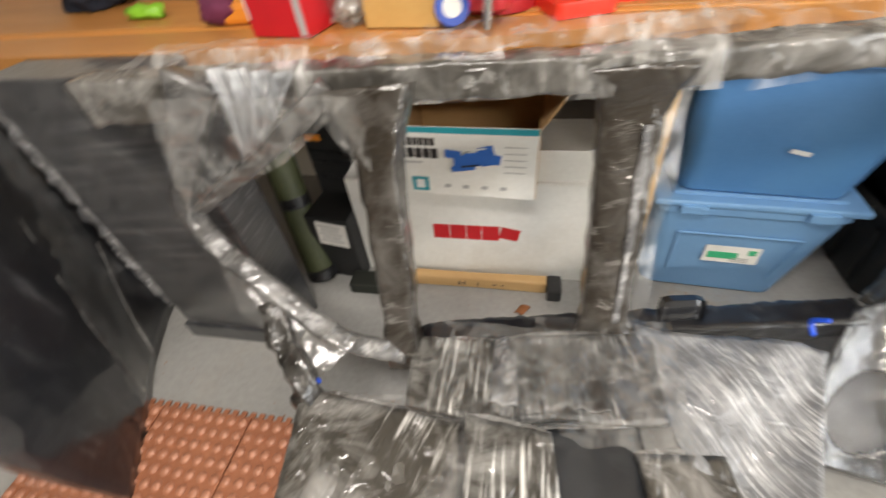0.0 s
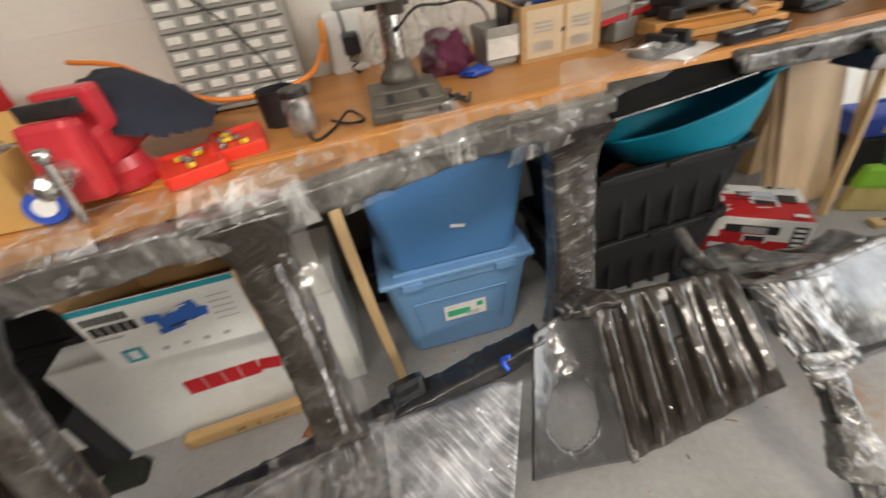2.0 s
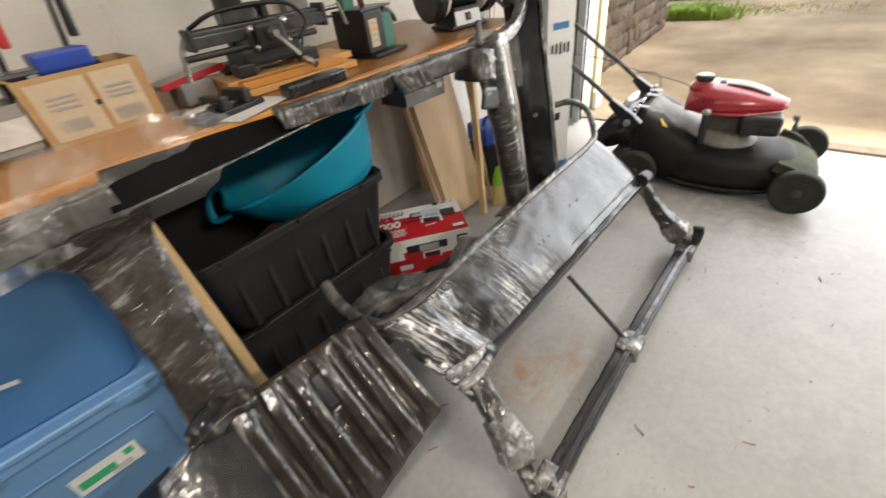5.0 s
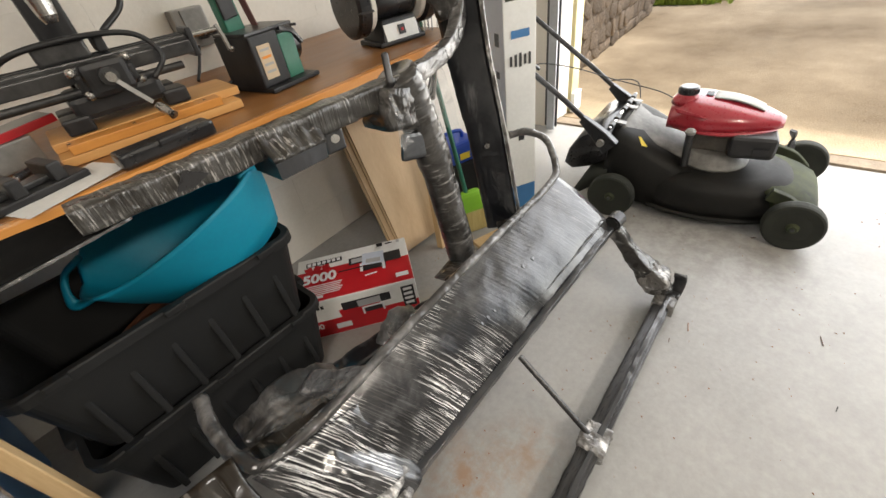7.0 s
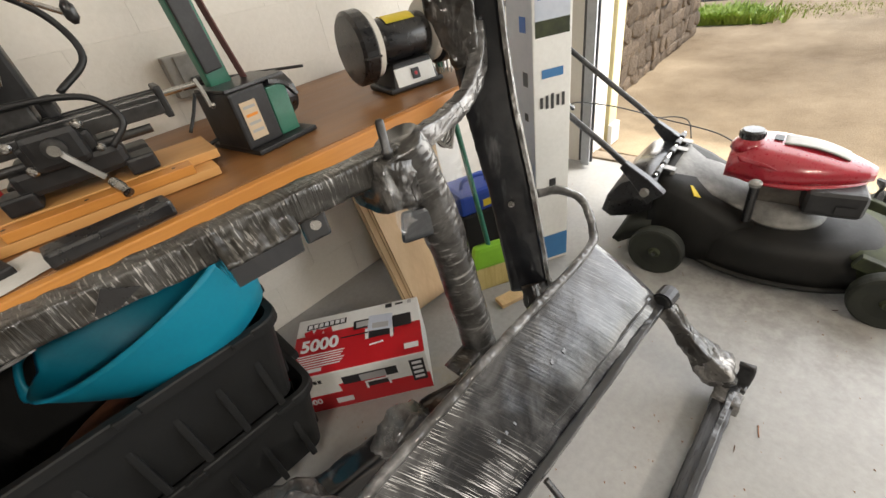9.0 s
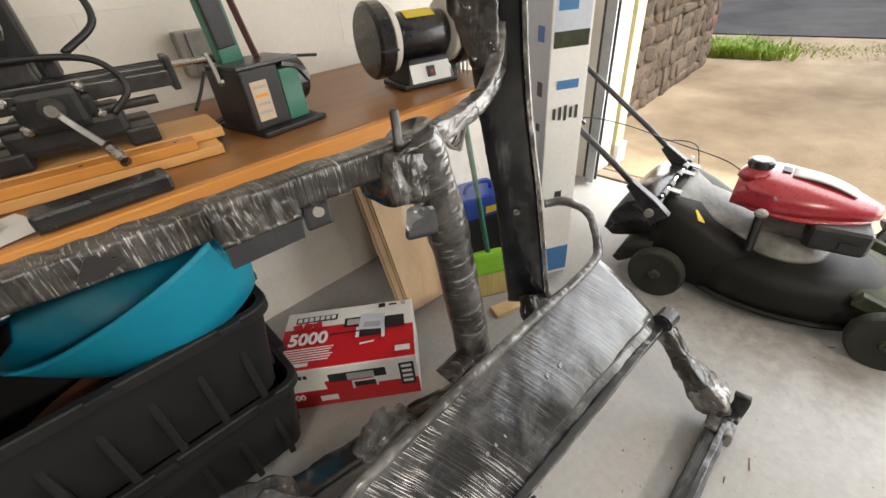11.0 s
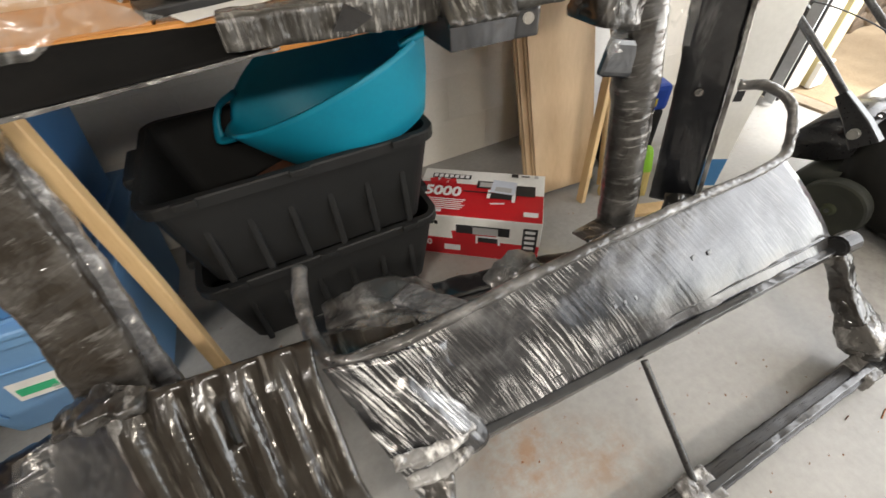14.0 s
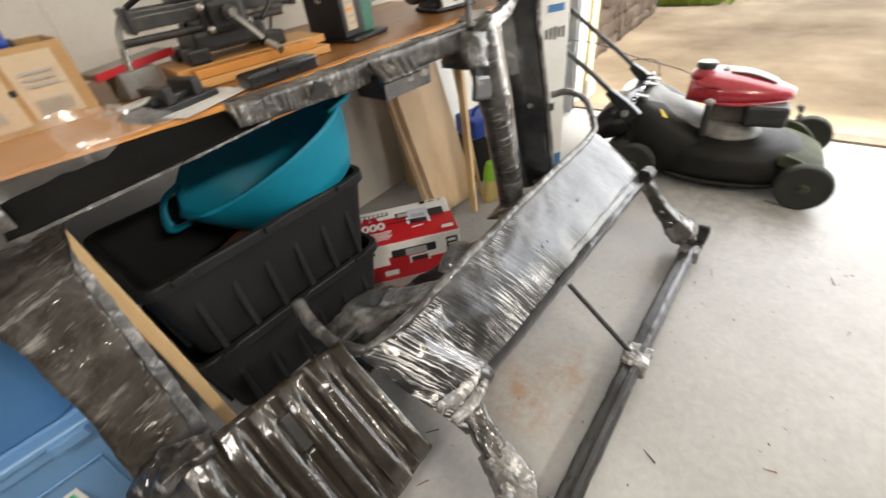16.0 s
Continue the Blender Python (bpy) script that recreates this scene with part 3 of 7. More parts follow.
def build_structure():
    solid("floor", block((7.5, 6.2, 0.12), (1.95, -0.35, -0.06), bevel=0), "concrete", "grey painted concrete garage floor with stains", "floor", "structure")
    wall = solid("wall_north", block((7.5, 0.2, 2.6), (1.95, WALL_Y + 0.112, 1.3), bevel=0), "wallpaint", "painted concrete block garage wall", "wall", "structure")
    # painted blocks, a shared mesh for whole ones
    me = None
    for row in range(13):
        z = 0.1 + row * 0.2
        for k in range(-5, 15):
            x = 0.2 + k * 0.4 + (0.2 if row % 2 else 0.0)
            if x > 5.4:
                continue
            if me is None:
                first = part("wall_block", block((0.3997, 0.02, 0.1997), bevel=0.0006, seg=1), "wallpaint", wall)
                me = first.data
                first.location = (x, WALL_Y + 0.010, z)
            else:
                ob = new("wall_block", me)
                ob.parent = wall
                ob.location = (x, WALL_Y + 0.010 + random.uniform(-0.0001, 0.0001), z)
    east = block((0.28, 0.42, 2.6), (DOOR_X + 0.14, WALL_Y + 0.01 - 0.20, 1.3), bevel=0.004)
    solid("wall_east", east, "wallpaint", "narrow painted wall beside the garage door opening", "wall", "structure")
    solid("wall_east_header", block((0.28, 4.9, 0.45), (DOOR_X + 0.14, -0.1, 2.38), bevel=0), "wallpaint", "wall over the garage door opening", "wall", "structure")
    solid("wall_east_far", block((0.28, 0.9, 2.6), (DOOR_X + 0.14, -3.0, 1.3), bevel=0), "wallpaint", "wall beyond the garage door opening", "wall", "structure")
    # these two are out of view; their dark colour dims bounce and reflections
    solid("wall_west", block((0.2, 6.3, 2.6), (-1.9, -0.35, 1.3), bevel=0), "dimwall", "unseen garage end wall, dark to dim reflections", "wall", "structure")
    solid("wall_south", block((7.5, 0.2, 2.6), (1.95, -3.55, 1.3), bevel=0), "dimwall", "unseen garage side wall, dark to dim reflections", "wall", "structure")
    solid("ceiling", block((7.9, 6.6, 0.1), (1.95, -0.35, 2.66), bevel=0), "ceiling", "pale board garage ceiling", "ceiling", "structure")
    # jamb and track of the garage door
    j = thing("door_frame", "pale yellow painted wooden garage door jamb", "door frame", (DOOR_X + 0.3, 2.36, 0), kind="structure")
    part("jamb", block((0.10, 0.09, 2.3), (0.06, 0.02, 1.15), bevel=0.005), "jamb", j)
    part("stop", block((0.03, 0.12, 2.3), (0.13, 0.045, 1.15), bevel=0.003), "jamb", j)
    part("foot_trim", block((0.12, 0.03, 0.14), (0.06, -0.04, 0.07), bevel=0.004), "whitecard", j, "chipped white foot of the jamb")
    t = thing("door_track", "galvanised steel garage door track", "door track", (DOOR_X - 0.05, 2.30, 0), kind="structure")
    part("rail", block((0.05, 0.012, 2.2), (0, 0.03, 1.12), bevel=0.002), "galv", t)
    part("flange", block((0.012, 0.05, 2.2), (-0.022, 0.004, 1.12), bevel=0.002), "galv", t)
    part("angle_bracket", block((0.012, 0.09, 2.2), (0.03, 0.03, 1.12), bevel=0.002), "darksteel", t)
    solid("threshold", block((0.10, 4.7, 0.02), (DOOR_X + 0.12, 0.0, 0.004), bevel=0.004), "mortar", "weathered threshold strip of the garage door", "threshold", "structure")


def build_outside():
    solid("ground", block((60, 60, 0.1), (36.0, 0, -0.12), bevel=0), "soil", "bare earth beyond the drive", "ground", "structure")
    solid("driveway", block((5.0, 9.0, 0.08), (DOOR_X + 2.73, -1.55, -0.048), bevel=0.01), "drive", "tan exposed aggregate concrete driveway", "driveway", "structure")
    solid("road", block((9.0, 60, 0.06), (16.3, 0, -0.055), bevel=0.01), "asphalt", "worn grey asphalt road", "road", "structure")
    solid("verge_strip", block((0.8, 14, 0.06), (11.25, -2, -0.05), bevel=0.02), "drive", "gravelly shoulder of the road", "verge", "structure")
    # retaining wall of field stones
    wall = thing("stone_wall", "old mossy field stone retaining wall along the drive", "stone wall", (DOOR_X + 0.46, 2.62, 0), rz=3)
    length, height = 3.2, 1.9
    part("core", block((length, 0.3, height), (length / 2, 0.186, height / 2 - 0.05), bevel=0.02), "mortar", wall)
    rng = random.Random(4)
    shapes = []
    for s in range(7):
        b = bmesh.new()
        bmesh.ops.create_icosphere(b, subdivisions=2, radius=0.5)
        for v in b.verts:
            c = v.co
            n = 0.16 * noise.noise(c * 2.3 + Vector((s * 7, 0, 0)))
            c = Vector([math.copysign(abs(x * 2) ** 0.4 / 2, x) for x in c])
            v.co = c * (1 + n)
        shapes.append(b)
    meshes = []
    z = 0.0
    while z < height - 0.05:
        h = rng.uniform(0.08, 0.17)
        x = rng.uniform(-0.1, 0)
        while x < length - 0.05:
            w = rng.uniform(0.09, 0.24)
            kind = rng.randrange(7)
            while len(meshes) < 7:
                k = len(meshes)
                o = part("stone", shapes[k], "brickred" if k == 6 else "stone", wall, smooth=True)
                meshes.append(o.data)
                o.location, o.scale = (0.15 + 0.45 * k, 0.05, height - 0.02), (0.3, 0.2, 0.12)
            o = new("stone", meshes[kind if kind < 6 or rng.random() < 0.3 else 0])
            o.parent = wall
            o.location = (x + w / 2, 0.044 + rng.uniform(-0.010, 0.010), z + h / 2)
            o.scale = (w * 1.04, 0.05, h * rng.uniform(0.85, 1.12))
            o.rotation_euler = (rng.uniform(-0.1, 0.1), rng.uniform(-0.5, 0.5), rng.uniform(-0.1, 0.1))
            x += w
        z += h
    # weeds and grass past the wall's end and along the verge
    def tufts(name, label, n, area, tall, material, wide):
        r = random.Random(len(name))
        vs, fs = [], []
        for _ in range(n):
            x, y = area(r)
            h = tall * r.uniform(0.4, 1.1)
            a, l = r.uniform(0, 6.28), r.uniform(0.2, 0.9) * h
            w = wide * r.uniform(0.6, 1.3)
            dx, dy = math.cos(a), math.sin(a)
            k = len(vs)
            z0 = -0.02
            vs += [(x - dy * w, y + dx * w, z0), (x + dy * w, y - dx * w, z0), (x + dx * l * 0.4 + dy * w * 0.8, y + dy * l * 0.4 - dx * w * 0.8, z0 + h * 0.6), (x + dx * l * 0.4 - dy * w * 0.8, y + dy * l * 0.4 + dx * w * 0.8, z0 + h * 0.6), (x + dx * l, y + dy * l, z0 + h)]
            fs += [(k, k + 1, k + 2, k + 3), (k + 3, k + 2, k + 4)]
        me = bpy.data.meshes.new(name)
        me.from_pydata(vs, [], fs)
        me.materials.append(M[material])
        tagged(new(name, me), label, "grass", kind="stuff")
    tufts("verge_grass", "sparse yellow-green grass at the end of the drive", 3000, lambda r: (10.5 + r.gauss(0, 0.22), 2.95 - abs(r.gauss(0, 0.8)) ** 1.5), 0.04, "grass", 0.006)
    tufts("weeds", "bright green broad-leaved weeds at the wall's end", 6500, lambda r: (9.75 + abs(r.gauss(0, 0.35)), 2.80 + r.gauss(0, 0.24)), 0.15, "leafgreen", 0.011)
    tufts("bank_grass", "long green grass behind the stone wall", 5000, lambda r: (r.uniform(9.9, 12.0), 3.8 + abs(r.gauss(0, 0.5))), 0.2, "leafgreen", 0.010)


# ---- workbench ----
BENCH_Y, BENCH_Z = 2.02, 0.93


def build_bench():
    b = thing("workbench", "long stained wooden workbench with a cluttered top", "workbench", (1.8, 2.4, 0))
    part("top", block((1.40, 0.70, 0.036), (3.63, 2.395, BENCH_Z - 0.018), bevel=0.003), "benchwood", b, "brown stained plank top", world=True)
    part("top", block((3.72, 0.70, 0.036), (1.065, 2.395, BENCH_Z - 0.016), bevel=0.003), "orangewood", b, "orange varnished plank top", world=True)
    part("front_edge", block((5.15, 0.024, 0.072), (1.775, BENCH_Y + 0.012, BENCH_Z - 0.037), bevel=0.004), "edgewood", b, "orange-brown front board", world=True)
    leaf = bmesh.new()
    edge = [(-0.75, 1.865), (1.2, 1.872), (1.55, 1.887), (1.75, 1.915), (2.06, 2.011)]
    up = [leaf.verts.new((x, y, BENCH_Z - 0.001)) for x, y in edge] + [leaf.verts.new((-0.75, 2.011, BENCH_Z - 0.001))]
    down = [leaf.verts.new((v.co.x, v.co.y, BENCH_Z - 0.03)) for v in up]
    leaf.faces.new(up)
    leaf.faces.new(down[::-1])
    for i in range(6):
        leaf.faces.new((up[i - 1], down[i - 1], down[i], up[i]))
    bmesh.ops.recalc_face_normals(leaf, faces=leaf.faces[:])
    part("side_leaf", leaf, "orangewood", b, "varnished board widening the bench", world=True)
    part("end_rail", block((0.024, 0.62, 0.072), (4.318, 2.42, BENCH_Z - 0.075), bevel=0.004), "edgewood", b, world=True)
    part("rear_rail", block((5.0, 0.035, 0.09), (1.75, 2.725, 0.845), bevel=0.003), "edgewood", b, world=True)
    for x in (-0.6, 0.72, 4.20):
        part("leg", block((0.085, 0.085, 0.89), (x, 2.64, 0.445), bevel=0.004), "pine", b, world=True)


# ---- the wrapped vehicle frame ----
def build_frame():
    f = thing("vehicle_frame", "black steel vehicle cab frame wrapped in clear stretch film", "vehicle frame", (3.3, 1.5, 0))

    def p(name, bm, material, label="", smooth=True, parent=None):
        return part(name, bm, material, parent or f, label, smooth, world=True)

    # upper beam along the bench edge
    p("upper_beam", bar([(0.82, 1.70, 0.90), (1.2, 1.78, 0.89), (1.85, 1.85, 0.885), (2.3, 1.885, 0.907), (2.66, 1.875, 0.918)], 0.06, [0.085, 0.068, 0.06, 0.055], 0.006), "wrapbeam", "film-wrapped upper beam")
    p("upper_beam_end", bar([(3.02, 1.89, 0.94), (3.2, 1.875, 0.935), (3.42, 1.845, 0.937), (3.72, 1.80, 0.94)], 0.05, [0.042, 0.05, 0.055, 0.06], 0.003), "wrapx", "streaky film-wrapped beam end")
    p("dash_tray", sheet((2.64, 1.832, 0.905), (3.08, 1.882, 0.908), (3.02, 1.915, 0.945), (2.66, 1.885, 0.968), 24, 8, lambda u, v: -0.012 * math.sin(math.pi * v), 0.004, rough=0.002), "mattblack", "bare black sheet tray")
    p("tray_rim", bar([(2.64, 1.828, 0.903), (2.86, 1.853, 0.903), (3.09, 1.880, 0.906)], 0.003, 0.005, 0.0012, freq=30), "wrapsmoke", "milky film edge along the tray")
    p("torn_film", sheet((2.50, 1.82, 0.925), (2.66, 1.84, 0.955), (2.98, 1.925, 0.965), (2.58, 1.96, 1.005), 22, 16, lambda u, v: 0.035 * math.sin(3.1 * u) * v, 0, rough=0.022, freq=11), "film", "loose crumpled clear film")
    p("torn_film", sheet((2.16, 1.83, 0.93), (2.34, 1.83, 0.93), (2.32, 1.93, 0.985), (2.2, 1.93, 0.99), 14, 10, None, 0, rough=0.02, freq=14), "film", "loose crumpled clear film")
    for x0, x1, y0, h in ((0.92, 1.28, 1.72, 0.05), (1.30, 1.62, 1.77, 0.03), (1.72, 1.98, 1.80, 0.06), (2.02, 2.14, 1.83, 0.03), (2.40, 2.58, 1.85, 0.05)):
        p("beam_film", sheet((x0, y0, 0.845), (x1, y0 + 0.03, 0.85), (x1 - 0.02, y0 + 0.07, 0.94 + h * 0.4), (x0 + 0.03, y0 + 0.06, 0.935 + h * 0.5), 20, 12, lambda u, v: 0.02 * math.sin(3.1 * v), 0, rough=0.009, freq=15), "filmmilk", "loose pleated film over the beam")
    for x0, x1, y0, y1 in ((0.86, 1.50, 1.735, 1.80), (1.44, 2.0, 1.80, 1.855), (1.96, 2.52, 1.855, 1.885)):
        p("bench_film", sheet((x0, y0, 0.935), (x1, y1, 0.93), (x1, y1 + 0.12, 0.9385), (x0, y0 + 0.155, 0.9385), 30, 10, None, 0, rough=0.006, freq=16), "filmmilk", "slack milky film over the bench edge")
    p("tear", sheet((3.165, 1.840, 0.925), (3.195, 1.838, 0.921), (3.228, 1.834, 0.936), (3.190, 1.838, 0.958), 4, 4, None, 0.003), "blackpaint", "torn gap in the film", smooth=False)
    # bracket box and lug under the beam
    bx = p("bracket_box", sheet((3.332, 1.79, 0.876), (3.45, 1.79, 0.873), (3.455, 1.79, 0.915), (3.332, 1.79, 0.919), 6, 3, None, 0.10, rough=0.0008), "wrapdark", "square steel bracket under the beam", smooth=False)
    p("bracket_film", sheet((3.33, 1.785, 0.918), (3.457, 1.785, 0.914), (3.475, 1.845, 0.962), (3.335, 1.845, 0.964), 26, 12, lambda u, v: 0.004 * math.sin(u * 30), 0.012, rough=0.004, freq=26), "wrapx", "streaked film over the bracket", parent=bx)
    lug = bmesh.new()
    block((0.05, 0.012, 0.05), (3.496, 1.822, 0.885), (0, 0, -8), 0.006, bm=lug)
    p("lug", lug, "wrapdark", "steel lug with a bolt hole", smooth=False)
    p("lug_hole", rod((3.496, 1.8165, 0.893), (3.494, 1.812, 0.893), 0.010), "steel", smooth=False)
    # right-hand clamp, tube and column
    p("clamp_body", bar([(3.66, 1.80, 0.86), (3.68, 1.80, 0.95)], [0.12, 0.10], 0.10, 0.012, up=(0, 1, 0)), "wrap", "crumpled film round the tube joint")
    p("clamp_film", sheet((3.60, 1.735, 0.96), (3.80, 1.735, 0.965), (3.84, 1.73, 0.80), (3.62, 1.735, 0.82), 16, 14, lambda u, v: 0.03 * math.sin(3.1 * u), 0, rough=0.012), "film", "loose clear film over the joint")
    stud = p("stud", lathe([(0.006, 0), (0.006, 0.03), (0.012, 0.03), (0.012, 0.045), (0.0085, 0.048), (0.0085, 0.10), (0.006, 0.104)], 12, at=(3.665, 1.785, 0.925)), "darksteel", "threaded steel stud")
    p("upright_tube", sweep(smooth_path([(3.70, 1.80, 0.97), (3.735, 1.795, 0.88), (3.765, 1.775, 0.70), (3.765, 1.74, 0.50), (3.762, 1.71, 0.33), (3.762, 1.70, 0.16)], 9), [0.055, 0.05, 0.046, 0.046, 0.047, 0.05], 18, 0.003), "wound", "dark tube wound with clear film")
    p("tube_flange", block((0.09, 0.012, 0.07), (3.69, 1.765, 0.80), (0, 12, -8), bevel=0.01), "wrapgrey", "wrapped flange plate", smooth=False)
    p("tube_step", sheet((3.64, 1.68, 0.40), (3.72, 1.68, 0.41), (3.73, 1.74, 0.40), (3.66, 1.76, 0.36), 5, 5, None, 0.006), "wrap", "small bent bracket")
    # gusset arm to the column
    p("gusset_arm", bar([(3.70, 1.80, 0.945), (3.86, 1.825, 0.95), (3.99, 1.86, 0.968), (4.07, 1.885, 1.02), (4.10, 1.90, 1.10)], [0.035, 0.03, 0.03, 0.038, 0.035], [0.05, 0.042, 0.042, 0.05, 0.05], 0.004), "wrapsmoke", "milky film-wrapped gusset arm")
    p("column_film", bar([(4.075, 1.915, 1.02), (4.05, 1.935, 1.15), (4.03, 1.955, 1.35), (4.02, 1.97, 1.55)], [0.06, 0.11, 0.12, 0.12], 0.06, 0.008, up=(0.83, 0.55, 0)), "wrap", "film-wrapped upper column")
    p("column", bar([(4.095, 1.935, 1.55), (4.115, 1.915, 1.0), (4.155, 1.875, 0.6), (4.175, 1.835, 0.22)], [0.13, 0.13, 0.125, 0.13], 0.045, 0.002, up=(0.83, 0.55, 0)), "wrapdark", "black steel column under smooth film")
    p("flange", bar([(4.135, 1.875, 1.55), (4.155, 1.855, 1.0), (4.195, 1.815, 0.6), (4.215, 1.775, 0.25)], 0.012, 0.07, 0.002, up=(0.83, 0.55, 0)), "wrapbright", "bright folded flange")
    p("bolt_head", rod((4.145, 1.866, 0.59), (4.125, 1.853, 0.59), 0.011), "steel", smooth=False)
    p("column_foot", bar([(4.17, 1.80, 0.26), (4.12, 1.74, 0.16), (4.0, 1.72, 0.10)], [0.12, 0.14, 0.10], 0.06, 0.012, up=(0, 1, 0)), "wrap", "crumpled wrapped foot")
    # lower rail behind the cowl
    p("lower_rail", bar([(4.0, 1.72, 0.13), (3.75, 1.70, 0.24), (3.5, 1.75, 0.26), (3.2, 1.80, 0.27), (2.95, 1.83, 0.28)], 0.07, 0.09, 0.006), "wrapdark", "dark lower rail")
    p("film_knot", bar([(3.54, 1.74, 0.27), (3.49, 1.74, 0.305), (3.44, 1.75, 0.29), (3.40, 1.77, 0.27)], [0.07, 0.09, 0.09, 0.06], [0.08, 0.11, 0.09, 0.07], 0.020, freq=20), "wrapsmoke", "bunched film over a bracket")
    p("film_peak", sheet((3.40, 1.735, 0.30), (3.53, 1.715, 0.29), (3.475, 1.735, 0.385), (3.445, 1.745, 0.375), 14, 12, lambda u, v: 0.012 * math.sin(7 * u), 0, rough=0.010, freq=22), "film", "peaked fold of clear film")
    box = p("seat_bracket", bar([(3.00, 1.835, 0.30), (3.10, 1.825, 0.315), (3.20, 1.80, 0.31), (3.26, 1.775, 0.285)], [0.08, 0.10, 0.10, 0.07], [0.08, 0.09, 0.08, 0.05], 0.012, freq=16), "wrapsmoke", "film-wrapped bracket box")
    p("bracket_arm", bar([(3.18, 1.80, 0.345), (3.22, 1.73, 0.36), (3.27, 1.64, 0.40)], [0.07, 0.06, 0.05], 0.03, 0.006), "wrapflange", "pleated film strap from the box to the tube", parent=box)
    # dished sheet in the dark ribbed-panel material, behind the tube
    p("bracket_hollow", sheet((2.985, 1.66, 0.335), (3.19, 1.655, 0.35), (3.18, 1.79, 0.325), (2.99, 1.80, 0.32), 12, 10, lambda u, v: -0.03 * math.sin(3.1 * u) * math.sin(3.1 * v), 0.006, rough=0.004), "wraprib", "dark dished sheet behind the tube", parent=box)
    p("bracket_film", sheet((2.99, 1.80, 0.345), (3.20, 1.775, 0.355), (3.26, 1.66, 0.40), (3.20, 1.64, 0.43), 18, 14, lambda u, v: 0.014 * math.sin(11 * u + 4 * v), 0, rough=0.010, freq=18), "film", "clear film stretched over the box", parent=box)
    # cowl panel with its rolled top tube and hooked ends
    TL, TR, BR, BL = (2.98, 1.625, 0.45), (4.18, 1.60, 0.50), (4.235, 1.405, 0.315), (3.14, 1.465, 0.225)
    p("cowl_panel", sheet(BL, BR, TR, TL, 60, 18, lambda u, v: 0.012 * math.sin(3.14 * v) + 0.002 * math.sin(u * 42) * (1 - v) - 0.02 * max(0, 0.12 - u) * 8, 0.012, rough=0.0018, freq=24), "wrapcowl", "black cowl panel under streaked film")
    top = smooth_path([(2.985, 1.90, 0.45), (2.965, 1.82, 0.432), (2.965, 1.72, 0.42), (3.0, 1.64, 0.43), (3.12, 1.612, 0.45), (3.4, 1.615, 0.465), (3.8, 1.61, 0.485), (4.12, 1.60, 0.50), (4.20, 1.62, 0.53), (4.225, 1.67, 0.60), (4.20, 1.73, 0.635), (4.16, 1.78, 0.63)], 9)
    p("top_tube", sweep(top, [0.018, 0.016, 0.013, 0.0125, 0.0125, 0.0125, 0.0125, 0.013, 0.014], 12, 0.0025, freq=30), "wrapsmoke", "grey tube bent into hooks at both ends")
    p("bottom_fold", bar([BL, (3.6, 1.436, 0.268), BR], 0.02, 0.022, 0.002), "wrapgrey", "folded lower lip")
    p("cowl_ridge", bar([(3.25, 1.487, 0.268), (3.7, 1.464, 0.305), (4.2, 1.436, 0.345)], 0.014, 0.012, 0.0015), "wrapgrey")
    for u, v, w, a in ((0.66, 0.57, 0.026, 14), (0.70, 0.55, 0.030, 14), (0.452, 0.49, 0.022, 16), (0.476, 0.485, 0.024, 12), (0.50, 0.48, 0.020, 16)):
        q = (Vector(BL) * (1 - u) + Vector(BR) * u) * (1 - v) + (Vector(TL) * (1 - u) + Vector(TR) * u) * v
        p("tear", block((w, 0.010, 0.002), q + Vector((0, -0.0085, 0.0068)), (46, 0, a), 0.0008), "blackpaint", "torn gap in the film", smooth=False)
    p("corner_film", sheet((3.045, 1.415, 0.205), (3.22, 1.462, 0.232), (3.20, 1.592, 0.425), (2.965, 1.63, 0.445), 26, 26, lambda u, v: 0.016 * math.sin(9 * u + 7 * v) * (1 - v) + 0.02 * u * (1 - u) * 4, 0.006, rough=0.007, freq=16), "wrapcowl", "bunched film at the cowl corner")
    p("corner_pleat", bar([(3.02, 1.47, 0.30), (3.10, 1.46, 0.285), (3.19, 1.47, 0.28)], [0.02, 0.03, 0.02], 0.02, 0.006, freq=30), "wrapbright", "milky pleat of film")
    p("corner_pleat", bar([(3.03, 1.44, 0.26), (3.10, 1.435, 0.25), (3.17, 1.445, 0.25)], [0.02, 0.03, 0.02], 0.02, 0.006, freq=30), "wrapbright", "milky pleat of film")
    # legs, base bar, brace and casters
    p("leg", bar([(3.09, 1.44, 0.24), (3.055, 1.34, 0.17), (3.03, 1.27, 0.11), (2.995, 1.185, 0.055)], [0.06, 0.055, 0.05, 0.026], [0.05, 0.05, 0.045, 0.026], 0.006), "wrap", "wrapped steel leg")
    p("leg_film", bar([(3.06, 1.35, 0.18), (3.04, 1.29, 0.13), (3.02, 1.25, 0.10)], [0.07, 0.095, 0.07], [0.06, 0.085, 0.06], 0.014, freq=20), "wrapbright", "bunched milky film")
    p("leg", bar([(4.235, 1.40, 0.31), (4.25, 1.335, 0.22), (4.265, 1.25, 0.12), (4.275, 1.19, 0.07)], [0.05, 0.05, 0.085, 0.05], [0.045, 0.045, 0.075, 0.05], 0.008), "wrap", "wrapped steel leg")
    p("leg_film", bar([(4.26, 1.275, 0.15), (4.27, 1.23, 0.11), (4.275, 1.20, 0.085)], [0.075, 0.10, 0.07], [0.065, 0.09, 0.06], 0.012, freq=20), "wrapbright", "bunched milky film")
    p("leg_bush", rod((4.215, 1.405, 0.335), (4.275, 1.40, 0.335), 0.028, bevel=0.006), "darksteel", smooth=False)
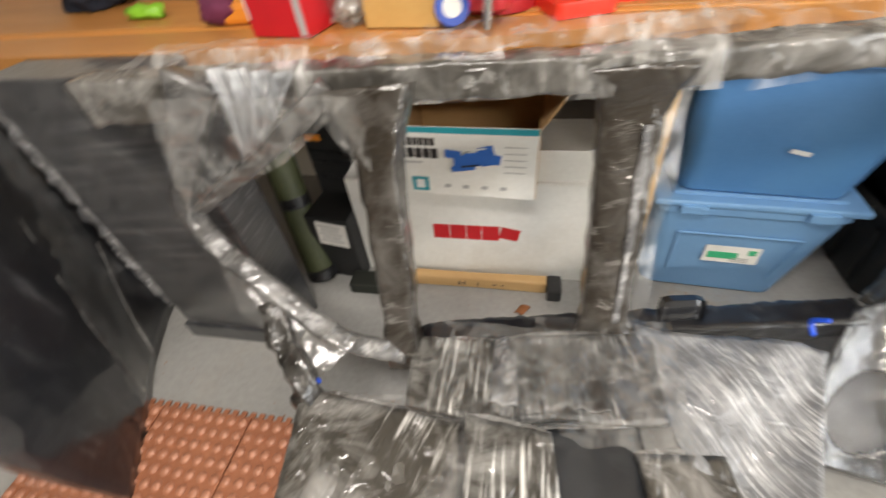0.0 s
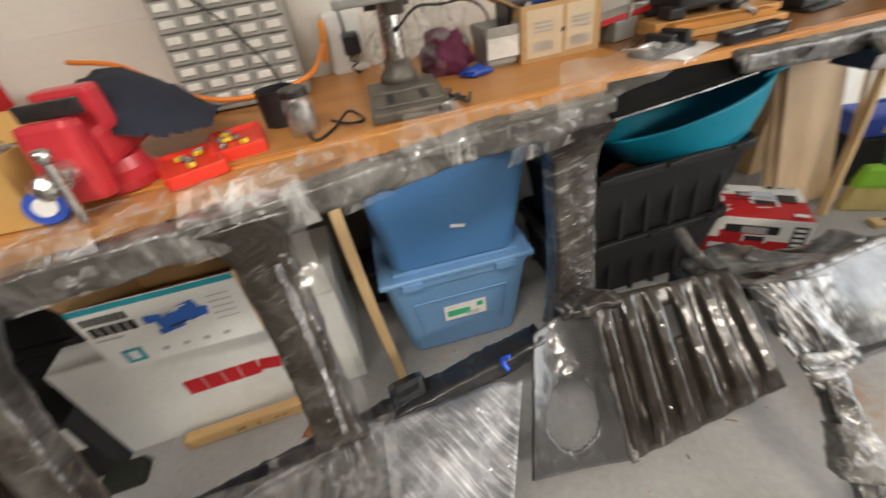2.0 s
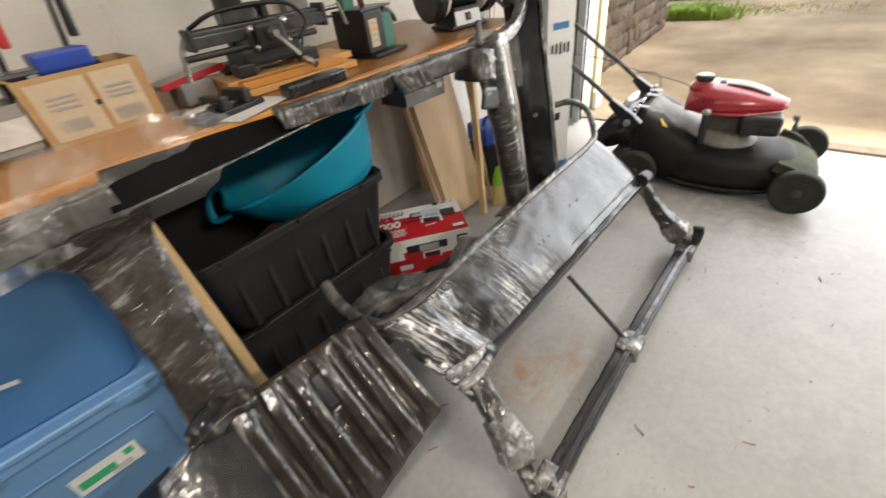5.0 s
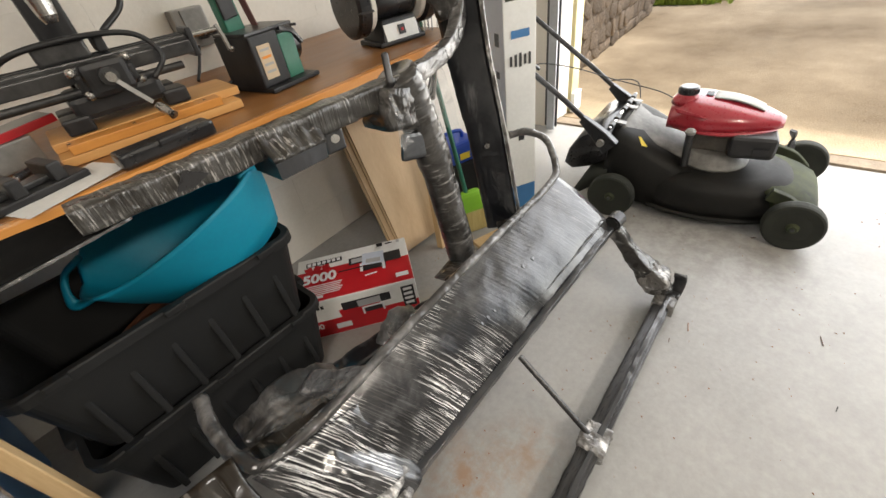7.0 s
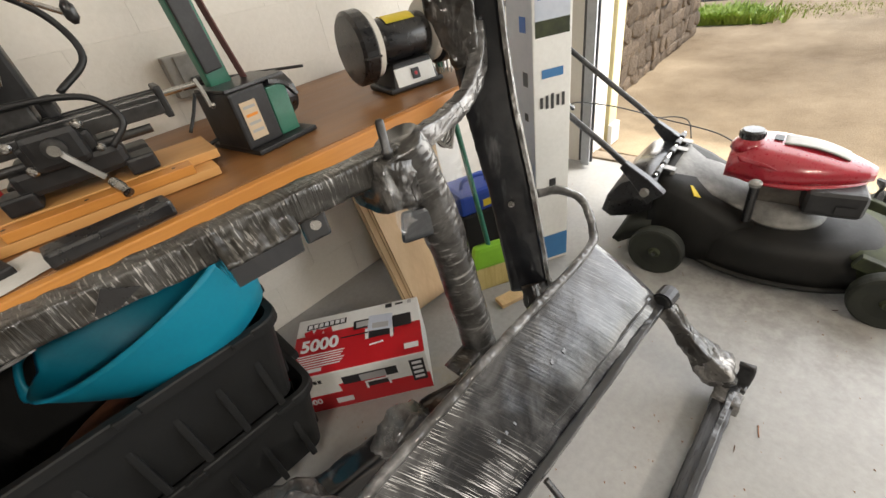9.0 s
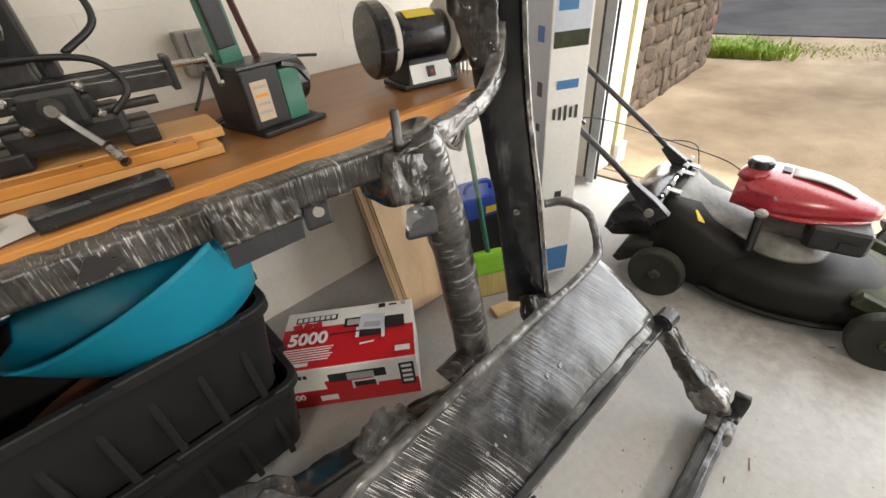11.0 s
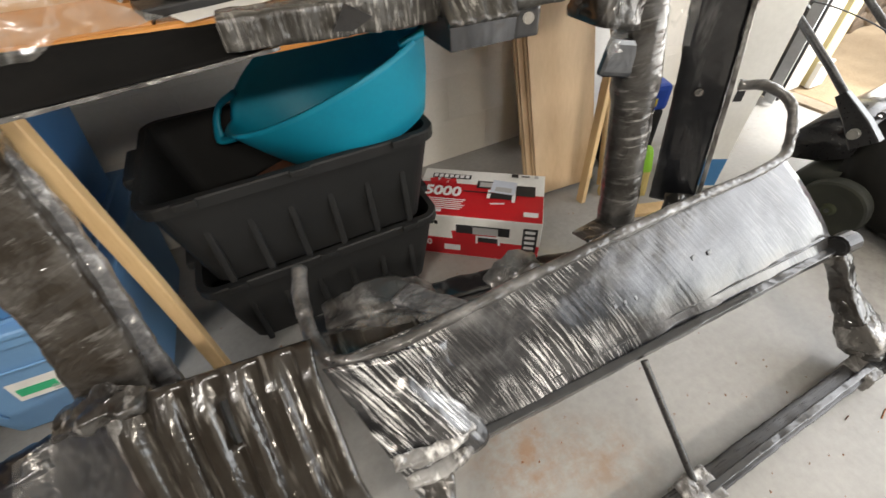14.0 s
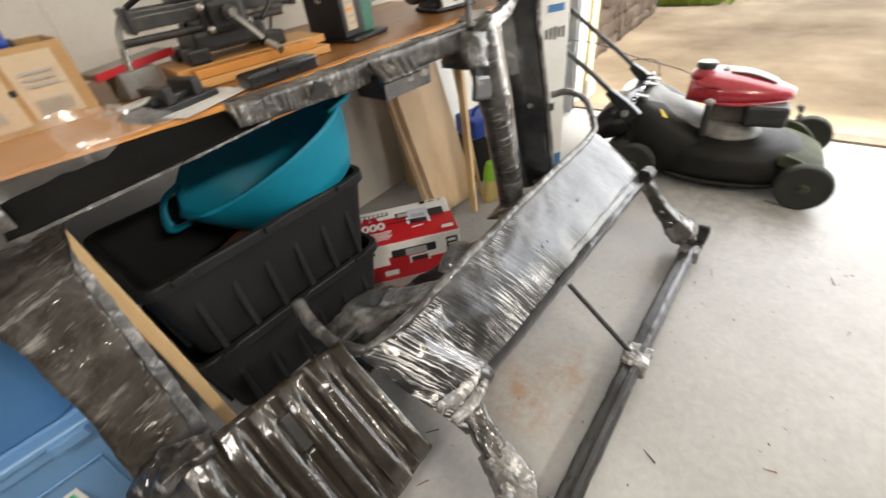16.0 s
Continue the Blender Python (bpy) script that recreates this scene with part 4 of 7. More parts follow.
    p("leg_tab", bar([(4.30, 1.165, 0.05), (4.315, 1.16, 0.10), (4.31, 1.165, 0.13)], 0.012, 0.04, 0.002, up=(0, 1, 0)), "darksteel", "bent steel tab")
    p("base_bar", bar([(2.99, 1.175, 0.045), (3.6, 1.183, 0.045), (4.28, 1.185, 0.045)], 0.055, 0.035, 0.0022), "blacktube", "black flat base bar under film")
    p("base_rib", bar([(3.02, 1.165, 0.068), (3.6, 1.173, 0.068), (4.25, 1.175, 0.068)], 0.016, 0.014, 0.0015), "wrapgrey")
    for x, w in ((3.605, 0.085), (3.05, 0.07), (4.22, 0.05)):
        p("bar_film", bar([(x - w / 2, 1.18, 0.048), (x, 1.181, 0.049), (x + w / 2, 1.182, 0.048)], 0.07, 0.052, 0.006, freq=34, step=0.006), "wrapbright", "milky film wound round the bar, paled for its glints")
    p("brace", rod((3.62, 1.425, 0.24), (3.605, 1.195, 0.065), 0.0085), "blacktube", "thin black brace rod", smooth=False)
    for x in (2.975, 4.285):
        c = p("caster", rod((x, 1.15, 0.022), (x, 1.19, 0.022), 0.022, bevel=0.006), "rubber", "small black caster wheel", smooth=False)
        p("fork", block((0.03, 0.05, 0.02), (x, 1.17, 0.05), bevel=0.005), "darksteel", parent=c, smooth=False)
    # ribbed toe panel and the side wing with its round opening
    F1, F2, F3, F4 = (2.60, 1.765, 0.425), (2.96, 1.695, 0.46), (2.96, 1.45, 0.255), (2.585, 1.495, 0.05)
    p("ribbed_panel", sheet(F4, F3, F2, F1, 64, 26, lambda u, v: 0.024 * min(1, max(0, 0.75 + 1.7 * math.sin(u * 6.28 * 5.5))) * min(1, 6 * (1 - v)) * min(1, 5 * v + 0.2), 0.008, keep=lambda u, v: not (0.47 < u < 0.53 and 0.62 < v < 0.86), rough=0.0012, freq=20), "wraprib", "black ribbed toe panel under streaked film")
    W1, W2 = (2.42, 1.772, 0.36), (2.29, 1.52, 0.105)
    p("wing_panel", sheet(W2, F4, F1, W1, 44, 44, lambda u, v: -0.03 * math.sin(3.14 * u) * (0.3 + v), 0.008, keep=lambda u, v: math.hypot((u - 0.48) * 1.0, (v - 0.36) * 1.25) > 0.30, rough=0.003), "wrapdark", "black wing panel with a round opening")
    p("wing_film", sheet(Vector(W2) + Vector((0.0, -0.008, 0.016)), Vector(F4) + Vector((0, -0.008, 0.016)), Vector(F1) + Vector((0, -0.008, 0.016)), Vector(W1) + Vector((0, -0.008, 0.016)), 20, 20, lambda u, v: -0.03 * math.sin(3.14 * u) * (0.3 + v), 0, rough=0.002), "filmx", "clear film over the opening")
    p("wing_edge", bar([F1, (2.592, 1.63, 0.235), F4], 0.02, 0.03, 0.004), "wrapbright", "bright creased film edge")
    p("corner_patch", bar([(2.50, 1.775, 0.40), (2.58, 1.765, 0.425), (2.66, 1.745, 0.43)], [0.04, 0.07, 0.04], [0.02, 0.035, 0.02], 0.014, freq=22), "wrap", "bunched film on the corner")
    # pillars
    p("pillar", bar([(2.60, 1.90, 0.90), (2.61, 1.94, 0.78), (2.60, 1.90, 0.55), (2.575, 1.85, 0.36), (2.57, 1.83, 0.30)], [0.22, 0.13, 0.115, 0.12, 0.15], 0.07, 0.006, up=(0, 1, 0.3), freq=13), "wrapv", "film-wrapped pillar")
    p("pillar", bar([(1.84, 1.84, 0.90), (1.845, 1.84, 0.80), (1.855, 1.77, 0.55), (1.86, 1.70, 0.38), (1.86, 1.67, 0.31)], [0.18, 0.11, 0.10, 0.10, 0.13], 0.07, 0.006, up=(0, 1, 0.3), freq=14), "wrapv", "film-wrapped pillar")
    p("pillar", bar([(1.375, 1.745, 0.90), (1.385, 1.70, 0.78), (1.395, 1.63, 0.55), (1.40, 1.57, 0.38), (1.41, 1.55, 0.31)], [0.16, 0.08, 0.07, 0.07, 0.09], 0.06, 0.006, up=(0, 1, 0.3), freq=14), "wrapv", "film-wrapped pillar")
    p("pillar_flange", bar([(2.672, 1.93, 0.86), (2.672, 1.945, 0.72), (2.662, 1.90, 0.50), (2.652, 1.865, 0.36), (2.655, 1.84, 0.29)], [0.035, 0.03, 0.034, 0.036, 0.045], 0.02, 0.004, up=(0, 1, 0.3), freq=26), "wrapflange", "folded film along the pillar, coloured pale for its glints")
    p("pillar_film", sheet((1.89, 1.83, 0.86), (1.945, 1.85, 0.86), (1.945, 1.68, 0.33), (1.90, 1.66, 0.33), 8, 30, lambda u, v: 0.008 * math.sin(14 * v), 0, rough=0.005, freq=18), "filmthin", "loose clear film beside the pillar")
    # pale strip that draws the highlight running down this pillar
    p("pillar_flange", bar([(1.872, 1.795, 0.80), (1.876, 1.77, 0.68), (1.880, 1.715, 0.52), (1.880, 1.665, 0.38)], [0.012, 0.016, 0.010, 0.014], 0.010, 0.004, up=(0, 1, 0.3), freq=30), "wrapflange", "fold of film coloured pale for the highlight down the pillar")
    # looped side member
    p("loop_member", bar([(1.06, 1.72, 0.93), (1.00, 1.69, 0.82), (0.935, 1.66, 0.67), (0.99, 1.625, 0.59), (1.12, 1.575, 0.51), (1.26, 1.53, 0.42), (1.40, 1.55, 0.34)], [0.09, 0.05, 0.045, 0.085, 0.10, 0.085, 0.065], 0.045, 0.006, up=(0.2, 1, 0.5)), "wrapsmoke", "film-wrapped bent side member")
    p("loop_strut", bar([(1.30, 1.74, 0.90), (1.14, 1.70, 0.785), (0.95, 1.66, 0.665)], [0.045, 0.032, 0.028], 0.028, 0.004, up=(0, 1, 0.3)), "wrapsmoke", "thin wrapped strut")
    p("loop_sheet", sheet((1.10, 1.70, 0.77), (1.155, 1.705, 0.80), (1.25, 1.735, 0.93), (1.09, 1.72, 0.95), 22, 12, lambda u, v: 0.010 * math.sin(u * 26), 0.004, rough=0.005), "wrapwhite", "pale sheet behind film")
    p("loop_film", sheet((0.98, 1.665, 0.92), (1.36, 1.70, 0.90), (1.20, 1.68, 0.78), (0.95, 1.64, 0.67), 24, 20, None, 0, rough=0.014, freq=12), "film", "clear film hanging in the loop")
    p("loop_web", sheet((1.30, 1.71, 0.905), (1.37, 1.69, 0.90), (1.385, 1.66, 0.70), (1.30, 1.69, 0.86), 12, 18, None, 0, rough=0.012, freq=16), "film", "slack film web at the pillar head")
    p("loop_tail", bar([(1.13, 1.545, 0.50), (1.17, 1.48, 0.46), (1.235, 1.41, 0.42), (1.24, 1.39, 0.38)], [0.07, 0.05, 0.06, 0.03], 0.05, 0.010, up=(0.2, 1, 0.5)), "wrap", "wrapped bracket tail")
    p("loop_film", sheet((1.02, 1.58, 0.60), (1.32, 1.52, 0.44), (1.27, 1.44, 0.42), (1.08, 1.50, 0.52), 18, 10, None, 0, rough=0.014, freq=15), "filmthin", "clear film round the loop")
    # floor rail and floor pan
    p("floor_rail", bar([(1.40, 1.60, 0.31), (1.65, 1.66, 0.30), (2.0, 1.72, 0.30), (2.45, 1.79, 0.31)], 0.07, 0.06, 0.007), "wrapdark", "dark wrapped floor rail")
    p("rail_lug", block((0.10, 0.016, 0.075), (2.045, 1.735, 0.35), (-20, 0, 8), 0.02), "wrapdark", "rounded lug on the rail", smooth=False)
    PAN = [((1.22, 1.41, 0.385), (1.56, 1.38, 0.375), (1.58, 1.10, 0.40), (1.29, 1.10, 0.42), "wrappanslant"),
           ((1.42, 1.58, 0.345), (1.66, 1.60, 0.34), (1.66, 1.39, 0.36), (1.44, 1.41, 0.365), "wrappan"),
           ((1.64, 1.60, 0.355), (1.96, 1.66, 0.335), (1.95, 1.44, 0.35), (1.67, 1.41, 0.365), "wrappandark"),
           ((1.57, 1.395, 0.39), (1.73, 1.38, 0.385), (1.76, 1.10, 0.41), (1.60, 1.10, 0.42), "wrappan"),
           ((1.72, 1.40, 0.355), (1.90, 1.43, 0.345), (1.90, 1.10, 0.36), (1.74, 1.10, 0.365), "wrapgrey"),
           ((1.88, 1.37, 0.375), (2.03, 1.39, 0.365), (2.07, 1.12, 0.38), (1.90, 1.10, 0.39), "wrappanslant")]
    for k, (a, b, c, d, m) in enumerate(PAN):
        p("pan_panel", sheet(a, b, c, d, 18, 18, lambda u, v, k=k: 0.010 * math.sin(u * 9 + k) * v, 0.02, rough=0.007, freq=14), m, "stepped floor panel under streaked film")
        p("pan_edge", bar([Vector(a) + Vector((0, 0, 0.004)), (Vector(a) + Vector(b)) / 2 + Vector((0, 0.006, 0.006)), Vector(b) + Vector((0, 0, 0.004))], 0.016, 0.014, 0.005), "wrapbright")
    for x, y0, y1, w, m in ((1.635, 1.60, 1.42, 0.045, "wrapflange"), (1.56, 1.42, 1.18, 0.06, "wrapsmoke"), (1.80, 1.61, 1.43, 0.05, "wrapsmoke"), (1.36, 1.40, 1.14, 0.05, "wrapsmoke")):
        p("pan_strap", sheet((x - w / 2, y0, 0.368), (x + w / 2, y0, 0.366), (x + w * 0.75, y1, 0.408), (x - w * 0.55, y1, 0.412), 8, 20, lambda u, v: 0.006 * math.sin(u * 9 + v * 3), 0.004, rough=0.006, freq=20), m, "crumpled strap of film over the pan")
    for x0, x1, y0, y1 in ((1.28, 1.60, 1.42, 1.12), (1.46, 1.78, 1.62, 1.40), (1.70, 2.0, 1.66, 1.36)):
        p("pan_film", sheet((x0, y0, 0.385), (x1, y0 + 0.02, 0.375), (x1 - 0.03, y1, 0.43), (x0 + 0.04, y1, 0.435), 22, 22, lambda u, v: 0.010 * math.sin(u * 17 + v * 4) * v, 0, rough=0.010, freq=15), "film", "slack clear film over the pan")
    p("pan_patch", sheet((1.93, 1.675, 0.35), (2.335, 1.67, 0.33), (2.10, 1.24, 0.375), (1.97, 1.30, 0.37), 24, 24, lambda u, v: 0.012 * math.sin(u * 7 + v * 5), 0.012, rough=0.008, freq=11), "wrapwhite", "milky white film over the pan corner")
    p("pan_slot", block((0.055, 0.016, 0.02), (1.585, 1.585, 0.352), (0, 0, 4), 0.006), "blackpaint", "dark slot at the pan edge", smooth=False)
    p("pan_skirt", bar([(1.30, 1.10, 0.36), (1.7, 1.10, 0.35), (2.08, 1.14, 0.33)], 0.05, 0.12, 0.006), "wrapgrey")
    p("pan_leg", bar([(1.5, 1.3, 0.35), (1.5, 1.3, 0.15), (1.5, 1.3, 0.0)], 0.07, 0.07, 0.004, up=(0, 1, 0)), "wrapdark")
    # blue cable ties
    for a, b, c in (((2.31, 1.70, 0.345), (2.30, 1.715, 0.375), (2.315, 1.70, 0.40)), ((2.07, 1.255, 0.385), (2.09, 1.275, 0.40), (2.15, 1.33, 0.385)), ((1.34, 1.535, 0.345), (1.37, 1.535, 0.352), (1.405, 1.54, 0.35)), ((1.235, 1.405, 0.405), (1.245, 1.425, 0.41), (1.25, 1.43, 0.40))):
        p("cable_tie", sweep(smooth_path([a, b, c], 6), 0.0075, 8, flat=0.6), "bluetie", "bright blue cable tie")


def build_left_panels():
    g = thing("metal_cabinet", "charcoal sheet metal cabinet wrapped in clear film", "metal cabinet", (0.75, 1.80, 0))
    part("body", block((0.42, 0.16, 0.925), (0.715, 1.825, 0.4625), bevel=0.008), "wrapslate", g, world=True)
    part("film", sheet((0.50, 1.738, 0.02), (0.93, 1.738, 0.02), (0.93, 1.738, 0.93), (0.5, 1.738, 0.93), 20, 30, None, 0, rough=0.005, freq=14), "filmthin", g, "creased clear film", smooth=True, world=True)
    part("foot_lip", block((0.42, 0.02, 0.07), (0.715, 1.738, 0.037), bevel=0.004), "wrapslate", g, world=True)
    b = thing("metal_door", "black sheet metal door standing on edge in clear film", "metal panel", (0.35, 1.5, 0))
    part("sheet", sheet((0.30, 1.86, 0.0), (0.62, 1.20, 0.0), (0.60, 1.14, 1.02), (0.28, 1.86, 0.98), 24, 24, lambda u, v: 0.02 * math.sin(5 * u + 3 * v), 0.03, rough=0.006, freq=9), "wrapdark", b, smooth=True, world=True)
    part("edge_film", bar([(0.335, 1.845, 0.02), (0.355, 1.835, 0.25), (0.345, 1.84, 0.5), (0.36, 1.835, 0.75), (0.35, 1.84, 0.98)], [0.035, 0.05, 0.035, 0.055, 0.04], 0.03, 0.012, up=(0, 1, 0), freq=24), "wrapflange", b, "bright creased film edge", smooth=True, world=True)
    part("film", sheet((0.345, 1.80, 0.01), (0.665, 1.18, 0.01), (0.645, 1.12, 1.04), (0.325, 1.80, 1.0), 28, 28, lambda u, v: 0.012 * math.sin(9 * u + 6 * v), 0, rough=0.012, freq=9), "filmthin", b, "loose clear film", smooth=True, world=True)
    for k, (u0, v0, u1, v1) in enumerate(((0.06, 0.92, 0.62, 0.10), (0.18, 0.70, 0.50, 0.04), (0.02, 0.40, 0.30, 0.02), (0.35, 0.95, 0.80, 0.35))):
        ends = []
        for u, v in ((u0, v0), ((u0 + u1) / 2 + 0.02, (v0 + v1) / 2), (u1, v1)):
            low = Vector((0.358, 1.80, 0.01)).lerp(Vector((0.678, 1.18, 0.01)), u)
            high = Vector((0.338, 1.80, 1.0)).lerp(Vector((0.658, 1.12, 1.04)), u)
            ends.append(low.lerp(high, v))
        part("film_fold", bar(ends, [0.006, 0.012, 0.005], 0.004, 0.003, up=(0.9, 0.44, 0), freq=16), "wrapsmoke", b, "pulled fold in the film", smooth=True, world=True)


def build_mat():
    m = thing("rubber_mat", "terracotta rubber anti-fatigue mat with raised studs", "rubber mat", (0.76, 1.0, 0))
    for k in range(3):
        x0 = 0.275 + k * 0.307
        t = part("mat_tile", block((0.303, 0.9, 0.010), (x0 + 0.1515, 1.02, 0.006), bevel=0.003), "mat", m, world=True)
        studs = bmesh.new()
        for i in range(8):
            for j in range(23):
                own = lathe([(0.0145, 0), (0.0135, 0.004), (0.010, 0.0075), (0.005, 0.009)], 10, at=(x0 + 0.0165 + i * 0.0386, 0.60 + j * 0.0386, 0.010))
                join(studs, own)
        tagged(part("stud_field", studs, "matstud", t, "raised round studs", smooth=True, world=True), kind="stuff")
    teeth = bmesh.new()
    for i in range(30):
        block((0.017, 0.018, 0.008), (0.285 + i * 0.030, 1.476, 0.006), bevel=0.002, seg=1, bm=teeth)
    part("toothed_edge", teeth, "mat", m, world=True)


build_structure()
build_outside()
build_bench()
build_frame()
build_left_panels()
build_mat()

# ---- under the bench ----
def tub(bm_size, foot, height, wall, lip, seg=6, corner=0.05):
    """An open tapered tub with rounded corners, a wall thickness and a rolled lip. Sizes: top (x, y), foot (x, y)."""
    bm = bmesh.new()

    def ring(sx, sy, r, z):
        out = []
        for cx, cy, a0 in ((1, 1, 0), (-1, 1, 90), (-1, -1, 180), (1, -1, 270)):
            for k in range(seg + 1):
                a = radians(a0 + 90 * k / seg)
                out.append(bm.verts.new((cx * (sx / 2 - r) + r * math.cos(a), cy * (sy / 2 - r) + r * math.sin(a), z)))
        return out
    X, Y = bm_size
    x, y = foot
    rings = [ring(x - 0.02, y - 0.02, corner, 0.0), ring(x, y, corner, 0.012), ring(X, Y, corner, height - 0.03), ring(X + lip * 2, Y + lip * 2, corner + lip, height - 0.028), ring(X + lip * 2, Y + lip * 2, corner + lip, height - 0.004), ring(X + lip * 1.6, Y + lip * 1.6, corner + lip * 0.8, height), ring(X - wall * 2, Y - wall * 2, corner, height), ring(x - wall * 2, y - wall * 2, corner, 0.02)]
    n = len(rings[0])
    for a, b in zip(rings, rings[1:]):
        for k in range(n):
            bm.faces.new((a[k], a[(k + 1) % n], b[(k + 1) % n], b[k]))
    bm.faces.new(rings[0])
    bm.faces.new(rings[-1])
    return bm


def build_totes():
    def tote(loc, rz, label, dark):
        t = thing("storage_tote", label, "storage tote", loc, rz, group="blue storage totes")
        part("body", tub((0.50, 0.60), (0.42, 0.52), 0.395, 0.004, 0.008, corner=0.045), "tote" if dark else "totelid", t, smooth=False)
        lid = bmesh.new()
        block((0.53, 0.63, 0.022), (0, 0, 0.402), bevel=0.010, seg=3, bm=lid)
        block((0.43, 0.56, 0.016), (0, 0, 0.415), bevel=0.007, bm=lid)
        part("lid", lid, "tote" if dark else "totelid", t, "snap-on lid")
        # raised frame pressed into the front
        fr = bmesh.new()
        front = -0.295
        for a, b in (((-0.15, -0.275, 0.10), (-0.165, -0.297, 0.285)), ((-0.165, -0.297, 0.285), (0.165, -0.297, 0.285)), ((0.165, -0.297, 0.285), (0.15, -0.275, 0.10))):
            rod(a, b, 0.0035, seg=8, bm=fr)
        if dark:
            fr.free()
        else:
            part("pressed_frame", fr, "totelid", t)
        for s in (-1, 1):
            part("latch", block((0.07, 0.014, 0.03), (s * 0.16, -0.318, 0.388), bevel=0.005), "tote" if dark else "totelid", t)
        return t
    low = tote((2.325, 2.385, 0.0), -4, "pale blue plastic storage tote with a paper label on the floor", False)
    m = pose(-0.01, -0.287, 0.20, 90 - 8, 0, 0)

    def lb(name, size, at, mat, z):
        bm = block((size[0], size[1], 0.0012), (at[0], at[1], z), bevel=0)
        bmesh.ops.transform(bm, matrix=m, verts=bm.verts)
        part(name, bm, mat, low)
    lb("paper_label", (0.155, 0.062), (0.02, 0.0), "paper", 0.002)
    lb("green_band", (0.085, 0.024), (-0.005, -0.004), "greenink", 0.0034)
    lb("green_square", (0.022, 0.018), (0.075, 0.012), "greenink", 0.0034)
    for k in range(3):
        lb("print_line", (0.05, 0.003), (0.045, -0.012 - 0.006 * k), "greyink", 0.0034)
    up = tote((2.325, 2.36, 0.424), -5, "blue plastic storage tote stacked on another tote", True)
    part("scuff", block((0.045, 0.0012, 0.012), (0.02, -0.293, 0.16), (8, 12, 0), bevel=0), "whiteink", up, "white scuffed price sticker")


def build_bins():
    def bin_(loc, rz, label):
        t = thing("heavy_bin", label, "storage bin", loc, rz, group="black heavy bins")
        part("body", tub((0.68, 0.43), (0.60, 0.37), 0.305, 0.004, 0.016, corner=0.04), "bin", t)
        for k in range(6):
            x = -0.25 + k * 0.10
            part("rib", block((0.018, 0.016, 0.22), (x, -0.204, 0.14), (-6, 0, 0), bevel=0.005), "bin", t)
        for k in range(3):
            for s in (-1, 1):
                part("rib", block((0.016, 0.018, 0.22), (s * 0.323, -0.12 + k * 0.12, 0.14), (0, s * 6, 0), bevel=0.005), "bin", t)
        for x in (-0.34, 0.34):
            part("handle_lip", block((0.035, 0.16, 0.03), (x * 1.06, 0, 0.292), bevel=0.01), "bin", t)
        for x in (-0.25, 0, 0.25):
            part("lip_clip", block((0.05, 0.012, 0.02), (x, -0.235, 0.298), bevel=0.004), "bin", t)
        return t
    bin_((3.07, 2.305, 0.0), -1, "black heavy plastic bin on the garage floor")
    bin_((3.07, 2.285, 0.295), -1, "open black plastic bin stacked on another bin")
    s = thing("leather_strap", "folded brown leather tool belt lying in the bin", "tool belt", (3.07, 2.25, 0.34))
    part("belt", bar([(-0.22, -0.05, 0.10), (-0.05, -0.02, 0.16), (0.12, 0.03, 0.14)], 0.07, 0.02, 0.006), "leather", s, smooth=True)
    part("pouch", block((0.2, 0.14, 0.10), (-0.02, 0.02, 0.05), (10, 6, 20), bevel=0.025), "leather", s)
    # flexible tub tipped in the bin
    t = thing("flex_tub", "teal flexible rubber tub tipped into the bin", "flexible tub", (3.15, 2.23, 0.42))
    bm = bmesh.new()
    seg, wall = 44, 0.005
    ax = Vector((0.798, -0.476, 0.37)).normalized()
    by = Vector((0.506, 0.862, 0.018))
    by = (by - ax * by.dot(ax)).normalized()
    nz = ax.cross(by).normalized()
    rim_c = Vector((3.186, 2.228, 0.72))

    def ringat(k, grow):
        rows = []
        for i in range(seg):
            a = 2 * math.pi * i / seg
            s = (0.676 + 0.324 * k) * (1 + grow) * (1.012 if k > 0.95 and grow == 0 else 1)
            c = rim_c - nz * (0.185 * (1 - k)) + ax * (0.007 * (1 - k)) + by * (0.023 * (1 - k))
            swell = 1 + 0.03 * math.sin(math.pi * k)
            rows.append(bm.verts.new(c + ax * 0.287 * s * swell * math.cos(a) + by * 0.197 * s * swell * math.sin(a) + Vector((0, 0, 0.12 * k * k * max(0, math.sin(a)) ** 0.6))))
        return rows
    ks = [0, 0.25, 0.5, 0.75, 0.92, 1.0]
    rings = [ringat(k, 0.0) for k in ks] + [ringat(k, -0.035) for k in reversed(ks)]
    for a, b in zip(rings, rings[1:]):
        for i in range(seg):
            bm.faces.new((a[i], a[(i + 1) % seg], b[(i + 1) % seg], b[i]))
    bm.faces.new(rings[0])
    bm.faces.new(rings[-1])
    part("tub_body", bm, "teal", t, smooth=True, world=True)
    for e, o in ((-1, 0.0), (1, -0.03)):
        end = rim_c + ax * e * (0.283 + o)
        side = by if e > 0 else (by * 0.55 + Vector((0, 0, 0.85))).normalized()
        hb = sweep(smooth_path([end + side * 0.062 - ax * e * 0.014, end + ax * e * 0.042 + side * 0.048, end + ax * e * 0.058, end + ax * e * 0.042 - side * 0.04, end - side * 0.05 - ax * e * 0.014], 7), 0.016, 10, flat=0.55, up=nz)
        part("handle", hb, "teal", t, "moulded loop handle", smooth=True, world=True)


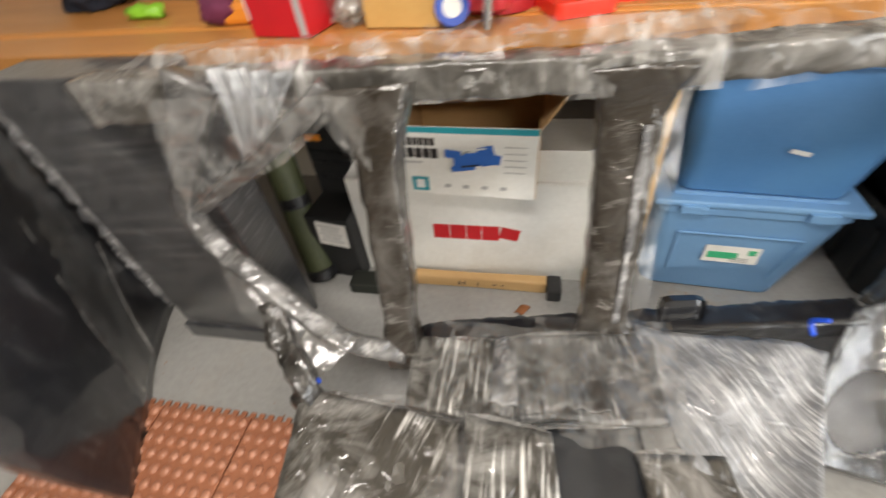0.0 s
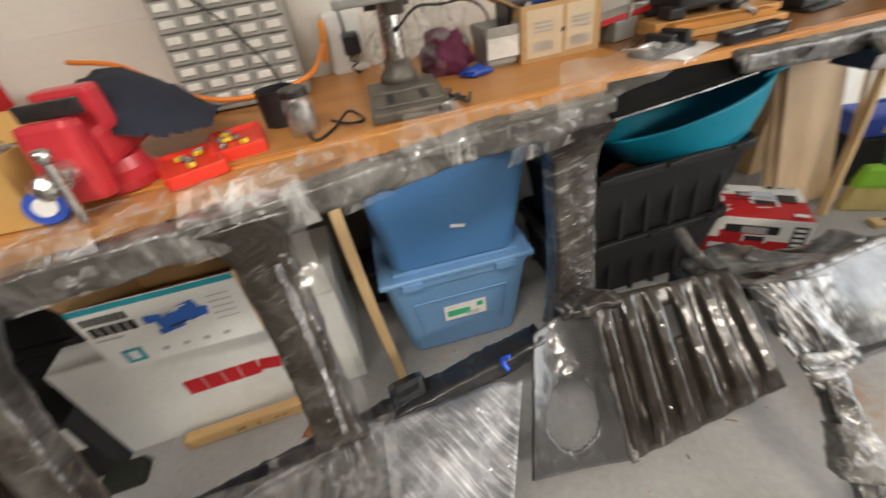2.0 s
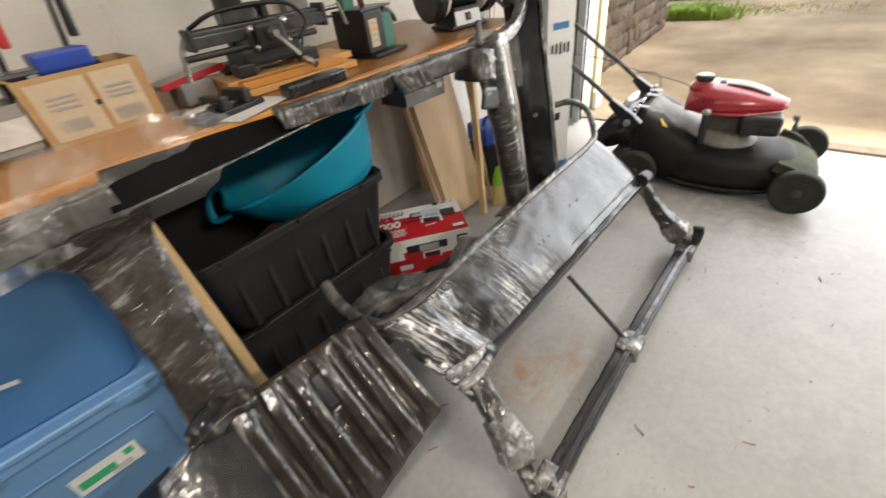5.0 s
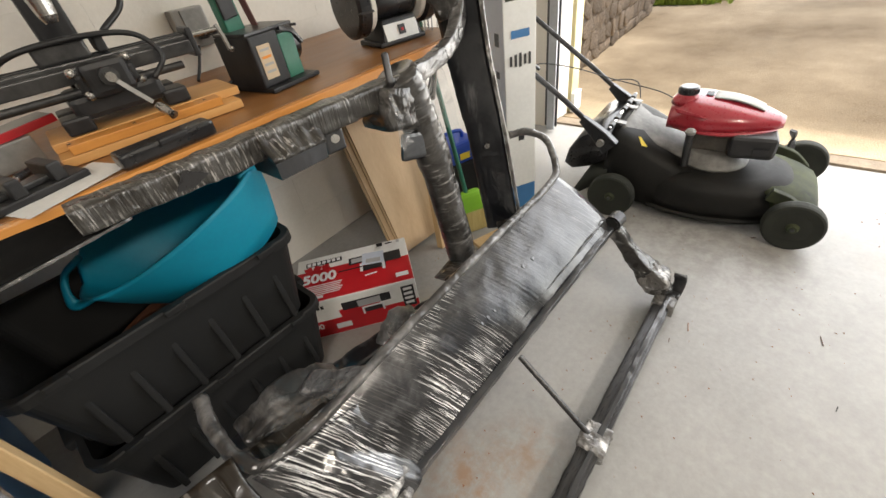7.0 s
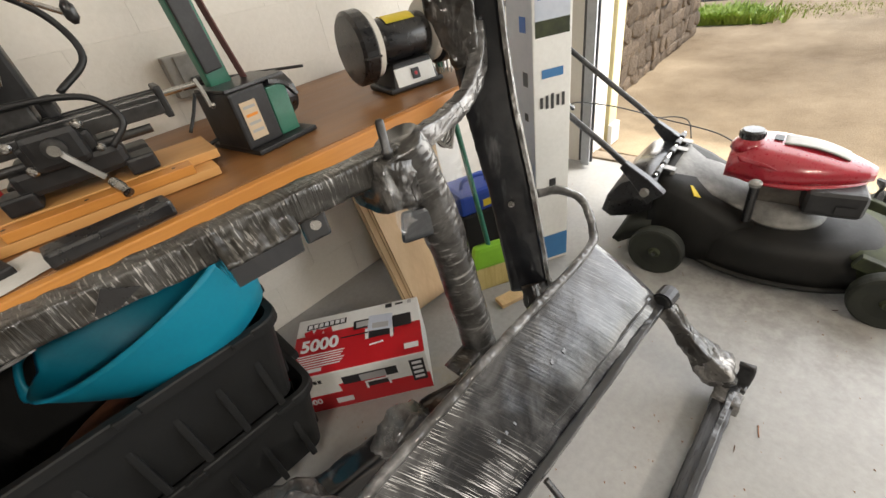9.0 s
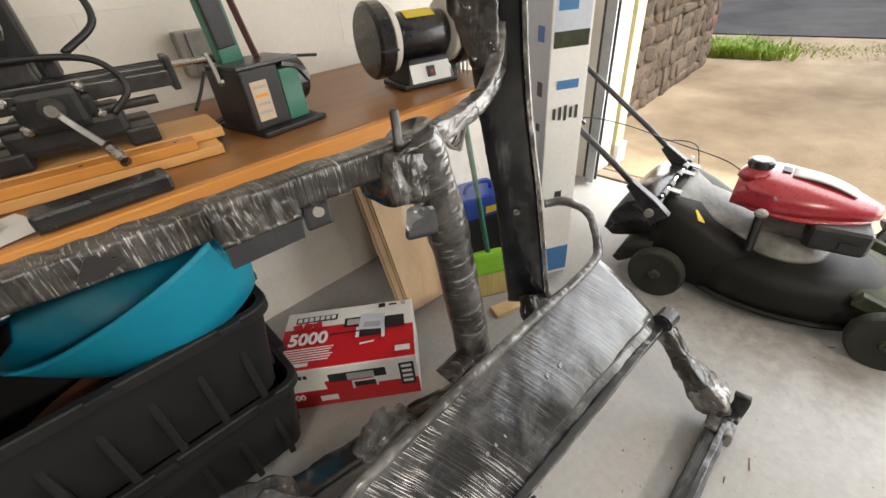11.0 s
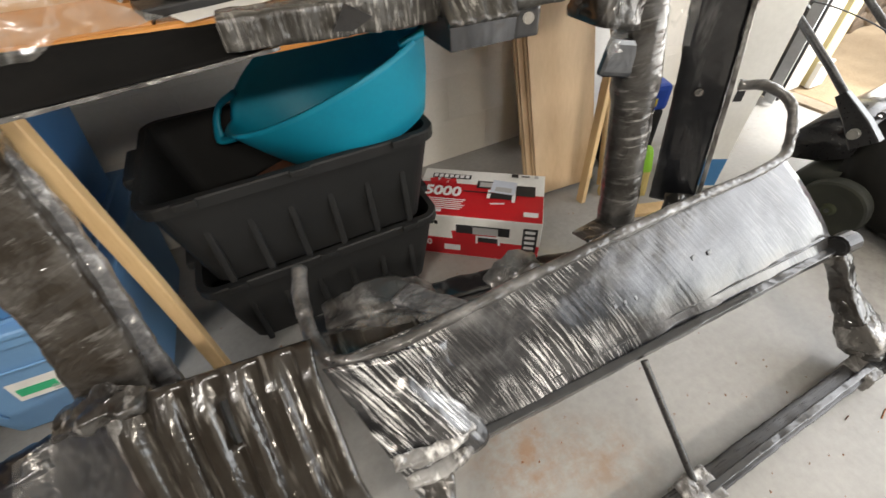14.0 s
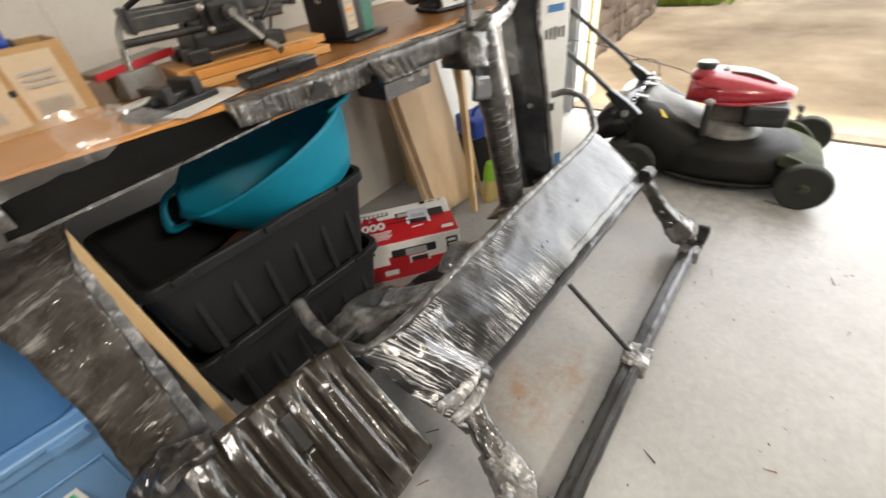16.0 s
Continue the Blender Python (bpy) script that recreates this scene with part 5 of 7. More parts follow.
def printed(parent, m, items):
    """Flat print on a box face: (name, width, height, x, y, material[, turn]) in the face's plane m."""
    z = 0.0003
    for it in items:
        name, w, h, x, y, mat = it[:6]
        bm = block((w, h, 0.0003), (x, y, z), (0, 0, it[6] if len(it) > 6 else 0), bevel=0)
        bmesh.ops.transform(bm, matrix=m, verts=bm.verts)
        part(name, bm, mat, parent)
        z += 0.00022


def build_cartons():
    d = thing("machine_carton", "large white cardboard carton with red printed blocks", "carton", (1.485, 2.33, 0), 0)
    part("body", block((0.84, 0.42, 0.43), (0, 0, 0.215), bevel=0.006), "whitecard", d)
    part("lid_flap", block((0.836, 0.416, 0.004), (0, 0, 0.4325), bevel=0.001), "whitecard", d)
    part("raised_flap", block((0.215, 0.004, 0.115), (0.31, -0.2, 0.49), (4, 0, 0), bevel=0.001), "whitecard", d, "raised white end flap")
    m = pose(0, -0.2105, 0.215, 90, 0, 0)
    xs = -0.132
    red = []
    for k, w in enumerate((0.058, 0.056, 0.050, 0.060, 0.066)):
        red.append(("red_logo_block", w, 0.066 if k < 4 else 0.052, xs + w / 2, 0.005, "redink", 0 if k < 4 else -12))
        xs += w + 0.003
    printed(d, m, red)
    c = thing("vise_carton", "open cardboard carton printed white and teal", "carton", (1.495, 2.20, 0.4345), -3)
    part("front", block((0.41, 0.004, 0.225), (0, -0.15, 0.1125), bevel=0.001), "whitecard", c)
    part("back", block((0.41, 0.004, 0.225), (0, 0.15, 0.1125), bevel=0.001), "cardboard", c)
    for s in (-1, 1):
        part("side", block((0.004, 0.30, 0.225), (s * 0.205, 0, 0.1125), bevel=0.001), "cardboard", c)
    part("base", block((0.41, 0.30, 0.004), (0, 0, 0.003), bevel=0.001), "cardboard", c)
    part("rear_flap", block((0.40, 0.004, 0.15), (0, 0.168, 0.295), (-14, 0, 0), bevel=0.001), "cardboard", c, "raised brown flap")
    part("side_flap", block((0.004, 0.29, 0.15), (0.245, 0, 0.28), (0, 32, 0), bevel=0.001), "cardboard", c, "raised brown flap")
    part("side_flap", block((0.004, 0.29, 0.15), (-0.245, 0, 0.28), (0, -32, 0), bevel=0.001), "cardboard", c, "raised brown flap")
    part("inside_fill", block((0.33, 0.24, 0.06), (0, 0, 0.035), bevel=0.01), "cardboard", c)
    m = pose(0, -0.1525, 0.1125, 90, 0, 0)
    pr = [("teal_band", 0.41, 0.018, 0, 0.103, "tealink"), ("teal_badge", 0.052, 0.05, -0.135, -0.075, "tealink"), ("badge_mark", 0.026, 0.03, -0.135, -0.075, "whiteink")]
    for i in range(7):
        pr.append(("black_logo_block", 0.0125, 0.024, -0.185 + i * 0.0165, 0.068, "blackink"))
    for i in range(5):
        pr.append(("black_logo_block", 0.0185, 0.032, -0.176 + i * 0.0235, 0.032, "blackink"))
    pr.append(("grey_line", 0.07, 0.006, -0.155, 0.002, "greyink"))
    for i in range(5):
        pr.append(("grey_line", 0.06, 0.003, 0.145, 0.06 - 0.02 * i, "greyink"))
    for i in range(4):
        pr.append(("round_icon", 0.018, 0.012, -0.05 + 0.055 * i, -0.075, "greyink"))
    pr += [("vise_print", 0.085, 0.042, 0.015, 0.018, "blueink", 6), ("vise_print", 0.045, 0.026, -0.028, 0.034, "blueink", -6), ("vise_print", 0.045, 0.06, 0.068, 0.032, "blueink", 14), ("vise_print", 0.07, 0.018, 0.0, -0.010, "blueink", 10), ("vise_print", 0.028, 0.03, 0.092, 0.022, "blueink", -12), ("vise_shine", 0.03, 0.006, 0.01, 0.042, "greyink", 30), ("vise_shine", 0.05, 0.005, 0.04, 0.052, "whitecard", 8), ("vise_shade", 0.05, 0.006, 0.02, -0.001, "blackink", 8)]
    printed(c, m, pr)
    # hammer with a pale handle lying before the carton
    h = thing("sledge_hammer", "sledge hammer with a pale wooden handle lying on the floor", "hammer", (1.605, 2.065, 0.0), 0)
    part("handle", bar([(-0.33, 0, 0.03), (-0.1, 0, 0.03), (0.155, 0, 0.03)], [0.040, 0.036, 0.040], [0.050, 0.050, 0.056], 0.0), "ashwood", h, "varnished wooden handle", smooth=True)
    part("head", block((0.05, 0.085, 0.05), (0.183, -0.012, 0.026), bevel=0.008), "blackmetal", h, "dark steel head")
    for k, (w, x) in enumerate(((0.004, -0.16), (0.004, -0.14), (0.014, -0.15), (0.004, -0.09), (0.016, -0.03), (0.012, 0.0))):
        part("pencil_mark", block((w, 0.001, 0.022 if w < 0.01 else 0.004), (x, -0.0202, 0.03), bevel=0), "blackink", h)
    # winch carton
    w = thing("winch_carton", "red and white printed carton on the floor", "carton", (3.648, 2.216, 0), -38.5)
    w.scale = (1.0, 1.1, 1.1)
    part("body", block((0.465, 0.255, 0.175), (0, 0, 0.0875), bevel=0.004), "whitecard", w)
    top = pose(0, 0, 0.1755, 0, 0, 0)
    pr = [("red_field", 0.461, 0.135, 0, -0.058, "redink"), ("red_field", 0.30, 0.05, -0.08, 0.02, "redink"), ("black_band", 0.15, 0.026, -0.12, 0.085, "blackink")]
    for i in range(7):
        pr.append(("logo_block", 0.015, 0.018, -0.182 + i * 0.0205, 0.085, "whiteink"))
    for i in range(6):
        pr.append(("white_line", 0.17 - 0.012 * (i % 3), 0.0045, -0.13, -0.045 - i * 0.010, "whiteink"))
    pr += [("winch_body", 0.07, 0.04, 0.02, 0.045, "blackink"), ("winch_drum", 0.05, 0.026, 0.02, 0.045, "greyink"), ("winch_body", 0.07, 0.055, 0.165, 0.025, "blackink"), ("winch_base", 0.10, 0.03, 0.085, -0.012, "blackink"), ("winch_leg", 0.012, 0.045, 0.035, -0.005, "whiteink"), ("winch_leg", 0.012, 0.045, 0.125, -0.018, "whiteink"), ("sticker", 0.09, 0.07, 0.085, 0.036, "palebox", -5), ("winch_cable", 0.10, 0.006, -0.01, 0.0, "blackink"), ("barcode", 0.06, 0.024, 0.085, 0.022, "greyink", -5), ("badge", 0.05, 0.022, 0.19, -0.095, "whiteink"), ("mark", 0.025, 0.02, 0.12, 0.105, "blackink"), ("mark", 0.03, 0.008, 0.16, 0.105, "blackink"), ("mark", 0.014, 0.016, 0.20, 0.105, "greyink"), ("white_mark", 0.05, 0.007, 0.07, -0.055, "whiteink", 6), ("white_box", 0.08, 0.014, -0.16, -0.112, "whiteink")]
    printed(w, top, pr)
    lettering("5000", 0.068, pose(-0.135, -0.012, 0.1838), "whiteink", w, bold=0.0022)
    bars = pose(-0.15, 0.045, 0.1832)
    printed(w, bars, [("red_mark", 0.03, 0.03, -0.03, 0, "redink", 20), ("red_mark", 0.03, 0.03, 0.005, 0, "redink", -20), ("red_mark", 0.03, 0.03, 0.04, 0, "redink", 15)])
    front = pose(0, -0.1277, 0.0875, 90, 0, 0)
    pr = [("red_field", 0.461, 0.075, 0, -0.046, "redink"), ("red_field", 0.16, 0.05, 0.0, 0.01, "redink", 6), ("winch_body", 0.19, 0.036, 0.03, 0.038, "blackink"), ("winch_drum", 0.09, 0.03, 0.04, 0.035, "greyink"), ("winch_body", 0.07, 0.025, 0.05, 0.0, "blackink"), ("winch_frame", 0.085, 0.007, 0.05, 0.012, "whiteink"), ("winch_frame", 0.008, 0.035, 0.01, -0.002, "whiteink"), ("winch_frame", 0.008, 0.035, 0.09, -0.002, "whiteink"), ("label", 0.05, 0.10, 0.195, 0.015, "blackink")]
    for i in range(4):
        pr.append(("label_line", 0.034, 0.012, 0.195, 0.05 - i * 0.022, "whiteink"))
    for i in range(5):
        pr.append(("logo_block", 0.012, 0.015, -0.2 + i * 0.016, 0.06, "blackink"))
    pr.append(("badge", 0.06, 0.025, -0.08, -0.045, "whiteink"))
    printed(w, front, pr)
    lettering("5000", 0.034, pose(-0.19, -0.1345, 0.06, 90, 0, 0), "whiteink", w, bold=0.001)


def build_underbench():
    s = thing("wooden_pole", "long pine batten leaning under the bench", "wooden batten", (2.02, 2.07, 0))
    part("batten", bar([(2.03, 2.06, 0.0), (2.0, 2.07, 0.45), (1.985, 2.085, 0.885)], 0.032, 0.03, 0.0, up=(0, 1, 0)), "pine", s, world=True)
    s = thing("wooden_lath", "narrow pine lath leaning beside the pillar", "wooden lath", (2.70, 1.98, 0))
    part("lath", bar([(2.715, 1.93, 0.0), (2.705, 1.97, 0.45), (2.685, 2.0, 0.885)], 0.030, 0.036, 0.0, up=(0, 1, 0)), "pine", s, world=True)
    # dark cases at the far left
    c = thing("tool_case", "black plastic tool case with an orange sticker", "tool case", (1.02, 2.36, 0), -4)
    part("shell", block((0.26, 0.24, 0.62), (0, 0, 0.31), bevel=0.02), "bin", c)
    part("sticker", block((0.062, 0.002, 0.024), (-0.085, -0.1215, 0.515), bevel=0), "orangelabel", c, "orange sticker")
    for z in (0.42, 0.36, 0.46):
        part("groove", block((0.22, 0.006, 0.012), (0, -0.122, z), bevel=0.002), "blackpaint", c)
    part("latch", block((0.05, 0.02, 0.03), (0.05, -0.125, 0.30), bevel=0.005), "bin", c)
    n = thing("paper_carton", "black carton with a printed white paper on its front", "carton", (0.985, 2.145, 0), -6)
    part("body", block((0.17, 0.16, 0.30), (0, 0, 0.15), bevel=0.006), "bin", n)
    part("paper", block((0.12, 0.001, 0.11), (0.01, -0.0812, 0.225), (0, 4, 0), bevel=0), "paper", n, "white printed sheet")
    for k in range(5):
        part("print_line", block((0.09 - 0.02 * (k % 2), 0.001, 0.006), (0.005, -0.0822, 0.262 - 0.017 * k), (0, 4, 0), bevel=0), "greyink", n)
    o = thing("olive_canister", "long olive drab cylindrical canister leaning under the bench", "canister", (0.86, 2.14, 0))
    part("tube", rod((0.885, 2.06, 0.012), (0.79, 2.21, 0.60), 0.056, seg=24, bevel=0.006), "olive", o, smooth=False, world=True)
    part("band", rod((0.838, 2.135, 0.30), (0.832, 2.145, 0.34), 0.058, seg=24), "blackpaint", o, smooth=False, world=True)
    part("end_cap", rod((0.892, 2.05, -0.0 + 0.010), (0.884, 2.062, 0.05), 0.059, seg=24, bevel=0.004), "blackpaint", o, smooth=False, world=True)
    k = thing("black_case", "flat black case with a yellow mark", "tool case", (1.16, 2.38, 0.0), 0)
    part("shell", block((0.11, 0.26, 0.52), (0, 0, 0.26), bevel=0.015), "bin", k)
    part("mark", block((0.06, 0.002, 0.012), (0, -0.131, 0.46), bevel=0), "yellow", k)
    g = thing("dark_block", "small black rubber wedge beside the carton", "wedge", (1.09, 2.02, 0))
    part("body", block((0.12, 0.08, 0.05), (0, 0, 0.025), bevel=0.01), "rubber", g)
    # plywood sheets leaning on the wall at the end of the bench
    for k in range(4):
        p = thing("plywood_sheet", "pale plywood sheet leaning against the wall", "plywood sheet", (4.115 - 0.012 * k, 2.262 + 0.016 * k, 0), -9, group="plywood sheets")
        part("face", block((0.27 - 0.015 * (k % 2), 0.012, 0.87), (-0.03, 0.105, 0.436), (-13, -4, 0), bevel=0.002), "plywood", p)
    s = thing("wooden_stud", "pine stud leaning at the end of the bench", "wooden stud", (4.13, 2.17, 0))
    part("stud", bar([(4.12, 2.165, 0.0), (4.15, 2.20, 0.45), (4.18, 2.24, 0.88)], 0.022, 0.034, 0.0, up=(0, 1, 0)), "pine", s, world=True)
    b = thing("angle_broom", "green broom with yellow bristles standing head down", "broom", (4.30, 2.12, 0))
    part("bristles", block((0.17, 0.04, 0.13), (4.30, 2.12, 0.065), (0, 0, -30), bevel=0.01, taper=1.15), "straw", b, world=True)
    part("head", block((0.14, 0.045, 0.11), (4.30, 2.12, 0.175), (0, 0, -30), bevel=0.02, taper=1.3), "lime", b, "lime green plastic head", world=True)
    part("pole", rod((4.30, 2.12, 0.22), (4.36, 2.34, 1.10), 0.011), "greenpaint", b, "green pole", world=True)
    p = thing("pale_pole", "pale wooden pole leaning behind the broom", "pole", (4.27, 2.2, 0))
    part("pole", rod((4.27, 2.22, 0.0), (4.28, 2.40, 1.0), 0.010), "pine", p, world=True)
    q = thing("blue_bucket", "deep blue plastic tool box with a yellow label", "tool box", (4.50, 2.36, 0), -20)
    part("body", block((0.22, 0.18, 0.26), (0, 0, 0.13), bevel=0.015), "bin", q)
    part("lid", block((0.23, 0.19, 0.11), (0, 0, 0.315), bevel=0.02), "bucketblue", q, "blue lid")
    part("handle", sweep(smooth_path([(-0.07, -0.02, 0.36), (-0.05, -0.03, 0.41), (0.05, -0.03, 0.41), (0.07, -0.02, 0.36)], 6), 0.010, 8), "bucketblue", q, smooth=True)
    part("label", block((0.06, 0.001, 0.035), (0.03, -0.0965, 0.30), bevel=0), "yellow", q, "yellow label")
    r = thing("white_board", "white melamine board behind the tools", "board", (4.45, 2.6, 0))
    part("panel", block((0.5, 0.016, 0.85), (4.46, 2.62, 0.425), bevel=0.003), "whitecard", r, world=True)
    # looped cable hanging under the bench end
    h = thing("hanging_cable", "coiled black and white cable hanging under the bench", "cable", (4.18, 2.18, 0.75))
    for k in range(6):
        c = Vector((4.16 + 0.006 * k, 2.13 + 0.012 * k, 0.80))
        pts = [c + Vector((0.01 * math.sin(3 * a + k), 0.045 * math.cos(a), 0.085 * math.sin(a))) for a in [2 * math.pi * i / 24 for i in range(25)]]
        part("loop", sweep(pts, 0.0045, 6), "blackcord" if k % 2 else "greyplastic", h, smooth=True, world=True)
    t = thing("tall_carton", "tall narrow carton printed blue and white standing upright", "carton", (4.645, 2.075, 0), -30)
    part("body", block((0.15, 0.20, 1.30), (0, 0, 0.65), bevel=0.004), "whitecard", t)
    fr = pose(0, -0.1005, 0.65, 90, 0, 0)
    pr = [("blue_foot", 0.148, 0.13, 0, -0.57, "bluebox"), ("photo_sky", 0.13, 0.20, 0.0, 0.42, "palebox"), ("photo", 0.13, 0.05, 0.0, 0.345, "mossy"), ("photo_canopy", 0.07, 0.04, -0.02, 0.45, "bluebox"), ("canopy_print", 0.085, 0.03, 0.0, 0.20, "bluebox"), ("small_mark", 0.03, 0.04, 0, -0.24, "blackink")]
    for k in range(5):
        pr.append(("chair_print", 0.012, 0.04 + 0.008 * (k % 3), -0.045 + 0.022 * k, 0.10, "darksteel"))
    printed(t, fr, pr)
    sd = pose(-0.0755, 0, 0.65, 90, 0, -90)
    printed(t, sd, [("pale_side", 0.198, 0.98, 0, 0.0, "palebox"), ("blue_foot", 0.198, 0.16, 0, -0.56, "bluebox"), ("blue_top", 0.198, 0.16, 0, 0.57, "bluebox"), ("blue_mark", 0.05, 0.05, 0.03, 0.36, "blueink"), ("dark_mark", 0.04, 0.05, 0.04, 0.18, "blackink"), ("dark_mark", 0.03, 0.03, 0.04, 0.04, "blackink")])
    l = thing("loose_board", "short pine board on the floor behind the frame", "board", (4.3, 1.98, 0.0), -20)
    part("board", block((0.2, 0.06, 0.02), (0, 0, 0.01), bevel=0.003), "pine", l)
    b = thing("pine_post", "pale pine post beside the tall carton", "post", (4.86, 2.24, 0))
    part("post", block((0.04, 0.09, 0.62), (0, 0, 0.31), bevel=0.004), "pine", b)


def build_dark_corner():
    # added sheet that darkens the wall where the bench shades it
    h = thing("bench_shade_sheet", "dark brown sheet added for the shade behind the cartons", "hardboard", (1.95, 2.7, 0))
    part("sheet", block((0.80, 0.006, 0.84), (1.86, 2.722, 0.42), (-1.5, 0, 0), bevel=0.001), "hardboard", h, world=True)
    k = thing("black_case", "small black plastic case on the floor by the cartons", "case", (2.0, 2.58, 0))
    part("body", block((0.10, 0.20, 0.15), (0, 0, 0.075), bevel=0.012), "bin", k)
    part("lid", block((0.104, 0.204, 0.03), (0, 0, 0.166), bevel=0.01), "bin", k)


# ---- lawn mower ----
def loft(rings):
    """A closed skin over rings of equally many points, its ends capped."""
    bm = bmesh.new()
    rows = [[bm.verts.new(p) for p in ring] for ring in rings]
    n = len(rows[0])
    for a, b in zip(rows, rows[1:]):
        for i in range(n):
            bm.faces.new((a[i], a[(i + 1) % n], b[(i + 1) % n], b[i]))
    bm.faces.new(rows[0])
    bm.faces.new(rows[-1])
    return bm


def squircle(hw, hd, z, x=0.0, y=0.0, power=0.7, n=40, nose=0.0):
    """A rounded outline; nose narrows its front."""
    out = []
    for k in range(n):
        a = 2 * math.pi * k / n
        c, d = math.cos(a), math.sin(a)
        px, py = math.copysign(abs(c) ** power, c), math.copysign(abs(d) ** power, d)
        out.append((x + hw * px * (1 - nose * max(0, -py)), y + hd * py, z))
    return out


def build_mower():
    m = thing("lawn_mower", "black lawn mower with a red engine cover and dusty deck", "lawn mower", (5.10, 1.26, 0), 5)
    # local axes: -y is the front
    part("deck", loft([squircle(0.265, 0.335, 0.050, -0.01, -0.015, 0.8, nose=0.10), squircle(0.262, 0.33, 0.10, -0.01, -0.015, 0.8, nose=0.12), squircle(0.255, 0.32, 0.155, -0.01, -0.015, 0.8, nose=0.14), squircle(0.235, 0.295, 0.195, -0.01, -0.015, 0.8, nose=0.18), squircle(0.20, 0.25, 0.212, -0.01, -0.015, 0.8, nose=0.18), squircle(0.165, 0.20, 0.214, -0.01, -0.015, 0.85), squircle(0.155, 0.185, 0.226, -0.01, -0.015, 0.9)]), "deck", m, "dusty black steel deck", smooth=True)
    part("deck_rim", loft([squircle(0.278, 0.345, 0.046, -0.01, -0.015, 0.8, nose=0.10), squircle(0.282, 0.349, 0.052, -0.01, -0.015, 0.8, nose=0.10), squircle(0.278, 0.345, 0.060, -0.01, -0.015, 0.8, nose=0.10)]), "deck", m, "rolled rim of the deck", smooth=True)
    # nose between the front wheels
    nose = []
    for y, hw, z in ((-0.20, 0.185, 0.205), (-0.27, 0.19, 0.190), (-0.34, 0.195, 0.165), (-0.40, 0.19, 0.135), (-0.425, 0.18, 0.105)):
        nose.append([(-hw, y, 0.07), (-hw, y, z - 0.02), (-hw + 0.03, y, z), (-0.06, y, z + 0.006), (0.06, y, z + 0.006), (hw - 0.03, y, z), (hw, y, z - 0.02), (hw, y, 0.07)])
    part("front_apron", loft(nose), "mossy", m, "mossy front edge", smooth=True)
    part("front_axle", rod((-0.27, -0.36, 0.105), (0.28, -0.36, 0.105), 0.012), "darksteel", m)
    for x in (-0.215, 0.22):
        part("wheel_bracket", bar([(x, -0.24, 0.19), (x, -0.31, 0.165), (x, -0.37, 0.11)], 0.03, 0.05, 0.0, up=(0, 0.5, 1)), "mossy", m)
    # rear housing climbing to the hinge, dusty on its back
    rear = []
    for y, hw, z, low in ((0.06, 0.19, 0.228, 0.055), (0.14, 0.215, 0.262, 0.055), (0.22, 0.228, 0.305, 0.055), (0.30, 0.23, 0.348, 0.06), (0.37, 0.228, 0.378, 0.08), (0.43, 0.22, 0.385, 0.14)):
        rear.append([(-hw - 0.02, y, low), (-hw - 0.012, y, (low + z) / 2), (-hw, y, z - 0.045), (-hw + 0.025, y, z - 0.012), (-hw + 0.07, y, z), (0, y, z + 0.008), (hw - 0.07, y, z), (hw - 0.025, y, z - 0.012), (hw, y, z - 0.045), (hw + 0.012, y, (low + z) / 2), (hw + 0.02, y, low)])
    part("rear_housing", loft(rear), "deck", m, "black rear discharge housing", smooth=True)
    part("deck_top", sheet((-0.125, 0.10, 0.255), (0.13, 0.10, 0.255), (0.16, 0.385, 0.388), (-0.16, 0.385, 0.388), 12, 12, lambda u, v: 0.012 * math.sin(3.14 * u) - 0.004, 0.006), "dustydeck", m, "dusty grey rear of the deck", smooth=True)
    part("warning_label", block((0.055, 0.05, 0.002), (-0.175, 0.275, 0.329), (28, -22, 30), bevel=0), "yellow", m, "yellow warning label")
    door = [(0.42, 0.385), (0.49, 0.382), (0.555, 0.345), (0.605, 0.28), (0.625, 0.20), (0.585, 0.175), (0.50, 0.20), (0.42, 0.25)]
    part("rear_flap", loft([[(x * k, 0.42 + (y - 0.42) * k, z) for y, z in door] for x, k in ((-0.245, 0.96), (-0.235, 1.0), (0.0, 1.03), (0.235, 1.0), (0.245, 0.96))]), "blackpaint", m, "black rear discharge door", smooth=True)
    tail = [(0.41, 0.20), (0.50, 0.17), (0.565, 0.06), (0.535, 0.045), (0.46, 0.10), (0.41, 0.13)]
    part("skirt", loft([[(x, y, z) for y, z in tail] for x in (-0.24, 0.0, 0.24)]), "rubber", m, "trailing rubber skirt", smooth=True)
    hinge = part("hinge_rod", rod((-0.235, 0.425, 0.402), (0.235, 0.425, 0.402), 0.007), "steel", m, "steel hinge rod")
    for x in (-0.19, -0.10, 0.02, 0.11, 0.19):
        part("spring", rod((x - 0.022, 0.425, 0.402), (x + 0.022, 0.425, 0.402), 0.013, seg=10), "darksteel", hinge)
    for x in (-0.14, 0.06, 0.15):
        part("hinge_plate", block((0.035, 0.05, 0.006), (x, 0.398, 0.398), (8, 0, 0), bevel=0.002), "zinc", hinge)
    # engine
    part("engine_base", lathe([(0.140, 0.0), (0.142, 0.012), (0.128, 0.024), (0.112, 0.032), (0.105, 0.055), (0.095, 0.06)], 32, at=(-0.03, 0.0, 0.224)), "dustydeck", m, "grey engine base ring", smooth=True)
    part("engine_block", block((0.20, 0.24, 0.13), (0.02, -0.02, 0.335), bevel=0.02), "castiron", m, "dull cast engine block")
    for k in range(6):
        part("fin", block((0.19, 0.004, 0.09), (0.02, -0.13 + 0.018 * k, 0.335), bevel=0.001), "darksteel", m)
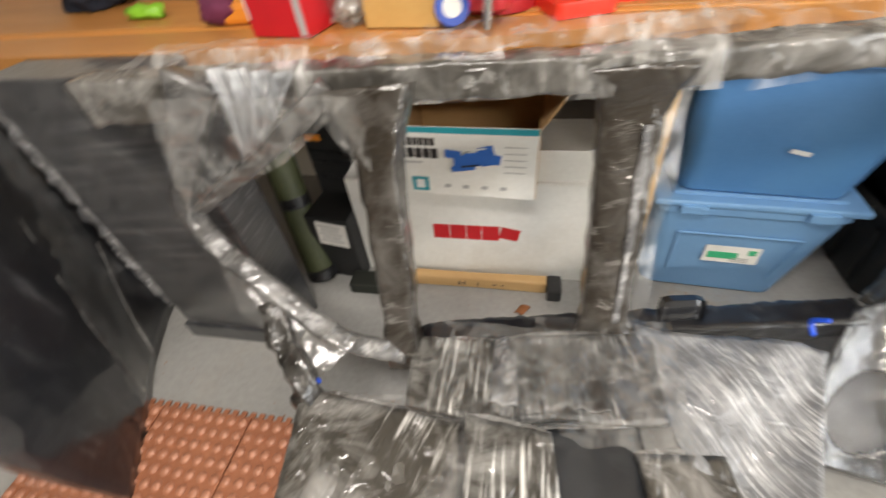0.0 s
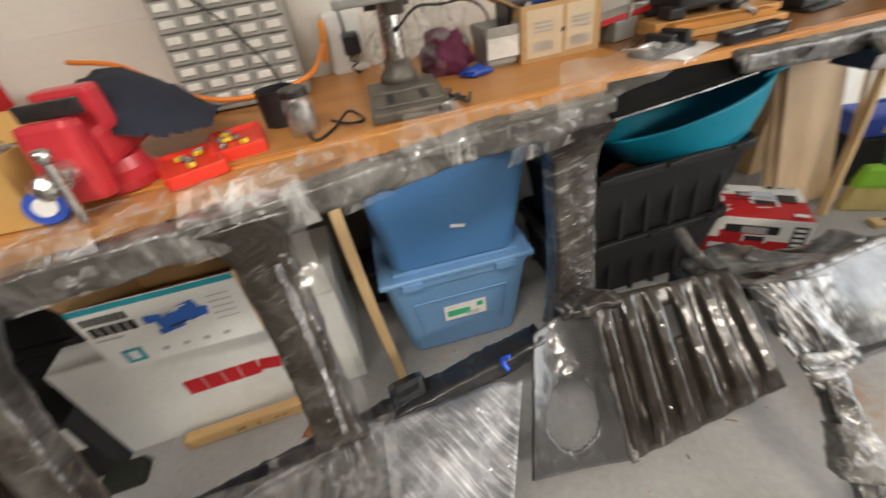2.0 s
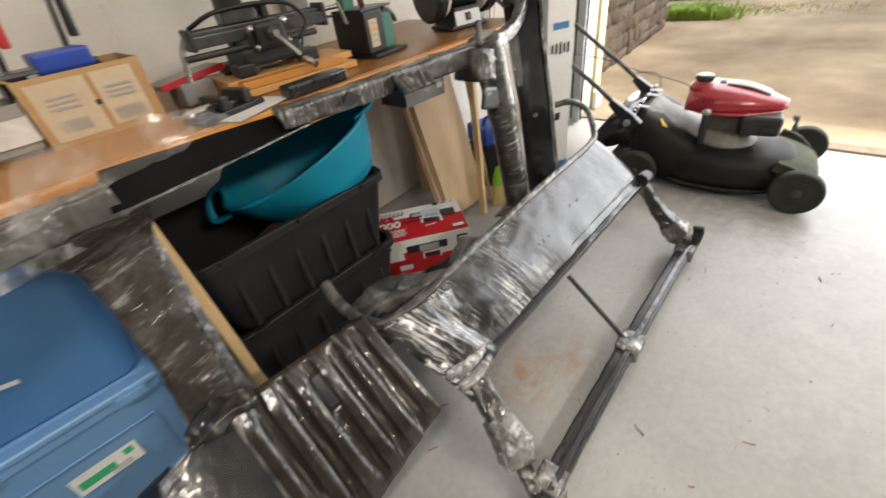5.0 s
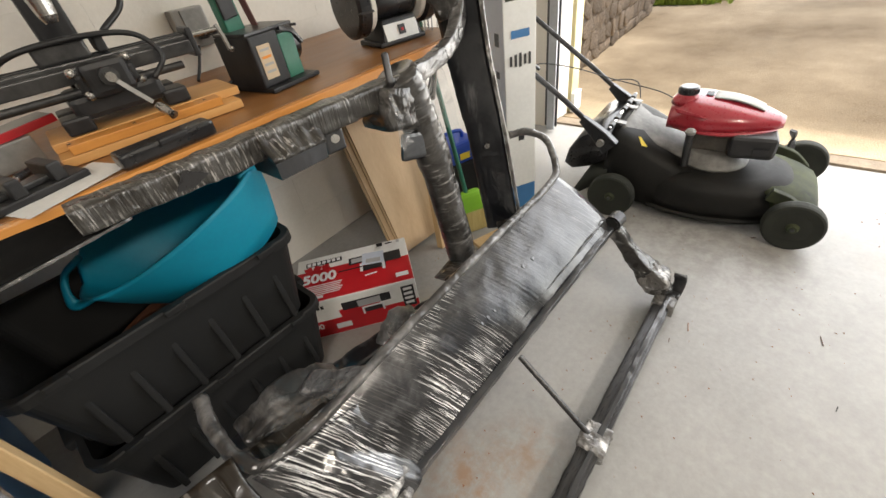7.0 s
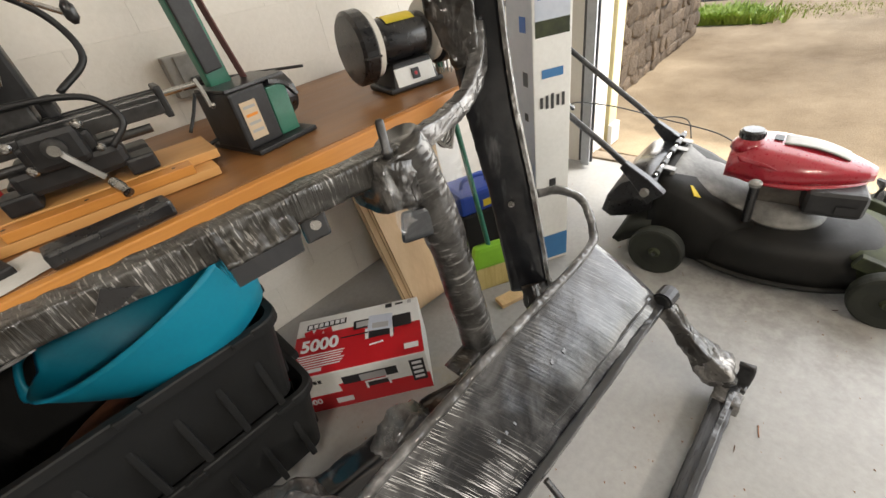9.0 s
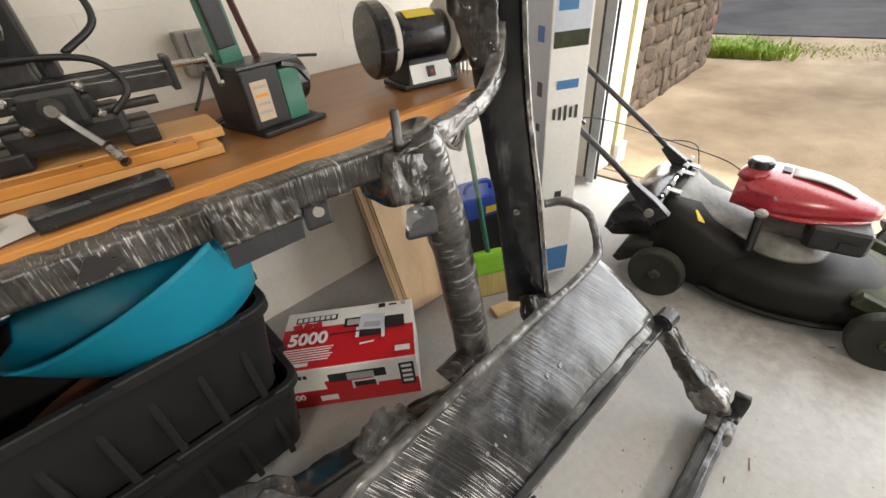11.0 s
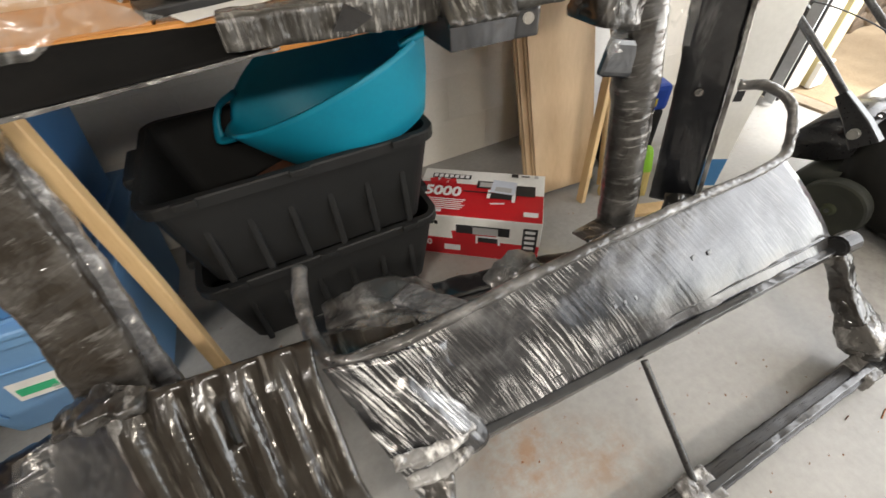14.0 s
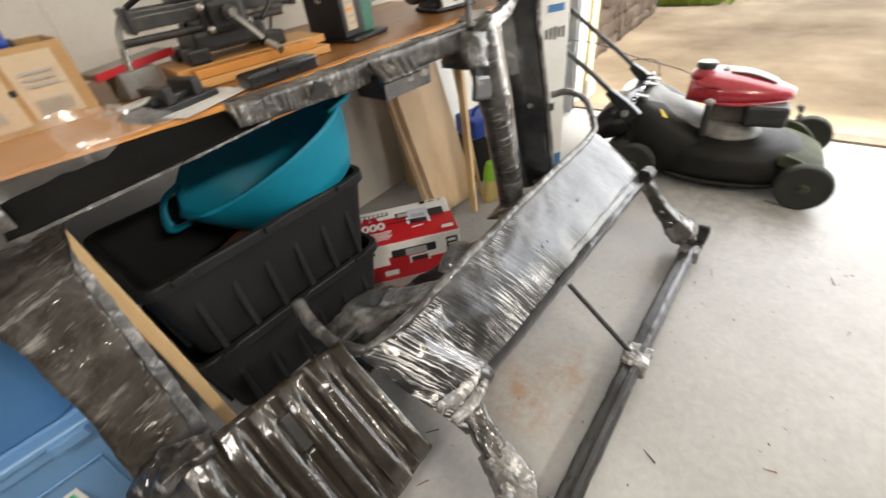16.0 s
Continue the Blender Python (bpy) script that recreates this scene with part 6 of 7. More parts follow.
    part("muffler", block((0.15, 0.17, 0.095), (-0.085, -0.125, 0.345), (0, 0, 6), bevel=0.026, seg=3), "blackmetal", m, "black muffler guard")
    part("muffler_vent", block((0.004, 0.05, 0.03), (-0.161, -0.16, 0.335), (0, 0, 6), bevel=0.001), "blackink", m)
    # red cover: a pointed shell that droops to the front, with a shoulder crease
    rings = []
    for j in range(21):
        v = j / 20
        y = -0.215 + 0.425 * v
        hw = 0.155 * (max(0.0, 1 - (1 - v) ** 3.0 * 0.80)) * (1 - 0.30 * max(0, v - 0.72) / 0.28)
        low = 0.385 + 0.012 * (1 - v)
        crown = 0.408 + 0.098 * math.sin(min(1.0, 0.16 + 1.05 * v) * math.pi * 0.5) * (1 - 0.35 * max(0, v - 0.85) / 0.15)
        mid = low + (crown - low) * 0.50
        rings.append([(-hw, y, low), (-hw * 1.03, y, low + (mid - low) * 0.5), (-hw, y, mid), (-hw * 0.86, y, mid + (crown - mid) * 0.45), (-hw * 0.62, y, crown - (crown - mid) * 0.18), (-hw * 0.3, y, crown), (hw * 0.3, y, crown), (hw * 0.62, y, crown - (crown - mid) * 0.18), (hw * 0.86, y, mid + (crown - mid) * 0.45), (hw, y, mid), (hw * 1.03, y, low + (mid - low) * 0.5), (hw, y, low)])
    sh = part("engine_cover", loft(rings), "redpaint", m, "glossy dark red engine cover", smooth=True)
    part("cover_lip", loft([squircle(0.157, 0.20, 0.383, 0, 0.0, 0.7, nose=0.35), squircle(0.161, 0.205, 0.389, 0, 0.0, 0.7, nose=0.35), squircle(0.157, 0.20, 0.396, 0, 0.0, 0.7, nose=0.35)]), "redpaint", sh, smooth=True)
    part("silver_panel", sheet((-0.040, -0.135, 0.462), (0.040, -0.135, 0.462), (0.046, 0.055, 0.504), (-0.046, 0.055, 0.504), 6, 10, lambda u, v: 0.003 + 0.012 * math.sin(3.14 * v), 0.004), "greyplastic", sh, "silver top panel", smooth=True)
    part("panel_mark", block((0.05, 0.028, 0.003), (0.0, 0.075, 0.509), (5, 0, 0), bevel=0), "blackink", sh)
    part("fuel_neck", lathe([(0.062, 0), (0.056, 0.02), (0.044, 0.036), (0.034, 0.045)], 24, at=(-0.03, 0.158, 0.474)), "redpaint", m, "raised red filler neck", smooth=True)
    cap = part("fuel_cap", lathe([(0.034, 0), (0.040, 0.003), (0.040, 0.026), (0.034, 0.033), (0.0, 0.034)], 26, at=(-0.03, 0.158, 0.512)), "blackpaint", m, "black ribbed fuel cap")
    for k in range(16):
        a = 2 * math.pi * k / 16
        part("grip_rib", block((0.004, 0.004, 0.018), (-0.03 + 0.0405 * math.cos(a), 0.158 + 0.0405 * math.sin(a), 0.527), (0, 0, 22.5 * k), bevel=0), "blackpaint", cap)
    part("side_flash", sheet((-0.158, 0.05, 0.452), (-0.150, 0.17, 0.468), (-0.140, 0.185, 0.486), (-0.152, 0.09, 0.468), 8, 3, None, 0.004), "redpaint", sh, "raised flash along the cover", smooth=True)
    part("dipstick_tube", rod((-0.185, 0.095, 0.25), (-0.198, 0.10, 0.405), 0.016), "blackpaint", m, "black oil filler tube")
    part("dipstick_cap", lathe([(0.020, 0), (0.022, 0.012), (0.015, 0.02), (0.006, 0.024)], 16, at=(-0.199, 0.10, 0.403)), "zinc", m, "grey filler cap")
    # wheels
    for x, y, r in ((-0.285, -0.345, 0.105), (0.30, -0.36, 0.105), (-0.315, 0.36, 0.108), (0.30, 0.36, 0.108)):
        w = part("wheel", lathe([(r * 0.60, -0.022), (r * 0.90, -0.028), (r * 0.97, -0.024), (r, -0.012), (r, 0.012), (r * 0.97, 0.024), (r * 0.90, 0.028), (r * 0.60, 0.022)], 36, at=(x, y, r), rot=(0, 90, 0)), "rubber", m, "black plastic wheel")
        part("hub", lathe([(0.0, -0.034), (r * 0.16, -0.034), (r * 0.22, -0.022), (r * 0.64, -0.010), (r * 0.64, 0.010), (r * 0.22, 0.022), (r * 0.16, 0.034), (0, 0.034)], 24, at=(x, y, r), rot=(0, 90, 0)), "mossy", w, "dusty green-black hub")
        part("hub_bolt", rod((x - 0.04, y, r), (x + 0.04, y, r), 0.008, seg=8), "darksteel", w)
    part("height_lever", bar([(0.24, -0.30, 0.17), (0.25, -0.29, 0.24), (0.24, -0.28, 0.28)], 0.03, 0.012, 0), "blackpaint", m)
    # handle bars
    for x in (-0.275, 0.175):
        part("handle_bracket", bar([(x, 0.40, 0.33), (x, 0.455, 0.385), (x, 0.54, 0.455)], [0.04, 0.036, 0.028], [0.08, 0.065, 0.034], 0.0), "blackpaint", m, "black handle bracket")
        part("bracket_knob", lathe([(0.006, 0), (0.018, 0.004), (0.016, 0.02), (0.0, 0.022)], 12, at=(x - 0.02, 0.44, 0.36), rot=(0, -90, 0)), "zinc", m)
        part("handle_bar", sweep([(x, 0.47, 0.405), (x, 0.62, 0.525), (x, 0.80, 0.655), (x, 1.07, 0.855), (x, 1.28, 1.01)], 0.0125, 12), "blacktube", m, "black tubular handle", smooth=True)
    part("cross_bar", rod((-0.275, 1.28, 1.01), (0.175, 1.28, 1.01), 0.0125), "blacktube", m)
    part("cable_clip", block((0.03, 0.03, 0.012), (-0.255, 0.775, 0.665), (36, 0, 20), bevel=0.004), "blackpaint", m)
    part("throttle_cable", sweep(smooth_path([(-0.262, 0.80, 0.66), (-0.22, 0.76, 0.672), (-0.10, 0.64, 0.62), (0.05, 0.50, 0.53), (0.10, 0.30, 0.47), (0.02, 0.20, 0.46)], 8), 0.0026, 6), "blackcord", m, smooth=True)
    part("throttle_cable", sweep(smooth_path([(0.175, 0.56, 0.48), (0.20, 0.47, 0.485), (0.18, 0.41, 0.475), (0.13, 0.38, 0.42)], 8), 0.0026, 6), "blackcord", m, smooth=True)


build_totes()
build_bins()
build_cartons()
build_underbench()
build_dark_corner()
build_mower()

# ---- on the bench ----
Z = BENCH_Z + 0.0015


def build_mill():
    b = thing("plywood_board", "notched plywood board under the milling machine", "plywood board", (3.29, 2.275, Z), -7)
    part("lower_board", block((0.40, 0.20, 0.020), (0.0, 0.0, 0.010), bevel=0.002), "plyboard", b)
    part("upper_board", block((0.42, 0.16, 0.020), (0.01, 0.035, 0.031), bevel=0.002), "plyboard", b)
    part("front_strip", block((0.33, 0.045, 0.020), (-0.01, -0.078, 0.031), bevel=0.002), "edgewood", b)
    for x in (-0.17, -0.04, 0.12):
        part("screw_hole", rod((x, -0.08, 0.0412), (x, -0.08, 0.0416), 0.004, seg=8), "blackink", b)
    m = thing("mini_mill", "small dark metal milling machine with steel crank handles", "milling machine", (3.26, 2.30, Z + 0.042), -7)
    for x in (-0.10, 0.11):
        part("foot", block((0.055, 0.065, 0.035), (x, -0.03, 0.0175), bevel=0.006), "blackmetal", m, "black casting foot")
        part("foot", block((0.055, 0.065, 0.03), (x, 0.09, 0.015), bevel=0.006), "blackmetal", m)
    part("base", block((0.19, 0.17, 0.05), (0.0, 0.03, 0.045), bevel=0.012), "blackmetal", m, "black cast base")
    part("saddle", block((0.12, 0.14, 0.045), (0.0, 0.02, 0.088), bevel=0.008), "blackmetal", m)
    part("apron", block((0.09, 0.05, 0.07), (0.0, -0.055, 0.095), bevel=0.012), "blackmetal", m)
    t = part("table", block((0.40, 0.085, 0.022), (0.0, 0.02, 0.122), bevel=0.003), "darksteel", m, "slotted grey table")
    for y in (0.0, 0.04):
        part("slot", block((0.398, 0.010, 0.006), (0.0, y, 0.1325), bevel=0.001), "blackink", t)
    part("table_rail", block((0.40, 0.012, 0.03), (0.0, -0.03, 0.108), bevel=0.003), "darksteel", m)
    part("bed_bar", rod((-0.24, -0.035, 0.075), (0.16, -0.035, 0.075), 0.009), "darksteel", m)
    part("vise_block", block((0.10, 0.075, 0.04), (-0.05, 0.02, 0.153), bevel=0.006), "darksteel", m)
    part("vise_jaw", block((0.02, 0.08, 0.035), (0.025, 0.02, 0.155), bevel=0.004), "blackmetal", m)
    part("end_plate", block((0.014, 0.075, 0.065), (0.205, 0.0, 0.115), bevel=0.004), "blackmetal", m)
    part("end_plate", block((0.014, 0.075, 0.055), (-0.205, 0.0, 0.115), bevel=0.004), "blackmetal", m)
    # cranks
    part("lead_screw", rod((0.205, 0.01, 0.125), (0.285, 0.01, 0.125), 0.007), "steel", m)
    c = part("crank", bar([(0.285, 0.01, 0.135), (0.29, 0.0, 0.105), (0.29, -0.01, 0.075)], 0.014, 0.008, 0, up=(1, 0, 0)), "zinc", m, "bright steel crank")
    part("grip", rod((0.29, -0.01, 0.075), (0.335, -0.01, 0.08), 0.008, 0.006, bevel=0.002), "steel", c)
    c = part("crank", bar([(0.0, -0.10, 0.10), (0.02, -0.12, 0.07), (0.045, -0.135, 0.035)], 0.010, 0.008, 0, up=(0, 1, 0)), "zinc", m, "bright steel crank")
    part("grip", lathe([(0.009, 0), (0.011, 0.02), (0.008, 0.035), (0.010, 0.045), (0, 0.047)], 14, at=(0.05, -0.138, 0.025), rot=(115, 0, 20)), "steel", c)
    part("cross_screw", rod((0.0, -0.06, 0.10), (0.0, -0.115, 0.10), 0.010), "steel", m)
    part("dial", rod((0.0, -0.082, 0.10), (0.0, -0.098, 0.10), 0.019, bevel=0.002), "darksteel", m, "graduated dial")
    c = part("crank", bar([(-0.215, 0.0, 0.12), (-0.235, -0.02, 0.095), (-0.245, -0.04, 0.065)], 0.014, 0.009, 0, up=(0, 1, 0)), "zinc", m, "bright steel crank")
    part("grip", rod((-0.245, -0.04, 0.065), (-0.255, -0.045, 0.02), 0.009, 0.007, bevel=0.002), "steel", c)
    for x, y, z in ((-0.06, -0.075, 0.12), (0.05, -0.06, 0.125), (0.06, -0.04, 0.07), (-0.05, -0.065, 0.07), (0.085, 0.0, 0.10)):
        part("knob", lathe([(0.008, 0), (0.010, 0.01), (0.006, 0.016), (0.0, 0.017)], 12, at=(x, y, z), rot=(90, 0, 0)), "steel", m)
    # column, head and hoses
    part("column", block((0.075, 0.06, 0.34), (-0.03, 0.115, 0.23), bevel=0.008), "blackmetal", m, "black column")
    part("head", block((0.10, 0.14, 0.12), (-0.03, 0.055, 0.36), bevel=0.012), "blackmetal", m, "black spindle head")
    part("spindle", lathe([(0.012, 0), (0.018, 0.015), (0.022, 0.05), (0.026, 0.055), (0.026, 0.10)], 18, at=(-0.03, 0.02, 0.205)), "steel", m, "steel spindle")
    part("feed_lever", rod((0.03, 0.03, 0.36), (0.14, -0.02, 0.29), 0.005), "steel", m)
    part("lever_ball", lathe([(0.004, 0), (0.011, 0.01), (0.011, 0.03), (0.004, 0.04)], 14, at=(0.14, -0.02, 0.275)), "blackpaint", m, smooth=True)
    part("hose", sweep(smooth_path([(-0.19, 0.02, 0.14), (-0.12, -0.02, 0.17), (0.0, -0.03, 0.175), (0.09, -0.05, 0.16), (0.12, -0.07, 0.11), (0.08, -0.08, 0.07)], 8), 0.006, 8), "blackcord", m, "black cable", smooth=True)
    part("hose", sweep(smooth_path([(0.02, 0.08, 0.37), (0.10, 0.10, 0.30), (0.12, 0.08, 0.22), (0.05, 0.05, 0.17)], 8), 0.007, 8), "blackcord", m, "black cable", smooth=True)
    k = thing("black_tray", "shallow black plastic parts tray on the bench edge", "parts tray", (3.245, 2.062, Z), 1)
    part("tray", block((0.20, 0.055, 0.032), (0, 0, 0.016), bevel=0.007), "blackpaint", k)
    part("finger_notch", block((0.06, 0.02, 0.014), (0.01, -0.022, 0.027), bevel=0.004), "blackink", k)
    g = thing("grey_block", "grey cast iron block on the bench", "iron block", (3.02, 2.36, Z), 12)
    part("body", block((0.095, 0.075, 0.06), (0, 0, 0.03), bevel=0.005), "zinc", g)
    r = thing("red_edged_board", "thin grey board with a red edge across the iron block", "board", (3.02, 2.385, Z + 0.0615), 8)
    part("plate", block((0.20, 0.09, 0.014), (0.01, 0, 0.007), (0, -4, 0), bevel=0.003), "greyplastic", r)
    part("red_edge", block((0.20, 0.006, 0.018), (0.01, -0.048, 0.007), (0, -4, 0), bevel=0.002), "redink", r, "red edge")
    v = thing("drill_vise", "small black drill press vise lying on the bench", "machine vise", (3.00, 2.12, Z), 14)
    part("bed", block((0.19, 0.085, 0.016), (0, 0, 0.008), bevel=0.004), "blackmetal", v)
    for x in (-0.02, 0.05):
        part("jaw", block((0.024, 0.085, 0.034), (x, 0, 0.033), bevel=0.004), "blackmetal", v)
    part("guide", block((0.10, 0.035, 0.012), (0.0, 0, 0.022), bevel=0.003), "darksteel", v)
    part("screw", rod((-0.11, 0, 0.03), (-0.02, 0, 0.03), 0.008), "steel", v)
    part("bar", rod((-0.115, -0.04, 0.035), (-0.115, 0.04, 0.025), 0.004), "steel", v)
    p = thing("loose_paper", "sheet of white paper under the drill vise", "paper", (3.05, 2.09, Z), 20)
    part("sheet", sheet((-0.10, -0.06, 0.0016), (0.10, -0.06, 0.0016), (0.10, 0.06, 0.0016), (-0.10, 0.06, 0.0016), 8, 6, None, 0.0006, rough=0.0008), "paper", p)


def build_sander():
    s = thing("belt_sander", "green and black bench belt sander", "belt sander", (3.645, 2.27, Z), 8)
    part("base_plate", block((0.175, 0.21, 0.012), (0, 0, 0.006), bevel=0.003), "blackmetal", s)
    part("gear_box", block((0.095, 0.15, 0.13), (-0.045, -0.005, 0.077), bevel=0.006), "blackmetal", s, "black housing")
    part("green_panel", block((0.055, 0.018, 0.115), (0.035, -0.062, 0.07), bevel=0.003), "greenpaint", s, "green side plate")
    part("top_plate", block((0.16, 0.14, 0.008), (-0.01, 0.0, 0.146), bevel=0.002), "darksteel", s)
    part("motor", rod((0.0, 0.01, 0.085), (0.12, 0.03, 0.085), 0.058, seg=26, bevel=0.012), "blackpaint", s, "round black motor")
    part("tension_arm", bar([(0.02, -0.07, 0.14), (0.06, -0.07, 0.125), (0.09, -0.065, 0.09)], 0.012, 0.010, 0), "blackpaint", s)
    part("label", block((0.042, 0.0012, 0.085), (-0.055, -0.0812, 0.075), bevel=0), "tancard", s, "worn printed label")
    for k in range(4):
        part("label_line", block((0.03, 0.0012, 0.006), (-0.055, -0.0822, 0.105 - 0.018 * k), bevel=0), "orangelabel" if k == 1 else "greyink", s)
    arm = part("upright_arm", block((0.055, 0.03, 0.36), (-0.055, 0.03, 0.32), (4, -6, 0), bevel=0.004), "greenpaint", s, "green upright arm")
    part("arm_cover", block((0.045, 0.008, 0.30), (-0.062, 0.008, 0.33), (4, -6, 0), bevel=0.003), "blackmetal", arm)
    part("arm_label", block((0.028, 0.002, 0.10), (-0.066, 0.003, 0.36), (4, -6, 0), bevel=0), "greyink", arm)
    part("belt", bar([(0.02, 0.02, 0.14), (-0.005, 0.02, 0.28), (-0.03, 0.02, 0.44)], 0.026, 0.004, 0, up=(1, 0, 0.1)), "sandbelt", s, "brown sanding belt")
    part("idler_wheel", rod((-0.04, 0.0, 0.47), (-0.04, 0.05, 0.47), 0.03), "darksteel", s)
    part("power_cord", sweep(smooth_path([(-0.09, 0.06, 0.03), (-0.16, 0.08, 0.012), (-0.22, 0.12, 0.006), (-0.17, 0.20, 0.006), (-0.08, 0.22, 0.006)], 8), 0.005, 8), "blackcord", s, "black power cord", smooth=True)
    w = thing("wall_switch_box", "grey metal electrical box on the wall with black cords", "electrical box", (3.66, WALL_Y - 0.025, 1.07), 0)
    part("box", block((0.11, 0.05, 0.12), (0, 0, 0), bevel=0.006), "greyplastic", w)
    part("plate", block((0.075, 0.006, 0.115), (0.01, -0.028, 0), bevel=0.003), "zinc", w)
    part("plug", block((0.03, 0.03, 0.028), (0.01, -0.045, -0.02), bevel=0.006), "blackpaint", w)
    part("cord", sweep(smooth_path([(0.01, -0.06, -0.02), (0.08, -0.06, -0.03), (0.20, -0.05, -0.045), (0.34, -0.10, -0.06)], 8), 0.005, 8), "blackcord", w, smooth=True)
    part("cord", sweep(smooth_path([(-0.02, -0.05, -0.05), (-0.06, -0.08, -0.10), (-0.10, -0.12, -0.135)], 8), 0.005, 8), "blackcord", w, smooth=True)


def build_grinder():
    g = thing("bench_grinder", "black bench grinder with a white stone wheel", "bench grinder", (4.125, 2.235, Z), -12)
    part("foot", block((0.19, 0.15, 0.016), (0, 0, 0.008), bevel=0.006), "blackmetal", g)
    part("pedestal", block((0.13, 0.12, 0.07), (0, 0, 0.045), bevel=0.008, taper=1.25), "blackmetal", g)
    part("switch_plate", block((0.135, 0.004, 0.052), (0, -0.068, 0.04), (-14, 0, 0), bevel=0.002), "whitecard", g, "pale switch plate")
    part("switch", block((0.026, 0.006, 0.03), (0.0, -0.071, 0.042), (-14, 0, 0), bevel=0.002), "blackink", g)
    part("red_dot", block((0.010, 0.007, 0.010), (0.0, -0.072, 0.042), (-14, 0, 0), bevel=0.002), "redink", g)
    part("motor", lathe([(0.0, -0.095), (0.045, -0.095), (0.058, -0.085), (0.062, -0.06), (0.064, 0.0), (0.062, 0.06), (0.058, 0.085), (0.045, 0.095), (0.0, 0.095)], 32, at=(0, 0, 0.135), rot=(0, 90, 0)), "blackpaint", g, "round black motor", smooth=True)
    lab = bmesh.new()
    rows = []
    for i in range(9):
        a = radians(48 + 62 * i / 8)
        rows.append([lab.verts.new((x, -0.0652 * math.cos(a), 0.135 + 0.0652 * math.sin(a))) for x in (-0.05, 0.045)])
    for a, b in zip(rows, rows[1:]):
        lab.faces.new((a[0], a[1], b[1], b[0]))
    part("warning_label", lab, "yellow", g, "yellow warning label", smooth=True)
    for s in (-1, 1):
        x = s * 0.135
        gu = part("wheel_guard", lathe([(0.02, -0.026), (0.09, -0.026), (0.10, -0.018), (0.10, 0.018), (0.092, 0.026), (0.086, 0.026), (0.086, -0.012), (0.02, -0.012)], 32, at=(x, 0.0, 0.135), rot=(0, 90, 0)), "blackpaint", g, "round black wheel guard", smooth=False)
        part("stone_wheel", lathe([(0.012, -0.010), (0.086, -0.010), (0.088, -0.006), (0.088, 0.010), (0.084, 0.012), (0.012, 0.012)], 32, at=(x - s * 0.034, 0, 0.135), rot=(0, 90, 0)), "stonewheel", g, "white grinding wheel")
        part("wheel_paper", lathe([(0.0, -0.003), (0.03, -0.003), (0.03, 0.003), (0.0, 0.003)], 24, at=(x - s * 0.044, 0, 0.135), rot=(0, 90, 0)), "orangelabel", g)
        part("axle", rod((s * 0.09, 0, 0.135), (x, 0, 0.135), 0.014), "steel", g)
        part("tool_rest", block((0.05, 0.035, 0.006), (x, -0.085, 0.12), (8, 0, 0), bevel=0.002), "darksteel", g)
    b = thing("wire_bundle", "bundle of bristly wire at the end of the bench", "wire bundle", (4.285, 2.20, Z), 0)
    rng = random.Random(3)
    for k in range(16):
        x, y = rng.uniform(-0.03, 0.03), rng.uniform(-0.03, 0.03)
        part("wire", sweep([(x, y, 0.0), (x * 1.2, y * 1.2, 0.06), (x * 1.6 + rng.uniform(-0.01, 0.01), y * 1.5, 0.12)], 0.002, 5), "greyplastic", b)


def build_drill_press():
    d = thing("drill_press", "old grey drill press with a wooden board on its table", "drill press", (2.265, 2.25, Z), -6)
    base = part("base", block((0.20, 0.30, 0.028), (0.0, -0.05, 0.014), bevel=0.008), "castiron", d, "slotted cast base")
    for x in (-0.045, 0.045):
        part("slot", block((0.020, 0.10, 0.004), (x, -0.10, 0.0275), bevel=0.002), "blackink", base)
    for y in (-0.16, -0.04):
        part("rib", block((0.17, 0.012, 0.008), (0, y, 0.030), bevel=0.003), "castiron", base)
    part("collar", lathe([(0.055, 0), (0.052, 0.02), (0.038, 0.035), (0.036, 0.06)], 24, at=(0.0, 0.09, 0.026)), "castiron", d, smooth=True)
    part("column", rod((0.0, 0.09, 0.03), (0.0, 0.09, 0.80), 0.030, seg=24), "steel", d, "bright steel column")
    t = part("table", block((0.30, 0.24, 0.022), (0.02, -0.02, 0.255), bevel=0.005), "zinc", d, "grey cast table")
    part("table_web", block((0.05, 0.16, 0.04), (0.01, 0.02, 0.228), bevel=0.008), "castiron", t)
    part("table_clamp", rod((-0.06, 0.09, 0.225), (0.06, 0.09, 0.225), 0.013), "castiron", t)
    w = thing("sanded_board", "reddish wooden board lying on the drill table", "wooden board", (2.27, 2.215, Z + 0.2675), -6)
    part("board", block((0.25, 0.16, 0.022), (-0.03, 0, 0.011), bevel=0.004), "leather", w)
    c = thing("looped_cable", "thin black cable looped over the bench", "cable", (2.4, 2.4, Z))
    part("cable", sweep(smooth_path([(2.28, 2.30, 1.09), (2.36, 2.36, 1.13), (2.45, 2.42, 1.12), (2.56, 2.50, 1.11), (2.66, 2.60, 1.05), (2.7, 2.66, 0.94)], 8), 0.004, 7), "blackcord", c, smooth=True, world=True)


def crumpled(center, size, amount, seed, sub=4):
    bm = bmesh.new()
    bmesh.ops.create_icosphere(bm, subdivisions=sub, radius=1)
    for v in bm.verts:
        n = noise.noise(v.co * 1.9 + Vector((seed, 0, 0))) + 0.5 * noise.noise(v.co * 4.3 + Vector((0, seed, 0))) + 0.3 * noise.noise(v.co * 9 + Vector((0, 0, seed)))
        q = v.co * (1 + amount * n)
        v.co = Vector((q.x * size[0], q.y * size[1], max(q.z, -0.75) * size[2])) + Vector(center)
    return bm


